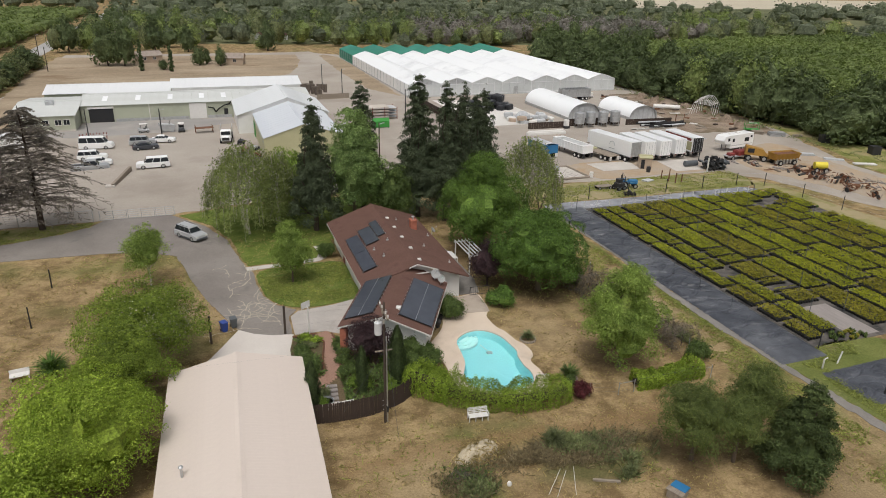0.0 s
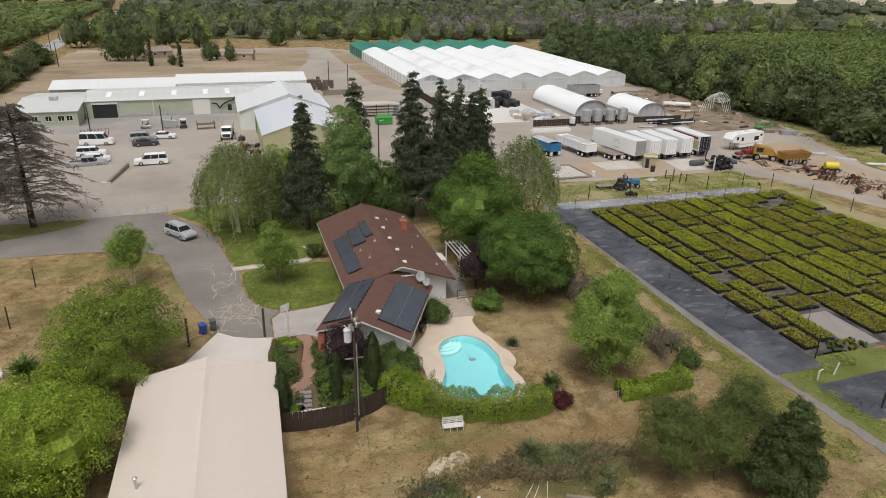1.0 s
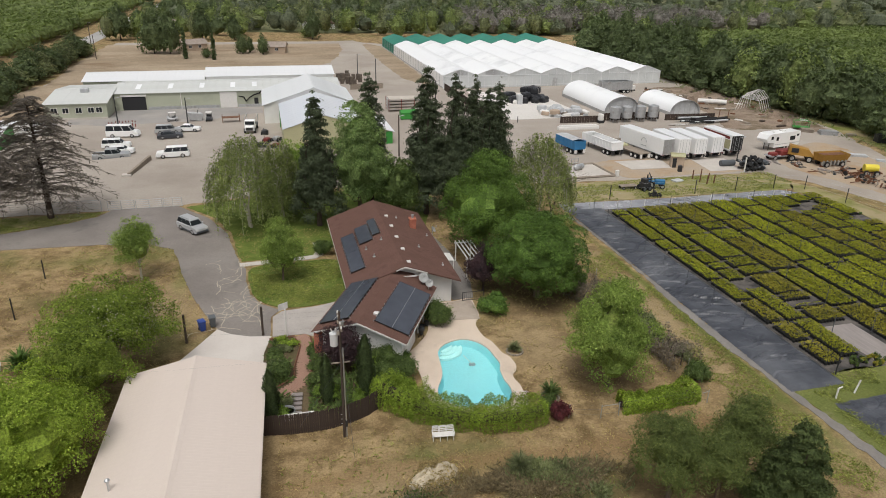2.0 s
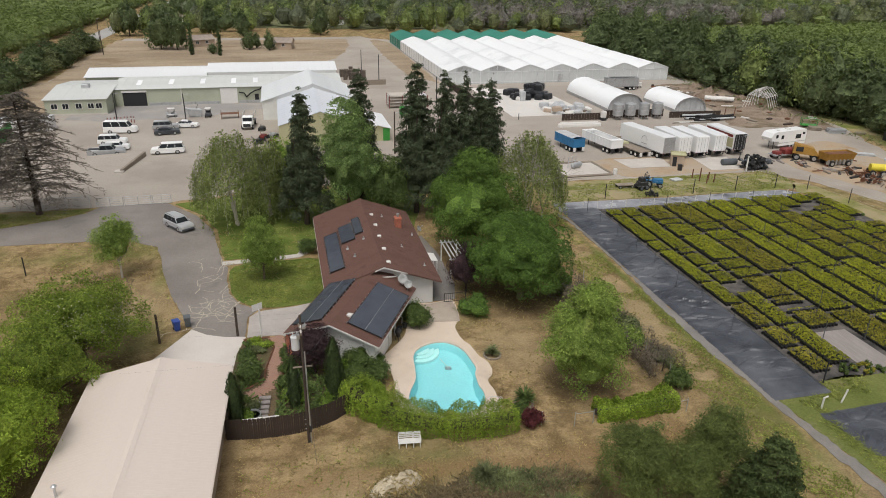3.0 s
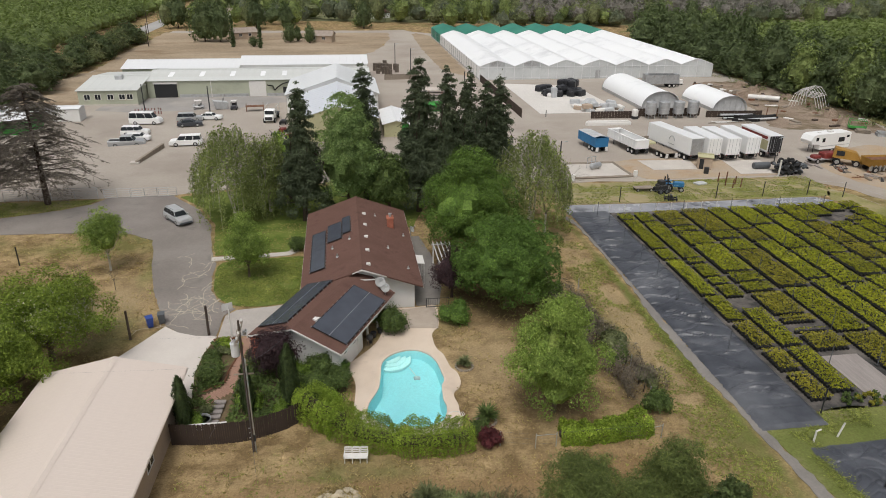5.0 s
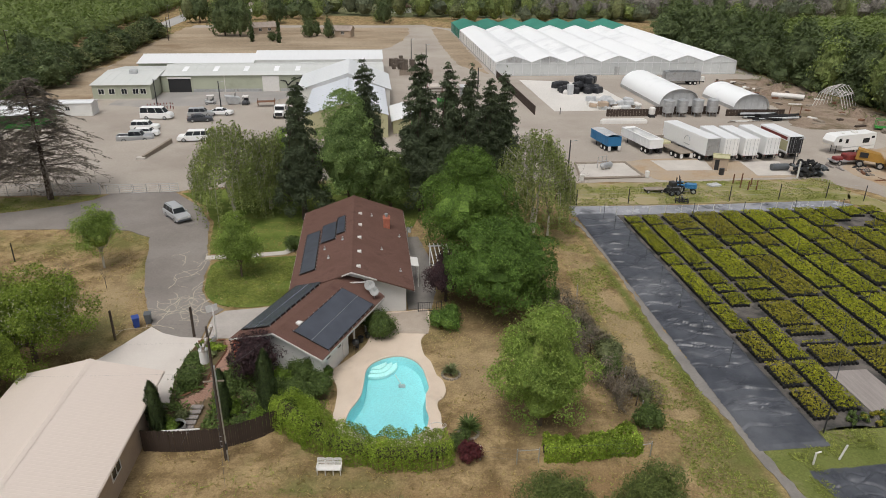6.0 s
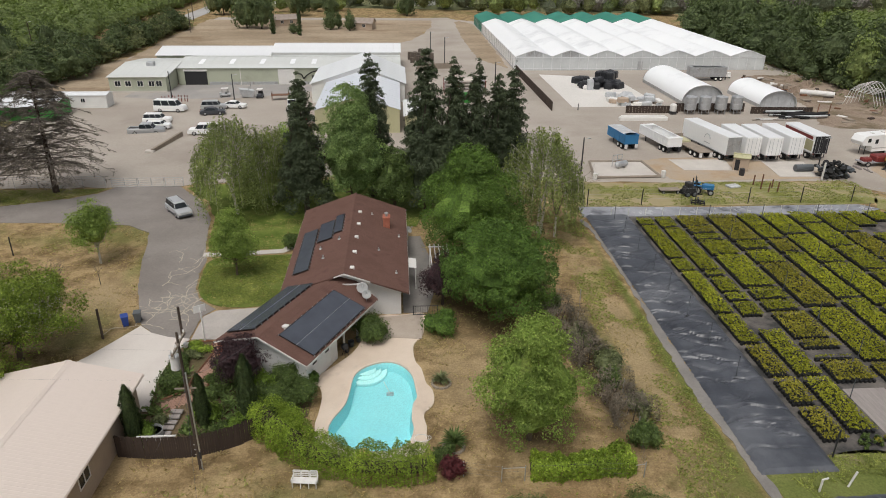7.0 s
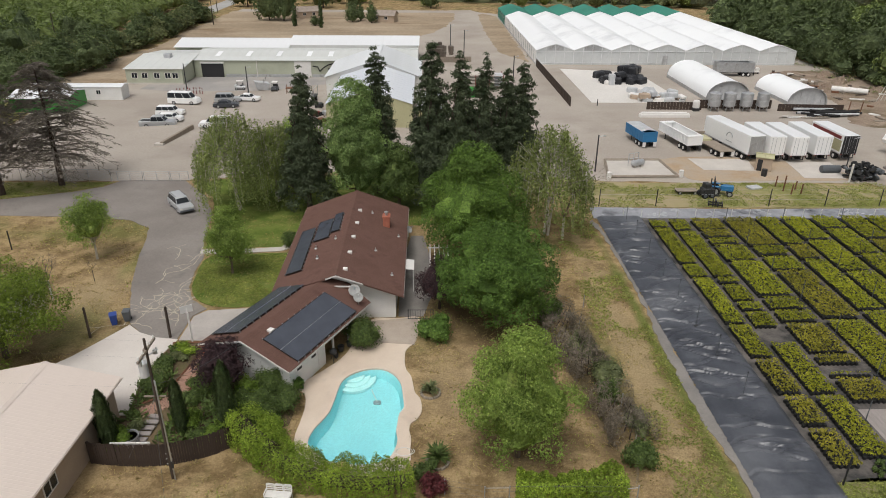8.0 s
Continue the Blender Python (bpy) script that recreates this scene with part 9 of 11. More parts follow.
def camper(x, y, rz):
    """A fifth-wheel camper: stepped nose, windows, door, stripes."""
    ob = thing("camper_trailer", "white fifth-wheel camper trailer", "camper", x, y, 0.02, rz)
    prof = [(-4.6, 0.6), (2.4, 0.6), (2.4, 1.5), (4.3, 1.7), (4.6, 2.3), (4.1, 3.15), (3.4, 3.3), (-4.5, 3.3), (-4.65, 2.2)]
    W = 2.4
    n = len(prof)
    part("body", Shape().add([(px, -W / 2, pz) for px, pz in prof] + [(px, W / 2, pz) for px, pz in prof], [tuple(range(n)), tuple(range(2 * n - 1, n - 1, -1))] + [(i, n + i, n + (i + 1) % n, (i + 1) % n) for i in range(n)]), M_WHITEPAINT, ob)
    for sg in (-1, 1):
        Y = sg * (W / 2)
        for x0, x1, z0, z1 in ((-3.2, -1.8, 1.7, 2.5), (-4.2, -3.6, 2.4, 2.8), (1.4, 2.0, 1.9, 2.6), (2.9, 3.5, 2.2, 2.8)):
            part("window", Shape().box(x0, Y - 0.02, z0, x1, Y + sg * 0.03, z1, 0.01), M_DARKGLASS, ob)
        part("stripe", Shape().box(-4.5, Y - 0.01, 1.1, 2.3, Y + sg * 0.012, 1.22), M_ALU, ob)
        for xx in (-1.6, -0.7):
            wheel_parts(ob, xx, sg * (W / 2 - 0.14), 0.36, 0.25)
    part("door", Shape().box(0.3, -W / 2 - 0.03, 0.75, 1.0, -W / 2 + 0.02, 2.7, 0.01), M_TRIM, ob)
    part("roof_unit", Shape().box(-1.2, -0.4, 3.28, -0.3, 0.4, 3.55, 0.06).box(1.5, -0.25, 3.28, 2.0, 0.25, 3.4, 0.04), M_TRIM, ob)
    part("ladder", Shape().rod((-4.68, 0.5, 0.8), (-4.6, 0.5, 3.4), 0.025).rod((-4.68, 0.9, 0.8), (-4.6, 0.9, 3.4), 0.025), M_ALU, ob)
    part("jack", Shape().rod((3.0, 0.5, 0), (3.0, 0.5, 1.7), 0.06).rod((3.0, -0.5, 0), (3.0, -0.5, 1.7), 0.06), M_DARKMETAL, ob)


camper(102.6, 111.2, 192)


def tractor(x, y, rz, paint, label, s=1.0):
    ob = thing("tractor", label, "tractor", x, y, 0.04, rz)
    part("bonnet", Shape().box(0.1, -0.38 * s, 0.7, 1.7 * s, 0.38 * s, 1.4 * s, 0.1), paint, ob)
    part("seat_deck", Shape().box(-0.9 * s, -0.45, 0.6, 0.15, 0.45, 0.9, 0.04), M_DARKMETAL, ob)
    part("seat", Shape().box(-0.6, -0.25, 0.9, -0.15, 0.25, 1.05, 0.04).box(-0.65, -0.25, 1.0, -0.52, 0.25, 1.5, 0.04), M_RUBBER, ob)
    part("roll_bar", Shape().rod((-0.7, -0.5, 0.8), (-0.75, -0.5, 2.3), 0.045).rod((-0.7, 0.5, 0.8), (-0.75, 0.5, 2.3), 0.045).rod((-0.75, -0.5, 2.3), (-0.75, 0.5, 2.3), 0.045), M_DARKMETAL, ob)
    part("steering_wheel", Shape().lathe((0.15, 0, 1.45), [(0.2, 0), (0.22, 0.03), (0.18, 0.03)], 14), M_RUBBER, ob)
    for sg in (-1, 1):
        wheel_parts(ob, -0.55, sg * 0.72, 0.62 * s, 0.36)
        wheel_parts(ob, 1.3, sg * 0.6, 0.38 * s, 0.25)
        part("fender", Shape().box(-1.0, sg * 0.5, 1.25 * s, 0.0, sg * 0.92, 1.33 * s, 0.03), paint, ob)


tractor(65.2, 93.0, -20, M_BLUE, "small blue tractor on the grass strip")

# ---- things in the yard ----
def quonset(label, x0, x1, y0, y1, h, open_end=True):
    """An arched film tunnel along y with hoops and a cluttered open end."""
    ob = thing("tunnel_greenhouse", label, "greenhouse", (x0 + x1) / 2, y0, 0.02, group="white arched tunnels")
    w, l, n = (x1 - x0) / 2, y1 - y0, 16
    arc = [(-w * math.cos(math.pi * i / n), h * math.sin(math.pi * i / n) ** 0.8 if 0 < i < n else 0) for i in range(n + 1)]
    vs, fs = [], []
    for j in range(13):
        vs += [(px, l * j / 12, pz - (0.03 if j % 2 else 0)) for px, pz in arc]
    fs = [(j * (n + 1) + i, j * (n + 1) + i + 1, (j + 1) * (n + 1) + i + 1, (j + 1) * (n + 1) + i) for j in range(12) for i in range(n)]
    part("film", Shape().add(vs, fs), M_FILM, ob, "white film cover", smooth=True)
    part("side_board", Shape().box(-w - 0.06, 0, 0, -w + 0.02, l, 0.7), M_GALV, ob, "grey side board")
    part("side_board", Shape().box(w - 0.02, 0, 0, w + 0.06, l, 0.7), M_GALV, ob, "grey side board")
    for yy in (0, l):
        part("hoop", Shape().pipe([(px, yy, pz) for px, pz in arc], 0.06), M_GALV, ob)
    part("back_wall", Shape().add([(px, l - 0.05, pz) for px, pz in arc], [tuple(range(n, -1, -1))]), M_FILMWALL, ob)
    part("end_frame", Shape().add([(px * 0.97, 0.5, pz * 0.97) for px, pz in arc], [tuple(range(n + 1))]), M_GREYTARP if open_end else M_INSIDE, ob, "dusty open end with stored goods")
    for k in range(5):
        part("upright", Shape().rod((-w * 0.7 + k * w * 0.35, 0.3, 0), (-w * 0.7 + k * w * 0.35, 0.3, h * 0.75), 0.05, None, 5), M_GALV, ob)
    return ob


quonset("long white film tunnel with grey side boards", 83.6, 92.6, 146.5, 171.0, 4.0)
quonset("shorter white film tunnel", 98.8, 106.8, 143.2, 158.0, 3.4)


def silo(x, y, label):
    ob = thing("storage_tank", label, "tank", x, y, 0.02, group="row of steel tanks")
    part("shell", Shape().lathe((0, 0, 0.7), [(0.5, 0), (1.15, 0.35), (1.15, 2.7), (1.1, 2.75), (0.3, 2.95), (0.25, 3.0)], 22), M_GALV, ob)
    for z in (1.1, 2.0, 2.9):
        part("band", Shape().lathe((0, 0, z), [(1.17, 0), (1.19, 0.03), (1.17, 0.07)], 22), M_ALU, ob)
    for a in range(4):
        c, s_ = math.cos(a * 1.571 + 0.78), math.sin(a * 1.571 + 0.78)
        part("leg", Shape().rod((c, s_, 0), (c, s_, 1.2), 0.07, None, 6), M_GALV, ob)


for x in (82.0, 84.9, 88.2, 91.4):
    silo(x, 138.4, "upright grey stainless storage tank on legs")
small = thing("storage_tank", "small white plastic tank on a stand", "tank", 78.6, 138.4, 0.02)
part("tank", Shape().lathe((0, 0, 0.6), [(0.6, 0), (0.65, 0.1), (0.65, 1.2), (0.5, 1.4), (0.2, 1.45)], 16), M_TRIM, small)
part("stand", Shape().box(-0.6, -0.6, 0, 0.6, 0.6, 0.6, 0.03), M_DARKMETAL, small)


def board_wall(name, label, a, b, h, mat, step=0.3, cap=False):
    ob = thing(name, label, "fence")
    a, b = Vector(a), Vector(b)
    k = max(2, int((b - a).length / step))
    ang = math.degrees(math.atan2((b - a).y, (b - a).x))
    me = Shape().box(0.01, -0.03, 0, step - 0.01, 0.03, h, 0.01).mesh("board", mat)
    for i in range(k):
        p = a.lerp(b, i / k)
        o = part("board", me, mat, ob)
        o.matrix_basis = pose(p.x, p.y, 0.02, 0, 0, ang)
    for i in range(int((b - a).length / 3) + 1):
        p = a.lerp(b, min(1, 3 * i / (b - a).length))
        part("post", Shape().box(p.x - 0.07, p.y + 0.05, 0, p.x + 0.07, p.y + 0.19, h), mat, ob)
    return ob


board_wall("slat_fence", "dark brown slatted privacy fence", (55.0, 141.6), (54.6, 184.5), 1.9, M_WOODDARK, 0.45)
board_wall("retaining_wall", "dark timber retaining wall of bins", (69.5, 139.4), (80.0, 139.0), 1.5, M_WOODDARK, 0.6)
board_wall("retaining_wall", "dark timber wall behind the tanks", (79.8, 140.4), (94.0, 140.0), 1.7, M_WOODDARK, 0.6)
board_wall("retaining_wall", "dark timber wall beside the tunnel", (94.6, 138.2), (106.8, 137.4), 1.4, M_WOODDARK, 0.6)
solo("gate_post", Shape().rod((0, 0, 0), (0, 0, 1.4), 0.08), M_DARKMETAL, "short dark steel post at the pad", "post", m=pose(60.4, 142.0, 0))
solo("wrapped_pipe", Shape().box(-4.7, -0.5, 0.02, 4.7, 0.5, 0.75, 0.2).box(-4.4, -0.4, 0.6, 4.2, 0.3, 0.95, 0.15), M_TRIM, "long white wrapped bundle of pipes", "pipes", m=pose(71.0, 133.6, 0, 0, 0, -1))
rj = random.Random(21)
pp_ = thing("pipe_heap", "heap of black plastic drain pipes", "pipes", 102.0, 135.0)
for k in range(16):
    l = rj.uniform(5, 9)
    o = part("pipe", Shape().rod((-l / 2, 0, 0), (l / 2, 0, 0), 0.22, None, 8), M_RUBBER if k % 4 else M_GREYTARP, pp_)
    o.matrix_basis = pose(rj.uniform(-3, 4), rj.uniform(-1.6, 1.6), 0.25 + 0.3 * (k % 3), 0, rj.uniform(-3, 3), rj.uniform(-14, 14))
planks = thing("plank_heap", "loose pale planks on the gravel", "planks", 96.5, 132.6)
for k in range(7):
    o = part("plank", Shape().box(-2.6, -0.14, 0, 2.6, 0.14, 0.07), M_TRIM if k % 2 else M_TIMBER, planks)
    o.matrix_basis = pose(rj.uniform(-2, 3), rj.uniform(-0.8, 0.8), 0.05 + 0.08 * (k % 3), 0, 0, rj.uniform(-12, 12))
for x in (107.6, 110.0):
    solo("steel_stake", Shape().rod((0, 0, 0), (0.1, 0, 2.2), 0.1, 0.09, 8), M_RUST, "rusty upright steel stake", "post", m=pose(x, 137.0, 0))

# black and grey sheeting piles on the storage pad
blk = thing("tarp_pile", "heap of black plastic pots and sheeting", "pile", 71.5, 168.0)
for k in range(26):
    o = part("bale", Shape().box(-1.3, -0.9, 0, 1.3, 0.9, rj.uniform(0.9, 1.8), 0.3), M_TARP, blk)
    o.matrix_basis = pose(rj.uniform(-5, 5.5), rj.uniform(-5, 4), 0.05 + (1.2 if k > 18 else 0), rj.uniform(-6, 6), rj.uniform(-6, 6), rj.uniform(0, 90))
part("wrapped_pallet", Shape().box(-1.0, -1, 0.05, 0.3, 0.3, 2.4, 0.1), M_GREYTARP, blk).matrix_basis = pose(-3.0, -5.6, 0)
part("drum", Shape().lathe((0, 0, 0), [(0.5, 0), (0.6, 0.5), (0.3, 1.0)], 12), M_TRIM, blk).matrix_basis = pose(-4.4, -5.8, 0.05)
gp = thing("sheet_pile", "heap of grey sheeting, boards and straw", "pile", 74.4, 149.0)
for k in range(30):
    o = part("wrapped_load", Shape().box(-1.1, -0.6, 0, 1.1, 0.6, rj.uniform(0.4, 1.1), 0.2), rj.choice((M_GREYTARP, M_GREYTARP, M_TRIM, M_TIMBER, M_TAN)), gp)
    o.matrix_basis = pose(rj.uniform(-5, 5), rj.uniform(-3.4, 3.4), 0.05 + (0.7 if k > 20 else 0), rj.uniform(-10, 10), rj.uniform(-10, 10), rj.uniform(0, 180))
o = part("tent_sheet", Shape().add([(-2.4, -1.8, 0), (2.4, -1.8, 0), (2.4, 1.8, 0), (-2.4, 1.8, 0), (-0.9, 0, 2.3), (1.2, 0.2, 2.0)], [(0, 1, 5, 4), (1, 2, 5), (2, 3, 4, 5), (3, 0, 4)]), M_GREYTARP, gp, "draped grey sheet")
o.matrix_basis = pose(-1.8, 0.4, 0.05, 0, 0, 12)

# fenced slab with a grey tank
slab_ = thing("tank_slab", "pale concrete slab with low kerb walls", "slab")
part("slab", Shape().prism([(52.4, 99.9), (62.0, 100.0), (61.6, 107.2), (53.8, 107.2)], 0, 0.12), M_CONC, slab_)
for a, b in (((52.3, 99.8), (62.2, 99.9)), ((62.2, 99.9), (61.8, 107.4)), ((61.8, 107.4), (53.6, 107.4)), ((53.6, 107.4), (52.3, 99.8))):
    part("kerb", Shape().rod((a[0], a[1], 0.18), (b[0], b[1], 0.18), 0.2, None, 4), M_TIMBER, slab_)
tk = thing("propane_tank", "grey horizontal gas tank with pipe frame", "tank", 57.6, 104.2, 0.12, 24)
part("shell", Shape().rod((-0.9, 0, 0.65), (0.9, 0, 0.65), 0.45, None, 16).rod((0.9, 0, 0.65), (1.2, 0, 0.65), 0.45, 0.15, 16).rod((-0.9, 0, 0.65), (-1.2, 0, 0.65), 0.45, 0.15, 16), M_GALV, tk)
part("saddle", Shape().box(-0.7, -0.35, 0, -0.5, 0.35, 0.35).box(0.5, -0.35, 0, 0.7, 0.35, 0.35), M_CONC, tk)
part("pipe_frame", Shape().rod((-0.9, 1.0, 0), (-0.9, 1.0, 1.8), 0.05).rod((0.9, 1.0, 0), (0.9, 1.0, 1.8), 0.05).rod((-0.9, 1.0, 1.8), (0.9, 1.0, 1.8), 0.05).rod((-0.9, 1.0, 1.0), (0.9, 1.0, 1.0), 0.05).rod((0, 1.0, 0), (0, 1.0, 1.8), 0.05), M_GALV, tk)
for x, y in ((52.2, 99.2), (62.6, 100.0)):
    ob = thing("white_drum", "white plastic drum on the slab corner", "drum", x, y, 0.02, group="white drums")
    part("drum", Shape().lathe((0, 0, 0), [(0.3, 0), (0.34, 0.1), (0.34, 0.95), (0.3, 1.0)], 12), M_TRIM, ob)
pump = shed("pump_shed", "small tan shed with dark door opening", -1.1, -0.9, 1.1, 0.9, 2.1, 2.4, "x", M_TAN, M_OLIVE, over=0.15)
pump.matrix_world = pose(75.7, 103.2, 0.03, 0, 0, -25)
part("doorway", Shape().box(-0.85, -0.95, 0.05, -0.2, -0.88, 1.7), M_INSIDE, pump)
solo("oil_drum", Shape().lathe((0, 0, 0), [(0.38, 0), (0.4, 0.5), (0.38, 1.0)], 12), M_DARKMETAL, "dark steel drum beside the shed", "drum", m=pose(74.6, 100.4, 0.03))
tube = thing("corrugated_pipe", "length of ribbed grey drain pipe", "pipe", 84.8, 101.8, 0.06)
for k in range(9):
    part("rib", Shape().rod((-1.3 + 0.3 * k, 0, 0.55), (-1.05 + 0.3 * k, 0, 0.55), 0.52, 0.55, 14), M_BINGREY, tube)
tyres = thing("tyre_heap", "heap of stacked black tyres and crates", "heap", 88.0, 99.2)
for k in range(80):
    a = rj.uniform(0, 360)
    x, y, z = rj.uniform(-2.3, 2.3), rj.uniform(-1.5, 1.5), rj.uniform(0.1, 1.9)
    z = min(z, 2.2 - 0.5 * abs(x))
    o = part("tyre", Shape().lathe((0, 0, 0), [(0.25, 0), (0.42, 0.0), (0.46, 0.1), (0.42, 0.22), (0.25, 0.22)], 10), M_RUBBER if k % 3 else M_BINGREY, tyres)
    o.matrix_basis = pose(x, y, max(0.03, z), rj.uniform(-70, 70), rj.uniform(-30, 30), a)
solo("white_board_post", Shape().box(-0.1, -0.1, 0, 0.1, 0.1, 2.6, 0.02), M_TRIM, "white painted upright post at the tyre heap", "post", m=pose(85.4, 97.8, 0.03))
for x, y, h in ((74.2, 96.0, 1.5), (74.4, 94.2, 2.2), (74.9, 93.0, 1.4), (76.2, 94.6, 1.3), (76.3, 93.2, 1.4)):
    solo("fence_post", Shape().rod((0, 0, 0), (0.04, 0, h), 0.1, 0.09, 8), M_RUST, "rusty brown post in the grass", "post", "rusty posts in the grass", m=pose(x, y, 0.03))
solo("metal_sheet", Shape().box(-0.9, -0.6, 0.05, 0.9, 0.6, 0.25, 0.05), M_GREYTARP, "grey folded sheet on the grass", "sheet", m=pose(71.0, 95.4, 0.03, 0, 0, 15))
fl = thing("flat_cart", "flat timber cart on the grass", "cart", 61.0, 93.4, 0.04)
part("deck", Shape().box(-1.4, -0.6, 0.45, 1.4, 0.6, 0.55), M_TIMBER, fl)
for x in (-1.0, 1.0):
    for y in (-0.55, 0.55):
        wheel_parts(fl, x, y, 0.24, 0.14)
lift = thing("loader", "black compact loader with raised mast", "loader", 63.2, 92.2, 0.04, 10)
part("body", Shape().box(-0.7, -0.6, 0.4, 0.7, 0.6, 1.3, 0.1).box(-0.5, -0.5, 1.3, 0.3, 0.5, 1.9, 0.08), M_DARKMETAL, lift)
part("mast", Shape().box(0.7, -0.5, 0.1, 0.82, -0.38, 2.3).box(0.7, 0.38, 0.1, 0.82, 0.5, 2.3), M_DARKMETAL, lift)
part("fork", Shape().box(0.8, -0.4, 0.1, 1.9, -0.28, 0.16).box(0.8, 0.28, 0.1, 1.9, 0.4, 0.16), M_DARKMETAL, lift)
for x in (-0.5, 0.5):
    for y in (-0.62, 0.62):
        wheel_parts(lift, x, y, 0.4, 0.3, M_BINGREY)
impl = thing("implement", "black tractor implement on the fabric edge", "implement", 63.2, 89.0, 0.05, -20)
part("frame", Shape().box(-0.9, -0.5, 0.2, 0.9, -0.38, 0.35).box(-0.9, 0.38, 0.2, 0.9, 0.5, 0.35).box(-0.1, -0.5, 0.2, 0.1, 0.5, 0.8), M_DARKMETAL, impl)
for x in (-0.8, -0.3, 0.3, 0.8):
    part("blade", Shape().box(x - 0.05, -0.5, 0.0, x + 0.05, 0.6, 0.5, 0.02), M_DARKMETAL, impl)


# machinery row east of the trailers
def spreader(x, y, rz):
    ob = thing("spreader_machine", "orange-yellow farm spreader with dark hopper", "machine", x, y, 0.03, rz)
    part("hopper", Shape().add([(-2.6, -0.9, 1.0), (2.6, -0.9, 1.0), (2.6, 0.9, 1.0), (-2.6, 0.9, 1.0), (-2.8, -1.3, 2.3), (2.8, -1.3, 2.3), (2.8, 1.3, 2.3), (-2.8, 1.3, 2.3)], [(3, 2, 1, 0), (0, 1, 5, 4), (1, 2, 6, 5), (2, 3, 7, 6), (3, 0, 4, 7)]), M_YELLOW, ob)
    part("load", Shape().box(-2.6, -1.1, 2.0, 2.6, 1.1, 2.05), M_RUST, ob)
    for k in range(7):
        part("spout", Shape().box(-2.4 + 0.75 * k, -1.1, 0.35, -2.1 + 0.75 * k, -0.7, 1.2), M_ALU, ob)
    for xx in (-1.6, 1.6):
        for yy in (-1.1, 1.1):
            wheel_parts(ob, xx, yy, 0.5, 0.35)
    part("drawbar", Shape().rod((2.6, 0, 0.8), (4.2, 0, 0.5), 0.1), M_RUST, ob)


spreader(103.6, 98.6, -2)
hv = thing("harvester", "yellow farm machine with sloped hood", "machine", 100.6, 102.6, 0.03, -35)
part("hood", Shape().add([(-2.2, -1.1, 1.2), (2.2, -1.1, 1.0), (2.2, 1.1, 1.0), (-2.2, 1.1, 1.2), (-2.0, -0.9, 2.8), (1.2, -0.9, 2.2), (1.2, 0.9, 2.2), (-2.0, 0.9, 2.8)], [(3, 2, 1, 0), (4, 5, 6, 7), (0, 1, 5, 4), (1, 2, 6, 5), (2, 3, 7, 6), (3, 0, 4, 7)]), M_YELLOW, hv)
part("chute", Shape().box(1.6, -0.8, 0.5, 3.6, 0.8, 1.3, 0.1), M_YELLOW, hv)
part("opening", Shape().box(-1.7, -1.13, 1.6, -0.5, -1.0, 2.4, 0.02), M_INSIDE, hv)
for xx in (-1.4, 1.4):
    for yy in (-1.1, 1.1):
        wheel_parts(hv, xx, yy, 0.55, 0.4)
rm = thing("old_truck_bed", "dark red old machine on a flat frame", "machine", 97.6, 104.4, 0.03, 5)
part("frame", Shape().box(-2.6, -0.9, 0.6, 2.6, 0.9, 0.8, 0.03), M_GALV, rm)
part("body", Shape().box(-0.4, -0.9, 0.8, 2.4, 0.9, 1.7, 0.2).box(-2.2, -0.6, 0.8, -0.8, 0.6, 1.3, 0.15), M_RED, rm)
for xx in (-1.7, 1.7):
    for yy in (-0.85, 0.85):
        wheel_parts(rm, xx, yy, 0.42, 0.25)
yt = thing("sprayer", "bright yellow tank on a rusty frame", "machine", 106.0, 92.2, 0.03, -25)
part("tank", Shape().rod((-1.1, 0, 1.2), (1.1, 0, 1.2), 0.65, None, 14), M_BRIGHTYEL, yt)
part("frame", Shape().box(-1.8, -0.7, 0.4, 1.8, -0.6, 0.55).box(-1.8, 0.6, 0.4, 1.8, 0.7, 0.55).box(-1.8, -0.6, 0.4, -1.7, 0.6, 0.55).box(1.7, -0.6, 0.4, 1.8, 0.6, 0.55), M_RUST, yt)
for xx in (-0.8, 0.8):
    for yy in (-0.9, 0.9):
        wheel_parts(yt, xx, yy, 0.45, 0.3)
for k, (x, y) in enumerate(((101.6, 93.6), (103.4, 90.4), (101.2, 88.0), (105.6, 86.8), (102.6, 84.6), (100.6, 81.0), (104.6, 81.6), (106.8, 77.8), (101.8, 77.0), (108.4, 72.0), (104.2, 71.0), (109.6, 66.4))):
    ob = thing("scrap_implement", "rusty heap of old farm implements", "scrap", x, y, 0.03, rj.uniform(0, 180), "old farm implements in a row")
    for j in range(11):
        a = Vector((rj.uniform(-1.9, 1.9), rj.uniform(-1.0, 1.0), rj.uniform(0.15, 0.9)))
        d = Vector((rj.uniform(-1, 1), rj.uniform(-1, 1), rj.uniform(-0.2, 0.5))).normalized() * rj.uniform(0.6, 2.0)
        part("bar", Shape().rod(a - d * 0.4, a + d * 0.5, 0.09, 0.07, 5), M_RUST if j % 4 else M_TIMBER, ob)
    for j in range(4):
        o = part("disc", Shape().lathe((0, 0, 0), [(0.1, 0), (0.42, 0.04), (0.42, 0.12), (0.1, 0.1)], 12), M_RUST if j % 2 else M_DARKMETAL, ob)
        o.matrix_basis = pose(-1.2 + 0.8 * j, rj.uniform(-0.6, 0.6), 0.45, 80, 0, rj.uniform(0, 60))
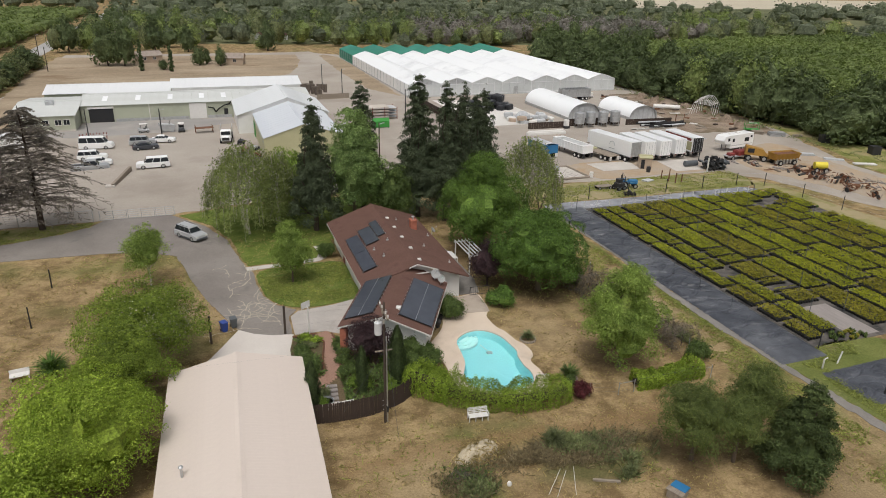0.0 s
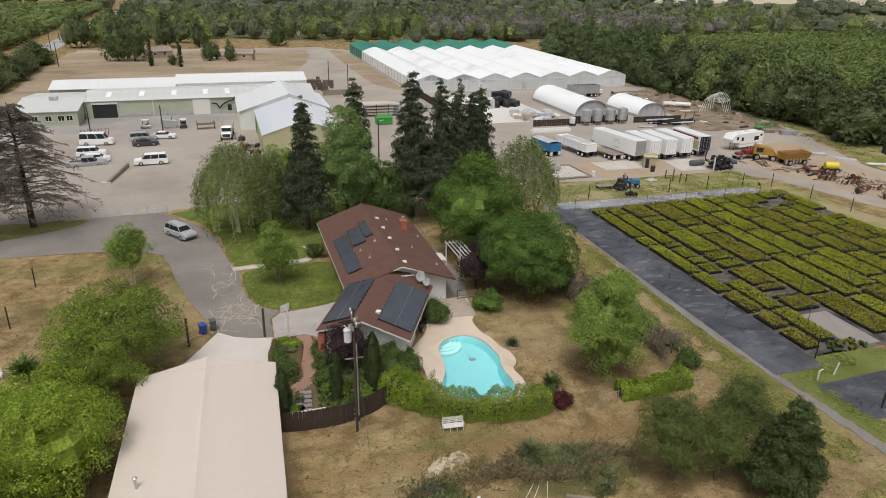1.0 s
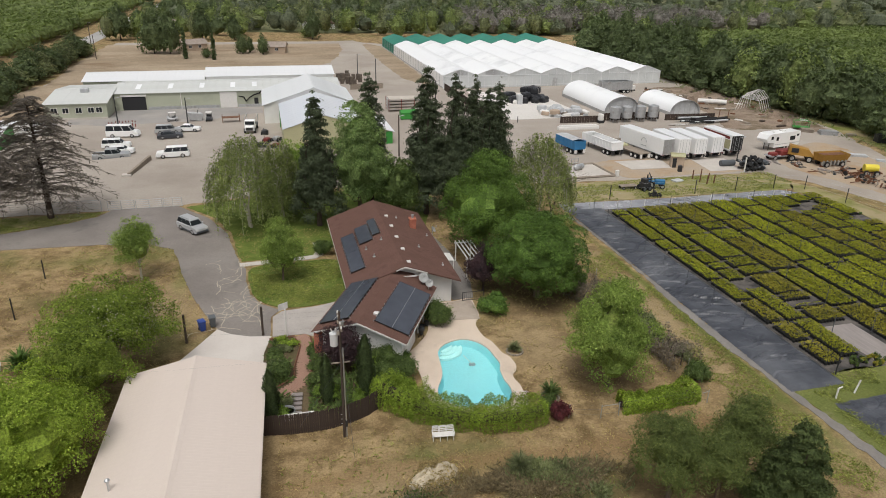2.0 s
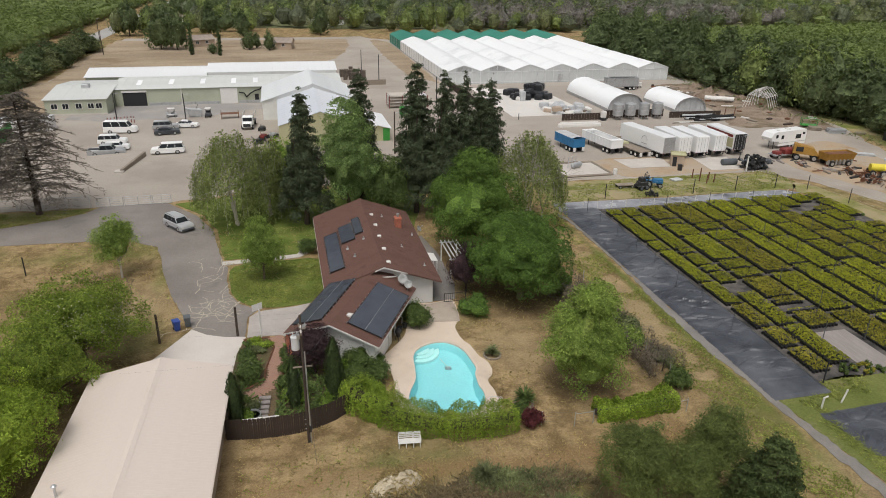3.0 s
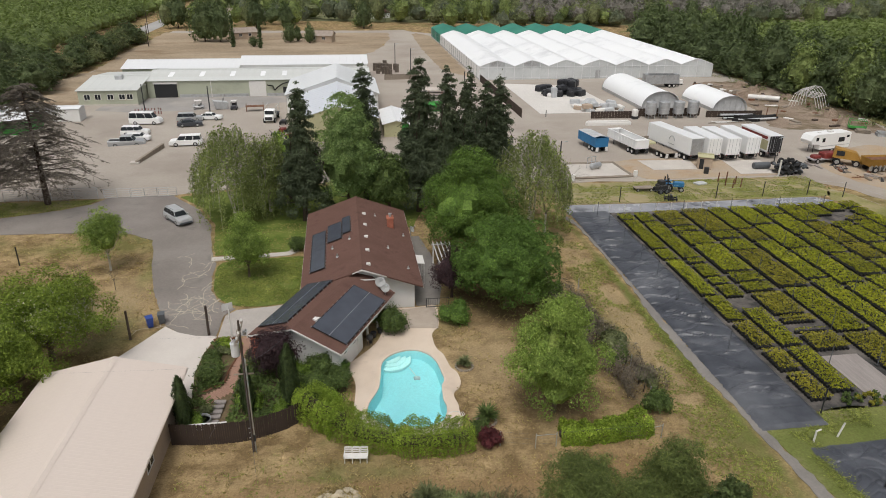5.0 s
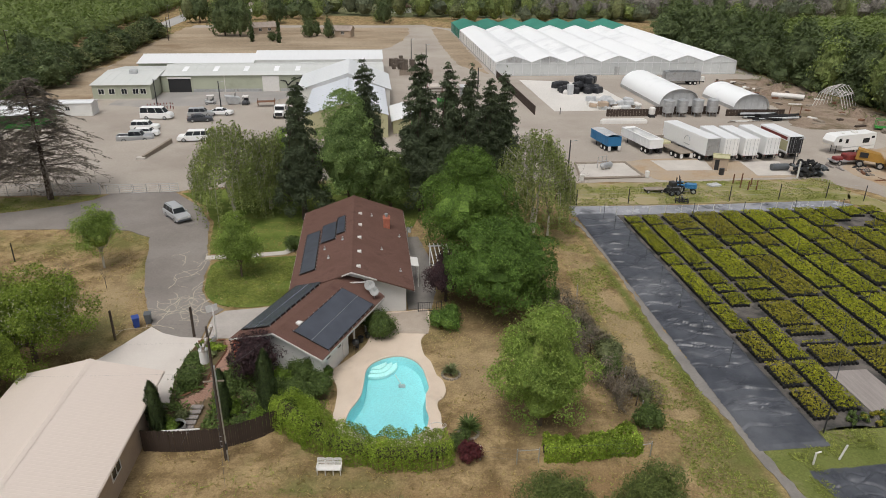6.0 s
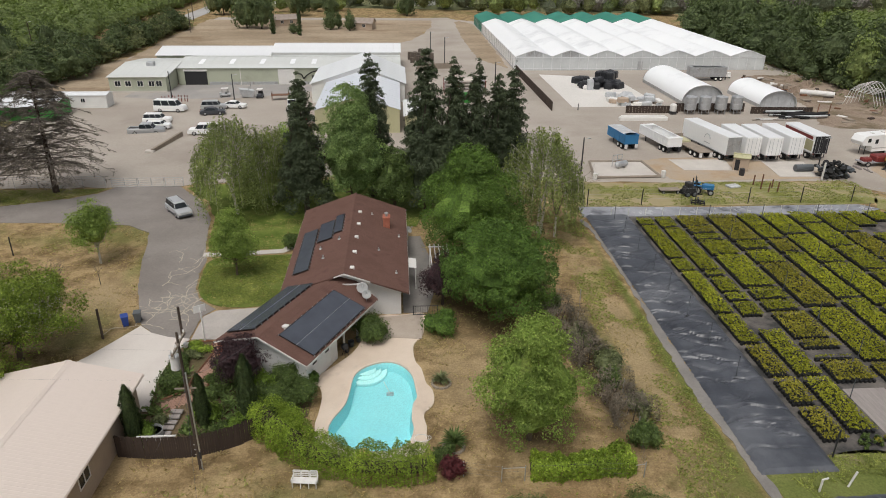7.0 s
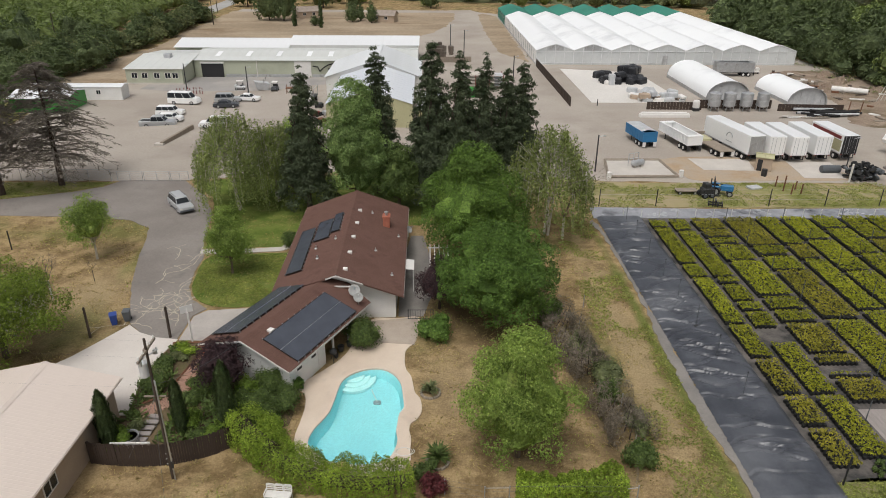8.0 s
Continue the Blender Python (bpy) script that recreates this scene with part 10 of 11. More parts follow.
for x, y, w, l, h, mt, lb in ((113.8, 103.0, 3.4, 1.4, 0.5, M_GREYTARP, "stack of pale grey boards"), (116.4, 98.4, 3.6, 1.2, 0.4, M_GREYTARP, "stack of pale grey boards"), (119.0, 94.0, 4.0, 1.3, 0.4, M_TRIM, "stack of white boards"), (122.0, 119.4, 3.4, 2.0, 1.0, M_GALV, "stack of grey metal frames"), (119.2, 122.4, 2.4, 1.8, 0.9, M_TIMBER, "stack of grey pallets"), (126.0, 117.6, 1.8, 1.2, 0.5, M_TIMBER, "stack of grey pallets")):
    ob = thing("board_stack", lb, "stack", x, y, 0.03, rj.uniform(-40, -20), "stacks along the dirt road")
    for j in range(max(2, int(h / 0.16))):
        o = part("board", Shape().box(-w / 2, -l / 2, 0, w / 2, l / 2, 0.11, 0.01), mt, ob)
        o.matrix_basis = pose(rj.uniform(-0.2, 0.2), rj.uniform(-0.1, 0.1), 0.14 * j, 0, 0, rj.uniform(-3, 3))
for x, y in ((127.4, 111.4), (128.6, 100.0)):
    ob = thing("dark_bin", "square dark metal bin by the wood", "bin", x, y, 0.03, -20, "dark bins by the wood")
    part("body", Shape().box(-0.9, -0.9, 0.1, 0.9, 0.9, 1.7, 0.03), M_DARKMETAL, ob)
    part("skid", Shape().box(-0.9, -0.9, 0, 0.9, -0.7, 0.1).box(-0.9, 0.7, 0, 0.9, 0.9, 0.1), M_DARKMETAL, ob)
gt2 = thing("green_frame_machine", "green-framed trailer with pallets", "machine", 119.8, 125.0, 0.03, -30)
part("frame", Shape().rod((-1.5, -0.8, 0.5), (-1.5, -0.8, 1.9), 0.06).rod((1.5, -0.8, 0.5), (1.5, -0.8, 1.9), 0.06).rod((-1.5, 0.8, 0.5), (-1.5, 0.8, 1.9), 0.06).rod((1.5, 0.8, 0.5), (1.5, 0.8, 1.9), 0.06).rod((-1.5, -0.8, 1.9), (1.5, -0.8, 1.9), 0.06).rod((-1.5, 0.8, 1.9), (1.5, 0.8, 1.9), 0.06).box(-1.6, -0.9, 0.4, 1.6, 0.9, 0.55), M_GREENPAINT, gt2)
# white hoop frames standing by the wood
hp = thing("hoop_stand", "stand of white steel greenhouse hoops", "frames", 121.0, 144.6, 0.02, -35)
for k in range(6):
    s = Shape()
    pts = [(-2.8 + 0.2 * k, 0, 0), (-1.9, 0, 3.2), (-0.6, 0, 4.4), (0.8, 0, 4.2), (2.2, 0, 2.6), (3.2, 0, 0)]
    for a, b in zip(pts, pts[1:]):
        s.rod((a[0] + 0.5 * k, k * 1.2, a[2]), (b[0] + 0.5 * k, k * 1.2, b[2]), 0.06, None, 5)
    part("hoop", s.rod((-1.9 + 0.5 * k, k * 1.2, 3.2), (2.2 + 0.5 * k, k * 1.2, 2.6), 0.05, None, 4), M_TRIM, hp)
part("tie_rail", Shape().rod((-0.6, 0, 4.4), (1.9, 6.0, 4.4), 0.05, None, 4).rod((2.2, 0, 2.6), (4.7, 6.0, 2.6), 0.05, None, 4), M_TRIM, hp)
for x, y, rz, lb in ((119.0, 153.6, -35, "roll of white plastic film"), (116.4, 155.0, -30, "roll of pale blue plastic film")):
    solo("film_roll", Shape().rod((-2.0, 0, 0.6), (2.0, 0, 0.6), 0.6, None, 14), M_TRIM, lb, "roll", "film rolls", m=pose(x, y, 0.02, 0, 0, rz))
for k, (x, y, lb) in enumerate(((112.0, 160.0, "rusty trailer frame on the dirt"), (106.0, 176.0, "white boxes by the greenhouse"))):
    ob = thing("yard_clutter", lb, "clutter", x, y, 0.02, -15)
    part("frame", Shape().box(-1.7, -0.8, 0.4, 1.7, 0.8, 0.55, 0.02), M_RUST if not k else M_TRIM, ob)
    for xx in (-1.1, 0.2, 1.2):
        part("load", Shape().box(xx - 0.4, -0.5, 0.55, xx + 0.4, 0.5, 1.0 + 0.3 * abs(xx), 0.05), M_TIMBER if not k else M_TRIM, ob)
    part("foot", Shape().box(-1.5, -0.6, 0, -1.3, 0.6, 0.4).box(1.3, -0.6, 0, 1.5, 0.6, 0.4), M_DARKMETAL, ob)

# west yard: dock, lamp poles, carts, racks
dock = thing("loading_ramp", "low concrete loading ramp with dark side wall", "ramp")
part("ramp", Shape().add([(-22.4, 119.0, 0), (-14.6, 118.0, 0), (-13.3, 124.6, 0.62), (-13.4, 126.0, 0.62), (-22.2, 124.6, 0.5), (-22.6, 123.0, 0.3), (-13.2, 124.6, 0), (-13.4, 126.0, 0), (-22.2, 124.6, 0), (-14.6, 117.9, 0.02)], [(0, 1, 2, 5), (5, 2, 3, 4), (1, 6, 2), (6, 7, 3, 2), (7, 8, 4, 3)]), M_YARD, dock)
board = Shape().add([(-14.9, 115.2, 0), (-13.0, 124.9, 0), (-13.0, 124.9, 0.8), (-14.9, 115.2, 0.55), (-15.35, 115.25, 0), (-13.45, 124.95, 0), (-13.45, 124.95, 0.8), (-15.35, 115.25, 0.55)], [(0, 1, 2, 3), (7, 6, 5, 4), (3, 2, 6, 7), (0, 3, 7, 4), (1, 5, 6, 2)])
part("side_wall", board, M_TIMBER, dock, "dark timber ramp wall")
part("kerb", Shape().box(-16.2, 114.9, 0, -14.8, 116.0, 0.35, 0.05), M_CONC, dock)
for x, y, h, r in ((-23.0, 153.2, 6.0, 0.12), (-8.7, 146.8, 6.6, 0.13), (51.0, 102.4, 5.4, 0.12), (29.4, 119.0, 7.5, 0.14), (45.6, 158.0, 7.0, 0.13), (36.6, 190.0, 8.0, 0.13), (89.2, 105.0, 4.4, 0.09), (33.6, 205.0, 7.5, 0.12), (-48.0, 262.0, 8.0, 0.14), (-57.0, 300.0, 9.0, 0.15), (-57.0, 345.0, 9.0, 0.15), (-77.0, 210.0, 9.5, 0.15)):
    ob = thing("lamp_pole", "dark timber yard pole with a small lamp arm", "pole", x, y, group="yard poles")
    part("pole", Shape().rod((0, 0, 0), (0, 0, h), r, r * 0.75, 8), M_DARKMETAL if r < 0.14 else M_POLE, ob)
    part("lamp_arm", Shape().rod((0, 0, h - 0.3), (0.7, 0, h - 0.1), 0.04, None, 5).box(0.6, -0.12, h - 0.18, 1.0, 0.12, h - 0.06), M_GALV, ob)
for k in range(9):
    x, y = -24.4 + 0.6 * k + rj.uniform(-0.1, 0.1), 151.4 + 0.12 * k + rj.uniform(-0.5, 0.5)
    ob = thing("bollard", "red and white striped marker post", "bollard", x, y, 0.02, group="marker posts by the lamp pole")
    part("post", Shape().rod((0, 0, 0), (0.05, 0, 1.3), 0.09, None, 8), M_RED, ob)
    part("band", Shape().rod((0.03, 0, 0.7), (0.04, 0, 0.9), 0.1, None, 8), M_TRIM, ob)


def cart(x, y, rz, mat, label):
    ob = thing("utility_cart", label, "cart", x, y, 0.02, rz, "small carts in the yard")
    part("body", Shape().box(-1.1, -0.6, 0.35, 1.1, 0.6, 0.75, 0.1).box(0.6, -0.55, 0.7, 1.1, 0.55, 1.0, 0.08), mat, ob)
    part("roof", Shape().box(-0.8, -0.6, 1.8, 0.7, 0.6, 1.88, 0.03), M_TRIM, ob)
    part("pillar", Shape().rod((-0.7, -0.5, 0.7), (-0.7, -0.5, 1.8), 0.03).rod((-0.7, 0.5, 0.7), (-0.7, 0.5, 1.8), 0.03).rod((0.6, -0.5, 0.9), (0.5, -0.5, 1.8), 0.03).rod((0.6, 0.5, 0.9), (0.5, 0.5, 1.8), 0.03), M_DARKMETAL, ob)
    part("seat", Shape().box(-0.5, -0.5, 0.75, 0.0, 0.5, 0.9, 0.05).box(-0.55, -0.5, 0.9, -0.45, 0.5, 1.3, 0.03), M_DARKMETAL, ob)
    for xx in (-0.75, 0.75):
        for yy in (-0.55, 0.55):
            wheel_parts(ob, xx, yy, 0.25, 0.2)


cart(-12.8, 156.4, 190, M_GALV, "small open grey utility cart")
cart(-5.2, 155.4, 270, M_CHARCOAL, "golf cart with a white roof")
tippy = thing("tipping_bin", "tilted white bin with tools beside a pole", "bin", -8.0, 156.2, 0.02, 20)
part("bin", Shape().add([(-1.2, -0.9, 0.3), (1.0, -0.9, 0), (1.0, 0.9, 0), (-1.2, 0.9, 0.3), (-1.6, -1.1, 1.9), (1.4, -1.1, 1.4), (1.4, 1.1, 1.4), (-1.6, 1.1, 1.9)], [(3, 2, 1, 0), (0, 1, 5, 4), (1, 2, 6, 5), (2, 3, 7, 6), (3, 0, 4, 7), (4, 5, 6, 7)]), M_GREYTARP, tippy)
part("tool", Shape().rod((0.5, 0.3, 1.2), (0.9, 0.4, 2.5), 0.04).rod((0.2, -0.3, 1.2), (0.4, -0.5, 2.3), 0.04), M_DARKMETAL, tippy)
rk_ = thing("steel_rack", "dark steel work rack in the yard", "rack", -0.6, 153.4, 0.02, 5)
part("top", Shape().box(-1.9, -0.8, 1.0, 1.9, 0.8, 1.1), M_RUST, rk_)
for x in (-1.8, 1.7):
    for y in (-0.75, 0.65):
        part("leg", Shape().box(x, y, 0, x + 0.1, y + 0.1, 1.6), M_RUST, rk_)
trk = thing("flatbed_truck", "white cab flatbed truck seen from its front", "truck", 3.6, 144.4, 0.02, 265)
part("cab", Shape().box(0.4, -1.05, 0.7, 2.0, 1.05, 2.5, 0.2), M_WHITEPAINT, trk)
part("bonnet", Shape().box(2.0, -0.95, 0.6, 3.2, 0.95, 1.5, 0.2), M_WHITEPAINT, trk)
part("windshield", Shape().box(1.98, -0.9, 1.6, 2.03, 0.9, 2.3, 0.01), M_DARKGLASS, trk)
part("side_window", Shape().box(0.8, -1.07, 1.6, 1.7, -1.03, 2.3, 0.01).box(0.8, 1.03, 1.6, 1.7, 1.07, 2.3, 0.01), M_DARKGLASS, trk)
part("bed", Shape().box(-3.4, -1.15, 0.9, 0.3, 1.15, 1.1, 0.02), M_DARKMETAL, trk)
part("rack", Shape().rod((-3.3, -1.1, 1.1), (-3.3, -1.1, 2.8), 0.05).rod((-3.3, 1.1, 1.1), (-3.3, 1.1, 2.8), 0.05).rod((0.2, -1.1, 1.1), (0.2, -1.1, 2.8), 0.05).rod((0.2, 1.1, 1.1), (0.2, 1.1, 2.8), 0.05).rod((-3.3, -1.1, 2.8), (0.2, -1.1, 2.8), 0.05).rod((-3.3, 1.1, 2.8), (0.2, 1.1, 2.8), 0.05), M_ALU, trk)
part("grille", Shape().box(3.18, -0.7, 0.7, 3.24, 0.7, 1.3), M_DARKMETAL, trk)
for xx in (-2.2, 2.3):
    for yy in (-1.0, 1.0):
        wheel_parts(trk, xx, yy, 0.48, 0.35)
for x, y, mt, lb in ((6.6, 133.8, M_RED, "red farm implement by the barn"), (5.6, 130.2, M_DARKMETAL, "dark mowing machine by the barn"), (8.2, 129.0, M_RUST, "brown machine by the barn"), (6.2, 140.6, M_DARKMETAL, "dark trailer frame by the barn"), (8.4, 134.6, M_GALV, "grey machine by the barn")):
    ob = thing("barn_implement", lb, "machine", x, y, 0.02, rj.uniform(0, 180), "implements by the barn")
    part("body", Shape().box(-0.8, -0.5, 0.3, 0.6, 0.5, 0.9, 0.12), mt, ob)
    part("mast", Shape().rod((-0.6, 0, 0.8), (-1.2, 0, 1.5), 0.05).rod((0.5, 0.3, 0.6), (1.6, 0.3, 0.4), 0.06).rod((0.5, -0.3, 0.6), (1.6, -0.3, 0.4), 0.06), mt, ob)
    for xx in (-0.5, 0.5):
        for yy in (-0.55, 0.55):
            wheel_parts(ob, xx, yy, 0.34, 0.2, M_BINGREY)
# stacks and bins by the warehouses
M_OLDPALLET = surface("old_pallet_wood", (0.105, 0.085, 0.07), (0.17, 0.14, 0.115), 1.0, 8.0, 0.9, 0, 0.3, 0.01)
PALLET = Shape().box(-0.55, -0.5, 0.1, 0.55, 0.5, 0.13).box(-0.55, -0.5, 0, 0.55, -0.4, 0.1).box(-0.55, -0.05, 0, 0.55, 0.05, 0.1).box(-0.55, 0.4, 0, 0.55, 0.5, 0.1).mesh("pallet", M_OLDPALLET)
dump = thing("green_dumpster", "green metal dumpster with sloped lid", "dumpster", 37.4, 149.8, 0.02)
part("body", Shape().box(-1.8, -1.0, 0.15, 1.8, 1.0, 1.5, 0.04), M_GREENPAINT, dump)
part("lid", Shape().add([(-1.85, -1.05, 1.5), (1.85, -1.05, 1.5), (1.85, 1.05, 1.5), (-1.85, 1.05, 1.5), (-1.85, 0, 2.1), (1.85, 0, 2.1)], [(0, 1, 5, 4), (2, 3, 4, 5), (1, 2, 5), (3, 0, 4)]), M_GREENPAINT, dump)
part("skid", Shape().box(-1.7, -0.9, 0, -1.5, 0.9, 0.15).box(1.5, -0.9, 0, 1.7, 0.9, 0.15), M_DARKMETAL, dump)
M_PALEBOARD = surface("pale_board", (0.52, 0.47, 0.41), (0.60, 0.55, 0.49), 0.6, 6.0, 0.85, 0, 0.2, 0.01)
prk = thing("pallet_rack", "open pallet racking with red uprights", "rack", 39.0, 160.0, 0.02)
for x in (-4.5, -1.5, 1.5, 4.5):
    for y in (-2.0, 2.0):
        part("upright", Shape().box(x - 0.07, y - 0.07, 0, x + 0.07, y + 0.07, 2.9), M_RED, prk)
for z in (0.4, 1.1, 1.8, 2.5):
    for y in (-2.0, 2.0):
        part("beam", Shape().box(-4.6, y - 0.05, z, 4.6, y + 0.05, z + 0.1), M_TIMBER, prk)
    part("shelf", Shape().box(-4.5, -1.9, z + 0.1, 4.5, 1.9, z + 0.14), M_GREYTARP, prk)
    part("stacked_board", Shape().box(-4.3, -1.85, z + 0.14, 2.6, 1.85, z + 0.42, 0.03), M_PALEBOARD, prk, "pale stacked boards")
lean = shed("small_white_shed", "low white-roofed shed with green wall", 25.4, 128.5, 30.0, 141.0, 2.5, 3.1, "y", M_OLIVE, M_WHITEROOF)
part("green_door", Shape().box(28.7, 128.4, 0.05, 29.95, 128.52, 2.4), M_GREENPAINT, lean, "green end door")
for k in range(16):
    x, y = rj.uniform(26.5, 34.0), rj.uniform(196, 211)
    ob = thing("pallet_stack", "tall stack of weathered brown pallets", "pallets", x, y, 0.02, rj.uniform(-8, 8), "pallet stacks by the warehouse")
    hh = rj.randint(7, 16)
    for j in range(hh):
        o = part("pallet", PALLET, M_OLDPALLET, ob)
        o.location = (rj.uniform(-0.04, 0.04), rj.uniform(-0.04, 0.04), 0.15 * j)
board_wall("bin_wall", "grey timber bin row by the warehouse", (29.5, 189.0), (38.5, 190.0), 1.4, M_TIMBER, 0.6)

# loose scrap strewn round the old machines
rq = random.Random(404)
SCRAP = "scrap strewn round the machines"
for k in range(70):
    u = rq.uniform(0, 1)
    x, y = 97 + 12 * u + rq.gauss(0, 1.8), 103 - 21 * u + rq.gauss(0, 2.0)
    l, w = rq.uniform(0.6, 2.2), rq.uniform(0.08, 0.3)
    lb, mt = rq.choice((("bent rusty steel bar on bare dirt", M_RUST), ("weathered grey board on bare dirt", M_TIMBER), ("dark scrap metal plate on dirt", M_DARKMETAL), ("pale dusty plank on bare dirt", M_SLABGREY)))
    s = Shape().box(-l / 2, -w, 0, l / 2, w, rq.uniform(0.08, 0.3), 0.02).rod((-l * 0.3, 0, 0.1), (l * 0.4, w, rq.uniform(0.2, 0.7)), 0.05, 0.04, 5)
    solo("scrap_piece", s, mt, lb, "scrap", SCRAP, m=pose(x, y, 0.03, 0, 0, rq.uniform(0, 180)))

# soil and brush mounds by the wood's edge
for k, (x, y, rx, ry, h) in enumerate(((122.0, 172.0, 3.2, 1.6, 1.0), (121.5, 165.0, 3.0, 1.6, 1.1), (116.0, 159.4, 2.6, 1.5, 0.9), (122.8, 136.9, 3.2, 1.7, 1.1), (121.0, 130.1, 3.0, 1.4, 0.9), (125.0, 156.0, 2.4, 1.6, 0.9))):
    heap("soil_mound", "low mound of brown soil and brush", x, y, rx, ry, h, M_EDGEDIRT, 60 + k, "mound", 18, 0.9)
for k in range(60):
    x, y = rq.uniform(110, 127), rq.uniform(126, 178)
    l, w = rq.uniform(0.8, 2.6), rq.uniform(0.1, 0.5)
    lb, mt = rq.choice((("weathered grey board on brown dirt", M_TIMBER), ("rusty steel scrap on brown dirt", M_RUST), ("pale plastic litter on brown dirt", M_TRIM), ("dark timber scrap on brown dirt", M_DARKBARK)))
    solo("litter_piece", Shape().box(-l / 2, -w, 0, l / 2, w, rq.uniform(0.1, 0.4), 0.03), mt, lb, "litter", "litter by the wood's edge", m=pose(x, y, 0.03, 0, 0, rq.uniform(0, 180)))

# ---- woods, orchards and far trees ----
rw = np.random.default_rng(99)


def template(sprays, per, size, seed, cells, span, grid, core=0.8, tall=1.8, form="dome", clump=0.34):
    """A tree crown of unit height and unit half-width, made for trees tall times as high as half as wide."""
    q = spray_crown(tall, -0.1 * tall, 0.97, np.random.default_rng(seed), sprays, per, size, form, clump, cells, core, 0.05, span, 0.3, grid=grid)[0]
    return q / np.array([1, 1, tall])


def scatter(name, label, leaf, temps, xy, h, rad):
    """Many trees in one mesh, from a few crowns turned and scaled."""
    out = []
    for k, tq in enumerate(temps):
        pick = np.arange(len(xy)) % len(temps) == k
        p, hh, rr = xy[pick], h[pick], rad[pick]
        a = rw.uniform(0, 2 * math.pi, len(p))
        c, s = np.cos(a)[:, None, None], np.sin(a)[:, None, None]
        q = np.empty((len(p),) + tq.shape)
        q[..., 0] = (tq[None, ..., 0] * c - tq[None, ..., 1] * s) * rr[:, None, None] + p[:, 0, None, None]
        q[..., 1] = (tq[None, ..., 0] * s + tq[None, ..., 1] * c) * rr[:, None, None] + p[:, 1, None, None]
        q[..., 2] = np.maximum(tq[None, ..., 2] * hh[:, None, None], 0.0)
        out.append(q.reshape(-1, 4, 3))
    return solo(name, quad_mesh(name, np.concatenate(out), leaf), leaf, label, "trees", kind="stuff")


def trunks(name, xy, h, r0, mat, label):
    s = Shape()
    for (x, y), hh in zip(xy, h):
        s.rod((x, y, -0.1), (x, y, hh * 0.6), r0, r0 * 0.5, 5)
    return solo(name, s, mat, label, "trunks", kind="stuff")


def scattered(n, x0, x1, y0, y1, gap):
    pts = []
    tries = 0
    while len(pts) < n and tries < n * 30:
        tries += 1
        p = (rw.uniform(x0, x1), rw.uniform(y0, y1))
        if all((p[0] - q[0]) ** 2 + (p[1] - q[1]) ** 2 > gap * gap for q in pts[-150:]):
            pts.append(p)
    return np.array(pts)


NEAR = [template(150, 7, 0.14, 400 + k, 50, 0.18, (18, 9), 0.86, 2.0, ("dome", "egg")[k % 2], 0.46) for k in range(4)]
MID = [template(42, 6, 0.2, 420 + k, 20, 0.24, (12, 6), 0.86, 1.7, clump=0.44) for k in range(5)]
BELT = [template(44, 5, 0.17, 430 + k, 16, 0.22, (10, 5), 0.8, 1.8, ("dome", "egg")[k % 2], 0.42) for k in range(5)]
LOW = [template(17, 5, 0.21, 440 + k, 9, 0.26, (10, 4), 0.93, 1.3, clump=0.28) for k in range(5)]
FAR = [template(6, 4, 0.28, 460 + k, 7, 0.3, (7, 3), 0.95, 1.4, clump=0.4) for k in range(4)]

# wood's edge east of the yard
edge = np.array([(132 + 3.5 * rw.normal() + 0.13 * max(0, 150 - y), y) for y in np.arange(84, 262, 6.4)] + [(140 + 3 * rw.normal() + 0.13 * max(0, 150 - y), y) for y in np.arange(82, 262, 5.6)])
scatter("wood_edge", "dense dark-green broadleaf trees at the wood's edge", L_WOODS, NEAR, edge, rw.uniform(9, 16, len(edge)), rw.uniform(4.6, 7.6, len(edge)))
brush = np.array([(130.5 + 1.4 * rw.normal() + 0.13 * max(0, 150 - y), y) for y in np.arange(86, 262, 2.6)])
scatter("wood_brush", "low dark brush at the foot of the wood", L_WOODS, MID, brush, rw.uniform(2.5, 6, len(brush)), rw.uniform(2.2, 3.6, len(brush)))
trunks("edge_trunks", edge, np.full(len(edge), 9.0), 0.2, M_DARKBARK, "dark trunks at the wood's edge")
light = np.array([(133, 142), (135, 131), (139, 121), (146, 112), (131, 160), (150, 100)], float)
scatter("pale_trees", "lighter green trees at the wood's edge", L_PALETREE, NEAR, light, np.array([14.5, 12.5, 12, 12, 13, 11.0]), np.array([6, 5, 4.6, 4.4, 5, 4.5]))
# orchard east
gx, gy = np.meshgrid(np.arange(147, 440, 6.4), np.arange(96, 316, 6.4))
orch = np.column_stack([gx.ravel(), gy.ravel()]) + rw.normal(size=(gx.size, 2)) * 0.7
orch = orch[(orch[:, 0] - 16) * 1.42 + 12 > orch[:, 1] - 260 + 0 * orch[:, 0]]
orch = orch[(orch[:, 1] < 262 + 0.15 * orch[:, 0]) & (orch[:, 0] < 1.34 * orch[:, 1] + 24)]
near = orch[:, 0] + 0.4 * orch[:, 1] < 235
scatter("orchard_near", "even rows of green orchard trees", L_ORCH, MID, orch[near], rw.uniform(5.6, 6.9, near.sum()), rw.uniform(4.2, 5.0, near.sum()))
scatter("orchard", "even canopy of green orchard trees", L_ORCH, LOW, orch[~near], rw.uniform(5.6, 6.7, (~near).sum()), rw.uniform(4.5, 5.3, (~near).sum()))
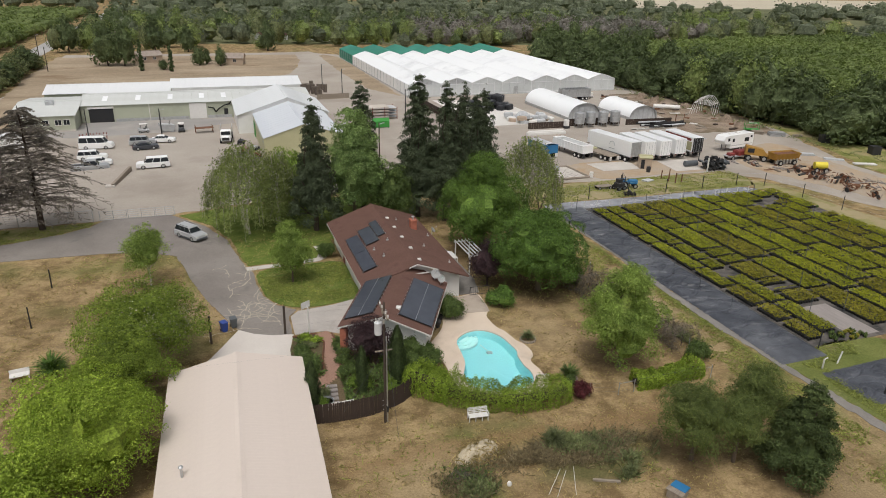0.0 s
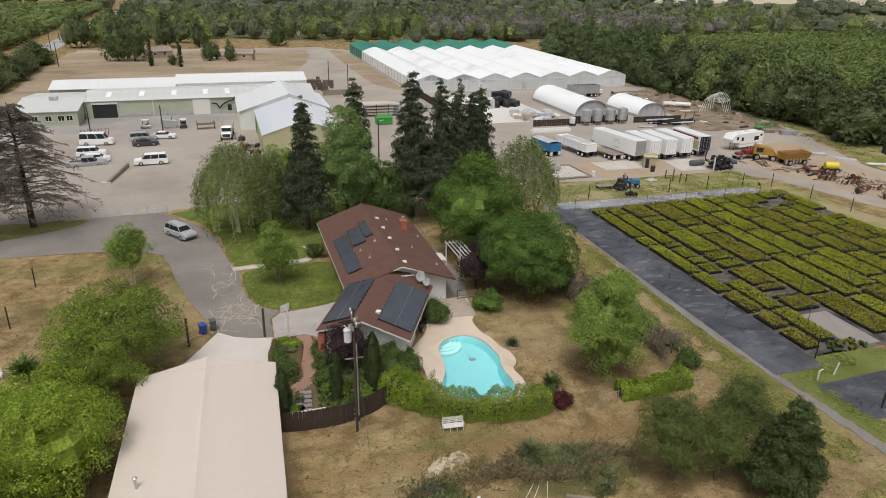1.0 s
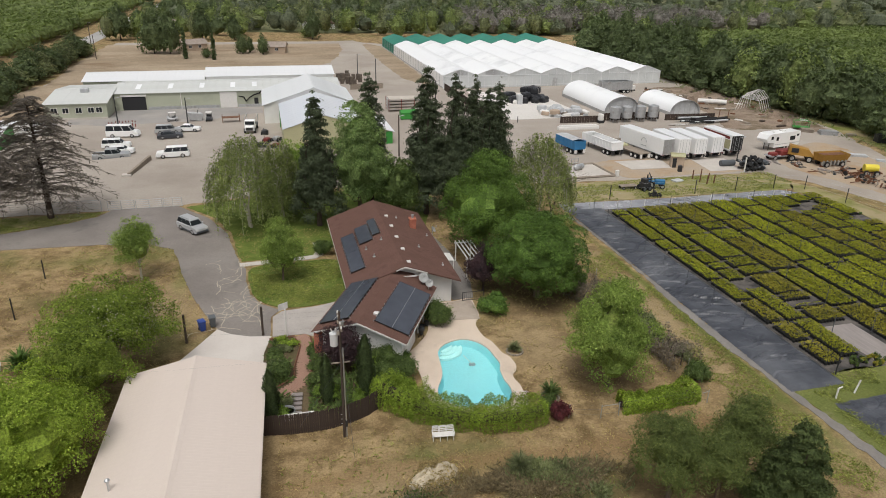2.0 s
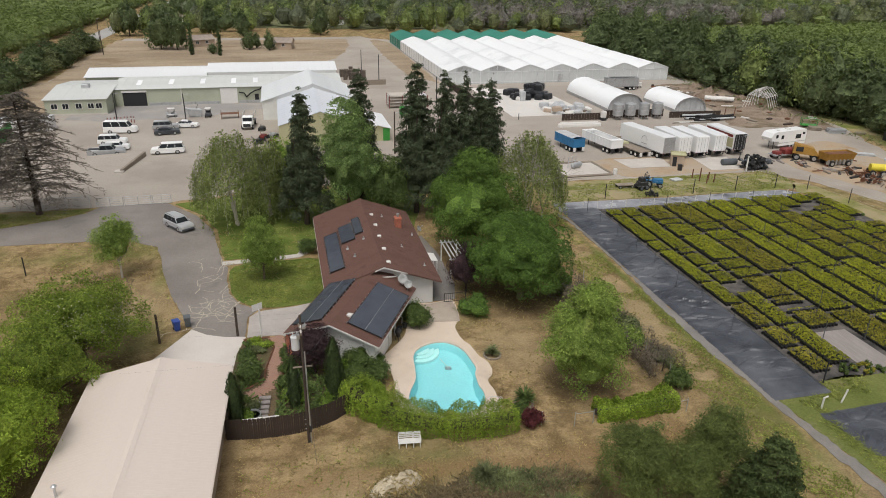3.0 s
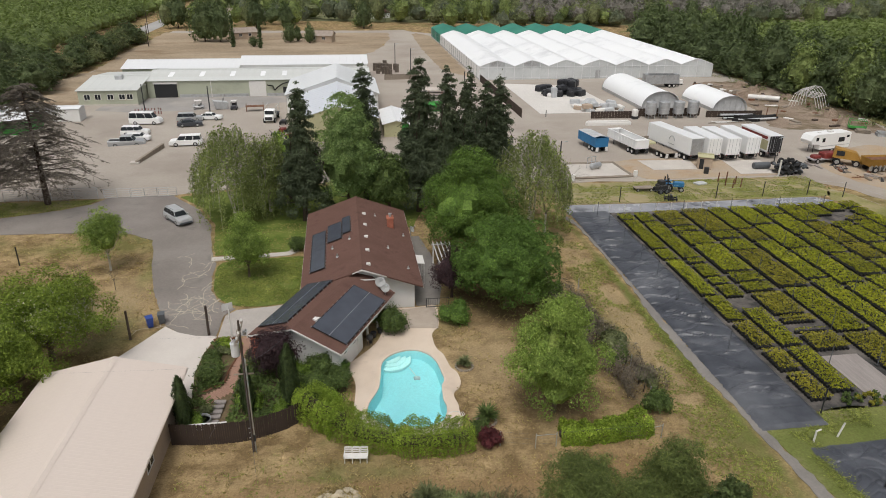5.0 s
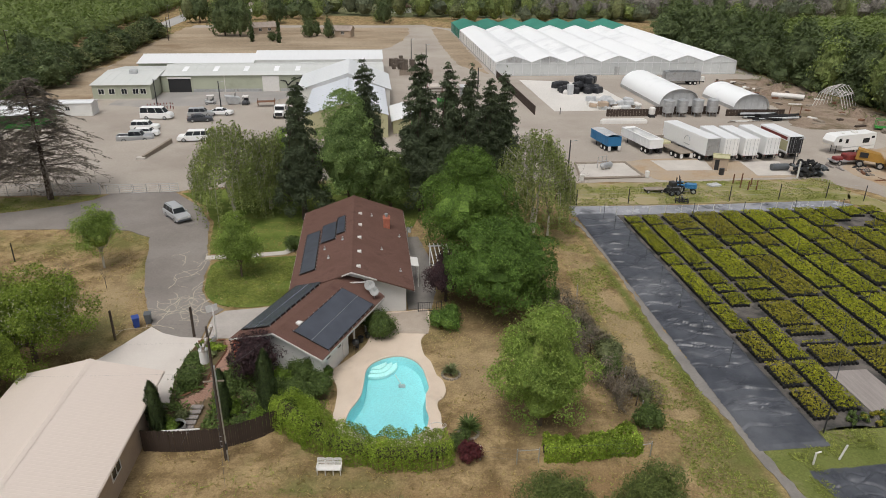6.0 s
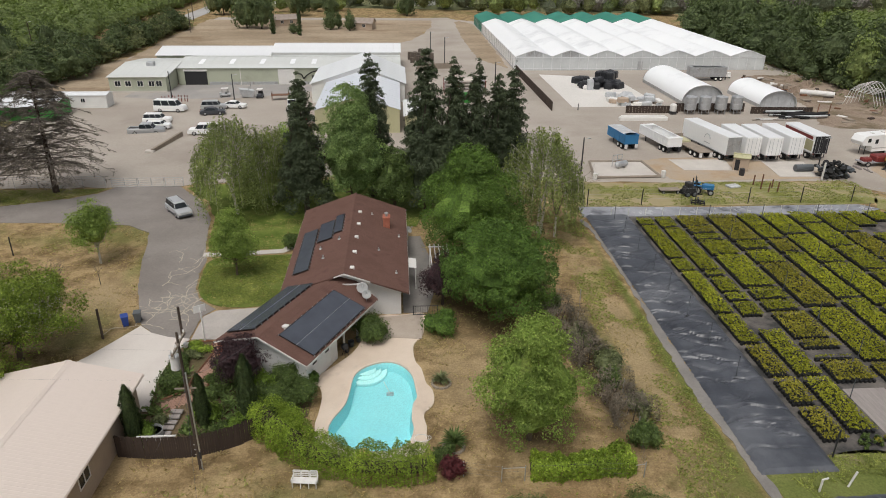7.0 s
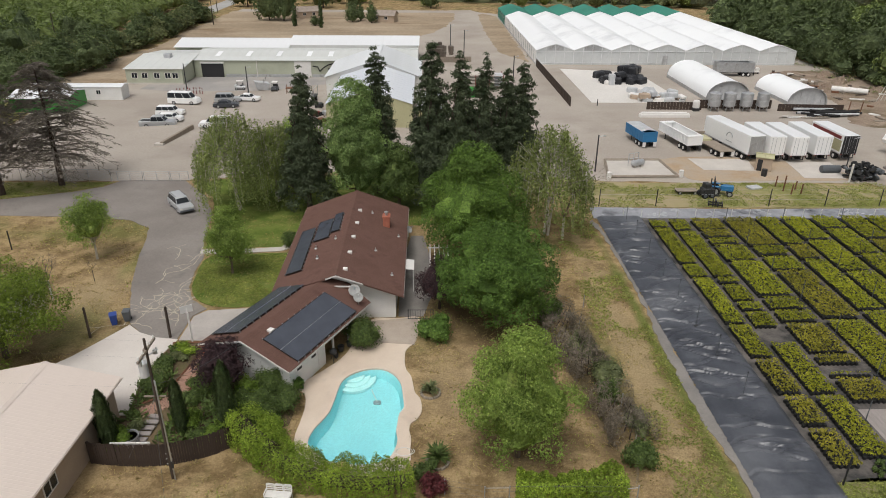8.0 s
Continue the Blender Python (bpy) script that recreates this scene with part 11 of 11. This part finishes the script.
# west: hedge trees along the road, orchard behind
west = np.array([(-56 + 2.2 * rw.normal(), y) for y in np.arange(150, 276, 3.4)] + [(-62 + 2.5 * rw.normal(), y) for y in np.arange(120, 200, 4.4)] + [(-68 + 3 * rw.normal(), y) for y in np.arange(100, 200, 5.5)])
scatter("roadside_trees", "dense olive and dark green roadside trees", L_WOODS, NEAR, west[::2], rw.uniform(5, 8.5, len(west[::2])), rw.uniform(3.6, 5.4, len(west[::2])))
scatter("roadside_shrubs", "olive-green roadside shrubs", L_OLIVE, NEAR, west[1::2], rw.uniform(4, 7, len(west[1::2])), rw.uniform(3.4, 5.0, len(west[1::2])))
gx, gy = np.meshgrid(np.arange(-330, -76, 7.2), np.arange(210, 600, 7.2))
orw = np.column_stack([gx.ravel(), gy.ravel()]) + rw.normal(size=(gx.size, 2)) * 0.7
orw = orw[-orw[:, 0] < 0.66 * orw[:, 1] - 20]
nearw = orw[:, 1] < 280
scatter("orchard_west_near", "even rows of green orchard trees", L_ORCH, LOW, orw[nearw], rw.uniform(5.5, 7.2, nearw.sum()), rw.uniform(4.4, 5.4, nearw.sum()))
farw = orw[:, 1] > 400
midw = ~nearw & ~farw
scatter("orchard_west", "even canopy of green orchard trees", L_ORCH, LOW, orw[midw], rw.uniform(6, 7.4, midw.sum()), rw.uniform(4.6, 5.6, midw.sum()))
scatter("orchard_west_far", "far even canopy of green orchard trees", L_ORCH, FAR, orw[farw], rw.uniform(6, 7.4, farw.sum()), rw.uniform(4.8, 5.8, farw.sum()))
wl = scattered(90, -130, -72, 104, 222, 5.0)
scatter("west_trees", "mixed trees west of the road", L_WOODS, BELT, wl, rw.uniform(6, 11, len(wl)), rw.uniform(3, 5, len(wl)))
wy = np.array([(-50, 104), (-54, 108), (-49.5, 112), (-56, 115), (-51.5, 124), (-50, 131), (-57, 127), (-60, 138), (-64, 104), (-62, 120)], float)
scatter("west_yard_trees", "dark leafy trees beside the west yard", L_WOODS, NEAR, wy, rw.uniform(5, 10, len(wy)), rw.uniform(2.6, 4.2, len(wy)))
# loose trees in and beyond the bare field
fieldt = np.array([(-31, 275), (-25.4, 273.6), (-50, 322), (-17, 318), (0, 271), (7.2, 268), (-12, 260), (2.6, 275), (-4, 318), (29, 319)], float)
scatter("field_trees", "dark green trees standing in the bare field", L_WOODS, NEAR, fieldt, np.array([15, 15.5, 15, 14, 7.0, 7.5, 3.6, 5.5, 11, 13.0]), np.array([5.6, 5.2, 5.5, 5, 3.0, 2.4, 1.9, 2.2, 4, 4.5]))
trunks("field_trunks", fieldt, np.full(len(fieldt), 5.0), 0.35, M_DARKBARK, "dark tree trunks in the bare field")
for x, y, h in ((-18.8, 258.5, 10.5), (-9.2, 255.4, 9.0)):
    conifer("palm_like_cypress", "slim dark tree in the bare field", x, y, h, 0.85, 1500, 0.45, L_CYPRESS, M_DARKBARK, int(h), 0.3, 0.25, 0.3, 0.4, "slim trees in the field")
# belt of mixed woods to the north
belt = np.concatenate([scattered(250, -70, 150, 318, 470, 8.0), scattered(190, 130, 420, 312, 470, 9.0)])
belt = belt[(belt[:, 0] < 150) | (belt[:, 1] > 272 + 0.15 * belt[:, 0])]
belt = belt[~((belt[:, 0] > -70) & (belt[:, 0] < -54))]
gapb = (belt[:, 0] > -50) & (belt[:, 0] < 60) & (belt[:, 1] < 350) & (rw.uniform(0, 1, len(belt)) < 0.35)
belt = belt[~gapb]
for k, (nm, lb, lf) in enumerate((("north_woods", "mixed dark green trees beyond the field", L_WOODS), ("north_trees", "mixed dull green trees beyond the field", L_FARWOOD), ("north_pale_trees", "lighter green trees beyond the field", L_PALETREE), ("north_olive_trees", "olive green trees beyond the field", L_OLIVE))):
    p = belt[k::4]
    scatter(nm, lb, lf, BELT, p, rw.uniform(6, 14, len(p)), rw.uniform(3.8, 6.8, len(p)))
grove = scattered(90, 105, 270, 330, 400, 7.0)
scatter("bare_grove", "grey leafless grove of trees", L_GROVE, BELT, grove, rw.uniform(9, 13, len(grove)), rw.uniform(4.4, 6.5, len(grove)))
# far woods
n = 2700
ang = rw.uniform(radians(-36), radians(56), n)
dist = np.sqrt(rw.uniform(440 ** 2, 1500 ** 2, n))
far = np.column_stack([dist * np.sin(ang), dist * np.cos(ang) + 10])
keep = ~((far[:, 0] > 515) & (far[:, 1] > 640 + 0 * far[:, 0]) & (far[:, 1] < 1100)) & ~((far[:, 0] > 295) & (far[:, 0] < 475) & (far[:, 1] > 425) & (far[:, 1] < 545)) & ~((far[:, 0] > -70) & (far[:, 0] < -54) & (far[:, 1] < 640)) & ~((far[:, 0] < -74) & (far[:, 1] < 640))
far = far[keep]


def open_view(p):
    """Which trees stand clear of the two far meadows."""
    b, d = np.degrees(np.arctan2(p[:, 0], p[:, 1])), np.hypot(p[:, 0], p[:, 1])
    return ~(((b > 40.2) & (b < 43.2) & (d > 480) & (d < 760)) | ((b > 47.0) & (b < 49.4) & (d > 440) & (d < 740)))


far = far[open_view(far)]
third = len(far) // 2
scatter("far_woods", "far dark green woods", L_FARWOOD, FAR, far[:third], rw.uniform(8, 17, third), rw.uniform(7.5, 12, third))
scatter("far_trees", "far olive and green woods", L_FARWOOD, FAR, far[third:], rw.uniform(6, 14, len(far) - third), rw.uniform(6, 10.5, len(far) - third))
M_FARROOF = surface("weathered_brown_roof", (0.30, 0.25, 0.21), (0.37, 0.31, 0.27), 0.3, 5.0, 0.9, 0, 0.2, 0.01)
# scattered houses among the far trees
for i, (x, y, w, l, rz, c) in enumerate(((-18.4, 285, 9, 6, 25, M_TAN), (11.4, 273.5, 9, 6, -12, M_TAN), (36, 372, 14, 9, 20, M_WHITEWALL), (64, 366, 16, 9, 0, M_WHITEWALL), (-30, 380, 15, 9, 12, M_WHITEWALL), (120, 392, 18, 10, -15, M_TAN), (160, 360, 14, 9, 10, M_WHITEWALL), (-8, 420, 16, 9, 0, M_WHITEWALL), (90, 430, 20, 10, 5, M_WHITEWALL), (210, 470, 18, 10, 30, M_WHITEWALL), (300, 520, 24, 12, 10, M_WHITEWALL), (-90, 470, 18, 10, 0, M_WHITEWALL))):
    h_ = shed("farmhouse", "small pale farmhouse among the trees", -w / 2, -l / 2, w / 2, l / 2, 2.6, 4.0, "x", c, M_SHINGLE if i % 3 == 2 else M_FARROOF, group="far farmhouses")
    h_.matrix_world = pose(x, y, 0, 0, 0, rz)
    for k in (-0.3, 0.1):
        wall_window(h_, w * k, -l / 2, 1.0, 1.2, 1.1)

# ---- grass tufts on the nearer ground ----
rg = np.random.default_rng(55)


def inside(p, poly):
    """Which of the points p lie in the polygon."""
    x, y = p[:, 0], p[:, 1]
    hit = np.zeros(len(p), bool)
    n = len(poly)
    for i in range(n):
        (x0, y0), (x1, y1) = poly[i], poly[(i + 1) % n]
        c = (y0 > y) != (y1 > y)
        with np.errstate(divide="ignore", invalid="ignore"):
            hit ^= c & (x < (x1 - x0) * (y - y0) / (y1 - y0 + 1e-12) + x0)
    return hit


def tufts(name, label, p, h, leaf, z=0.0, spread=1.3, wide=1.0):
    """Two crossed bent blades sheaves at each place."""
    n = len(p)
    hh = h * rg.uniform(0.5, 1.4, n)
    out = []
    for k in range(2):
        a = rg.uniform(0, math.pi, n)
        lean = rg.normal(size=(n, 2)) * spread
        w = hh * rg.uniform(0.35, 0.8, n) * wide
        dx, dy = np.cos(a) * w / 2, np.sin(a) * w / 2
        b0 = np.column_stack([p[:, 0] - dx * 0.5, p[:, 1] - dy * 0.5, np.full(n, z)])
        b1 = np.column_stack([p[:, 0] + dx * 0.5, p[:, 1] + dy * 0.5, np.full(n, z)])
        t1 = np.column_stack([p[:, 0] + dx + lean[:, 0] * hh, p[:, 1] + dy + lean[:, 1] * hh, z + hh])
        t0 = np.column_stack([p[:, 0] - dx + lean[:, 0] * hh, p[:, 1] - dy + lean[:, 1] * hh, z + hh * 0.8])
        out.append(np.stack([b0, b1, t1, t0], 1))
    return solo(name, quad_mesh(name, np.concatenate(out), leaf), leaf, label, "grass", kind="stuff")


def patchy(n, x0, y0, x1, y1, scale, bias, avoid=(), within=None, seed=0.0):
    p = np.column_stack([rg.uniform(x0, x1, n), rg.uniform(y0, y1, n)])
    d = np.array([noise.noise((x * scale, y * scale, seed)) + 0.5 * noise.noise((x * scale * 3, y * scale * 3, seed + 5)) for x, y in p])
    keep = d > bias
    for poly in avoid:
        keep &= ~inside(p, poly)
    if within is not None:
        keep &= inside(p, within)
    return p[keep]


AVOID = (DECK, DRIVE, rect(-5, 27, 5.8, 50.2), [(-2.2, 49.0), (5.4, 49.0), (5.8, 58.8), (0.85, 61.2), (-4.4, 53.2)], [(4.9, 44.3), (5.0, 56.0), (6.0, 64), (13, 65), (14, 82), (26, 82), (27.5, 62), (17.2, 52.2), (17.1, 47.8), (13.6, 45.7), (8.4, 44.1)], rect(46.2, 20, 90, 90))
tufts("dry_grass_tufts", "tufts of dry straw-coloured grass", patchy(42000, -26, 26, 46, 86, 0.35, -0.12, AVOID, seed=1.0), 0.10, L_GRASSDRY)
tufts("green_grass_tufts", "tufts of green grass among the dry", np.concatenate([patchy(20000, -26, 24, 46, 88, 0.12, 0.22, AVOID, seed=9.0), patchy(16000, 41.5, 24, 46.4, 89, 0.2, -0.05, AVOID, seed=3.0), patchy(9000, -60, 91.8, -16, 98, 0.3, -0.2, AVOID, seed=4.0)]), 0.10, L_GRASSGREEN)
LAWN_IN = [(4.3, 68.2), (3.9, 71.5), (4.2, 74.7), (8.0, 75.2), (13.4, 75.0), (13.6, 70.0), (13.4, 65.6), (10.5, 64.5), (7.2, 64.6), (5.4, 66)]
tufts("lawn_tufts", "short green lawn grass", np.concatenate([patchy(14000, 3.6, 64, 13.8, 75.4, 0.4, -0.35, (), LAWN_IN, seed=6.0)]), 0.07, L_GRASSGREEN, 0.06)
tufts("strip_tufts", "green grass on the nursery strip", np.concatenate([patchy(14000, 47.6, 88.6, 89.5, 97.4, 0.25, -0.15, (), None, seed=7.0), patchy(9000, 47.8, 26, 60, 41.8, 0.25, -0.1, ([(51.2, 39.0), (62.2, 39.8), (64, 30), (57, 26), (50.2, 33)], rect(47, 20, 48.9, 42)), None, seed=8.0)]), 0.10, L_GRASSGREEN, 0.03)
tufts("wood_edge_weeds", "tall weeds along the wood's edge", np.concatenate([patchy(1600, 122, 60, 134, 200, 0.12, 0.0, (), None, seed=11.0)]), 0.5, L_OLIVE, 0.0, wide=0.5)

def oval(n, cx, cy, rx, ry, seed):
    """Places scattered in a ragged oval, thinner to its rim."""
    p = rg.normal(size=(n, 2)) * (0.55 * rx, 0.55 * ry) + (cx, cy)
    d = np.array([noise.noise((x * 0.6, y * 0.6, seed)) for x, y in p])
    return p[d > -0.15]


tufts("weed_patch", "rank dark grey-green weeds on the bare ground", np.concatenate([oval(2200, 22.5, 36.1, 1.0, 0.8, 21.0), oval(2200, 24.4, 35.3, 1.7, 0.9, 22.0), oval(1800, 26.4, 33.9, 1.5, 0.9, 23.0), oval(700, 25.4, 32.0, 0.8, 0.5, 24.0), oval(1100, 14.6, 33.6, 1.0, 0.8, 28.0)]), 0.45, L_OLIVE, spread=0.5, wide=0.18)
tufts("dead_weeds", "dry brown weeds among the green", np.concatenate([oval(4200, 25.0, 34.9, 3.0, 1.3, 25.0), oval(1600, 20.0, 35.4, 2.6, 1.4, 26.0), oval(1500, 14.2, 34.4, 1.6, 1.2, 27.0)]), 0.4, L_DEADGRASS, spread=0.6, wide=0.14)

# low plants covering the fenced garden's soil
GARDEN_IN = [(5.3, 44.9), (8.4, 44.6), (13.4, 46.2), (16.6, 48.4), (16.6, 51.6), (12.4, 52.2), (11.4, 56.0), (9.0, 57.6), (6.0, 57.8), (5.3, 52)]
gp_ = patchy(5200, 5.2, 44.4, 17, 58, 0.7, -0.05, (), GARDEN_IN, seed=31.0)
gp_ = gp_[np.abs(gp_[:, 0] - np.interp(gp_[:, 1], [44, 49, 52, 55, 58], [7.4, 7.7, 8.2, 8.0, 8.4])) > 0.95]
tufts("garden_groundcover", "low dark-green plants over garden soil", gp_, 0.32, L_SHRUB, 0.06, 0.8, 0.7)
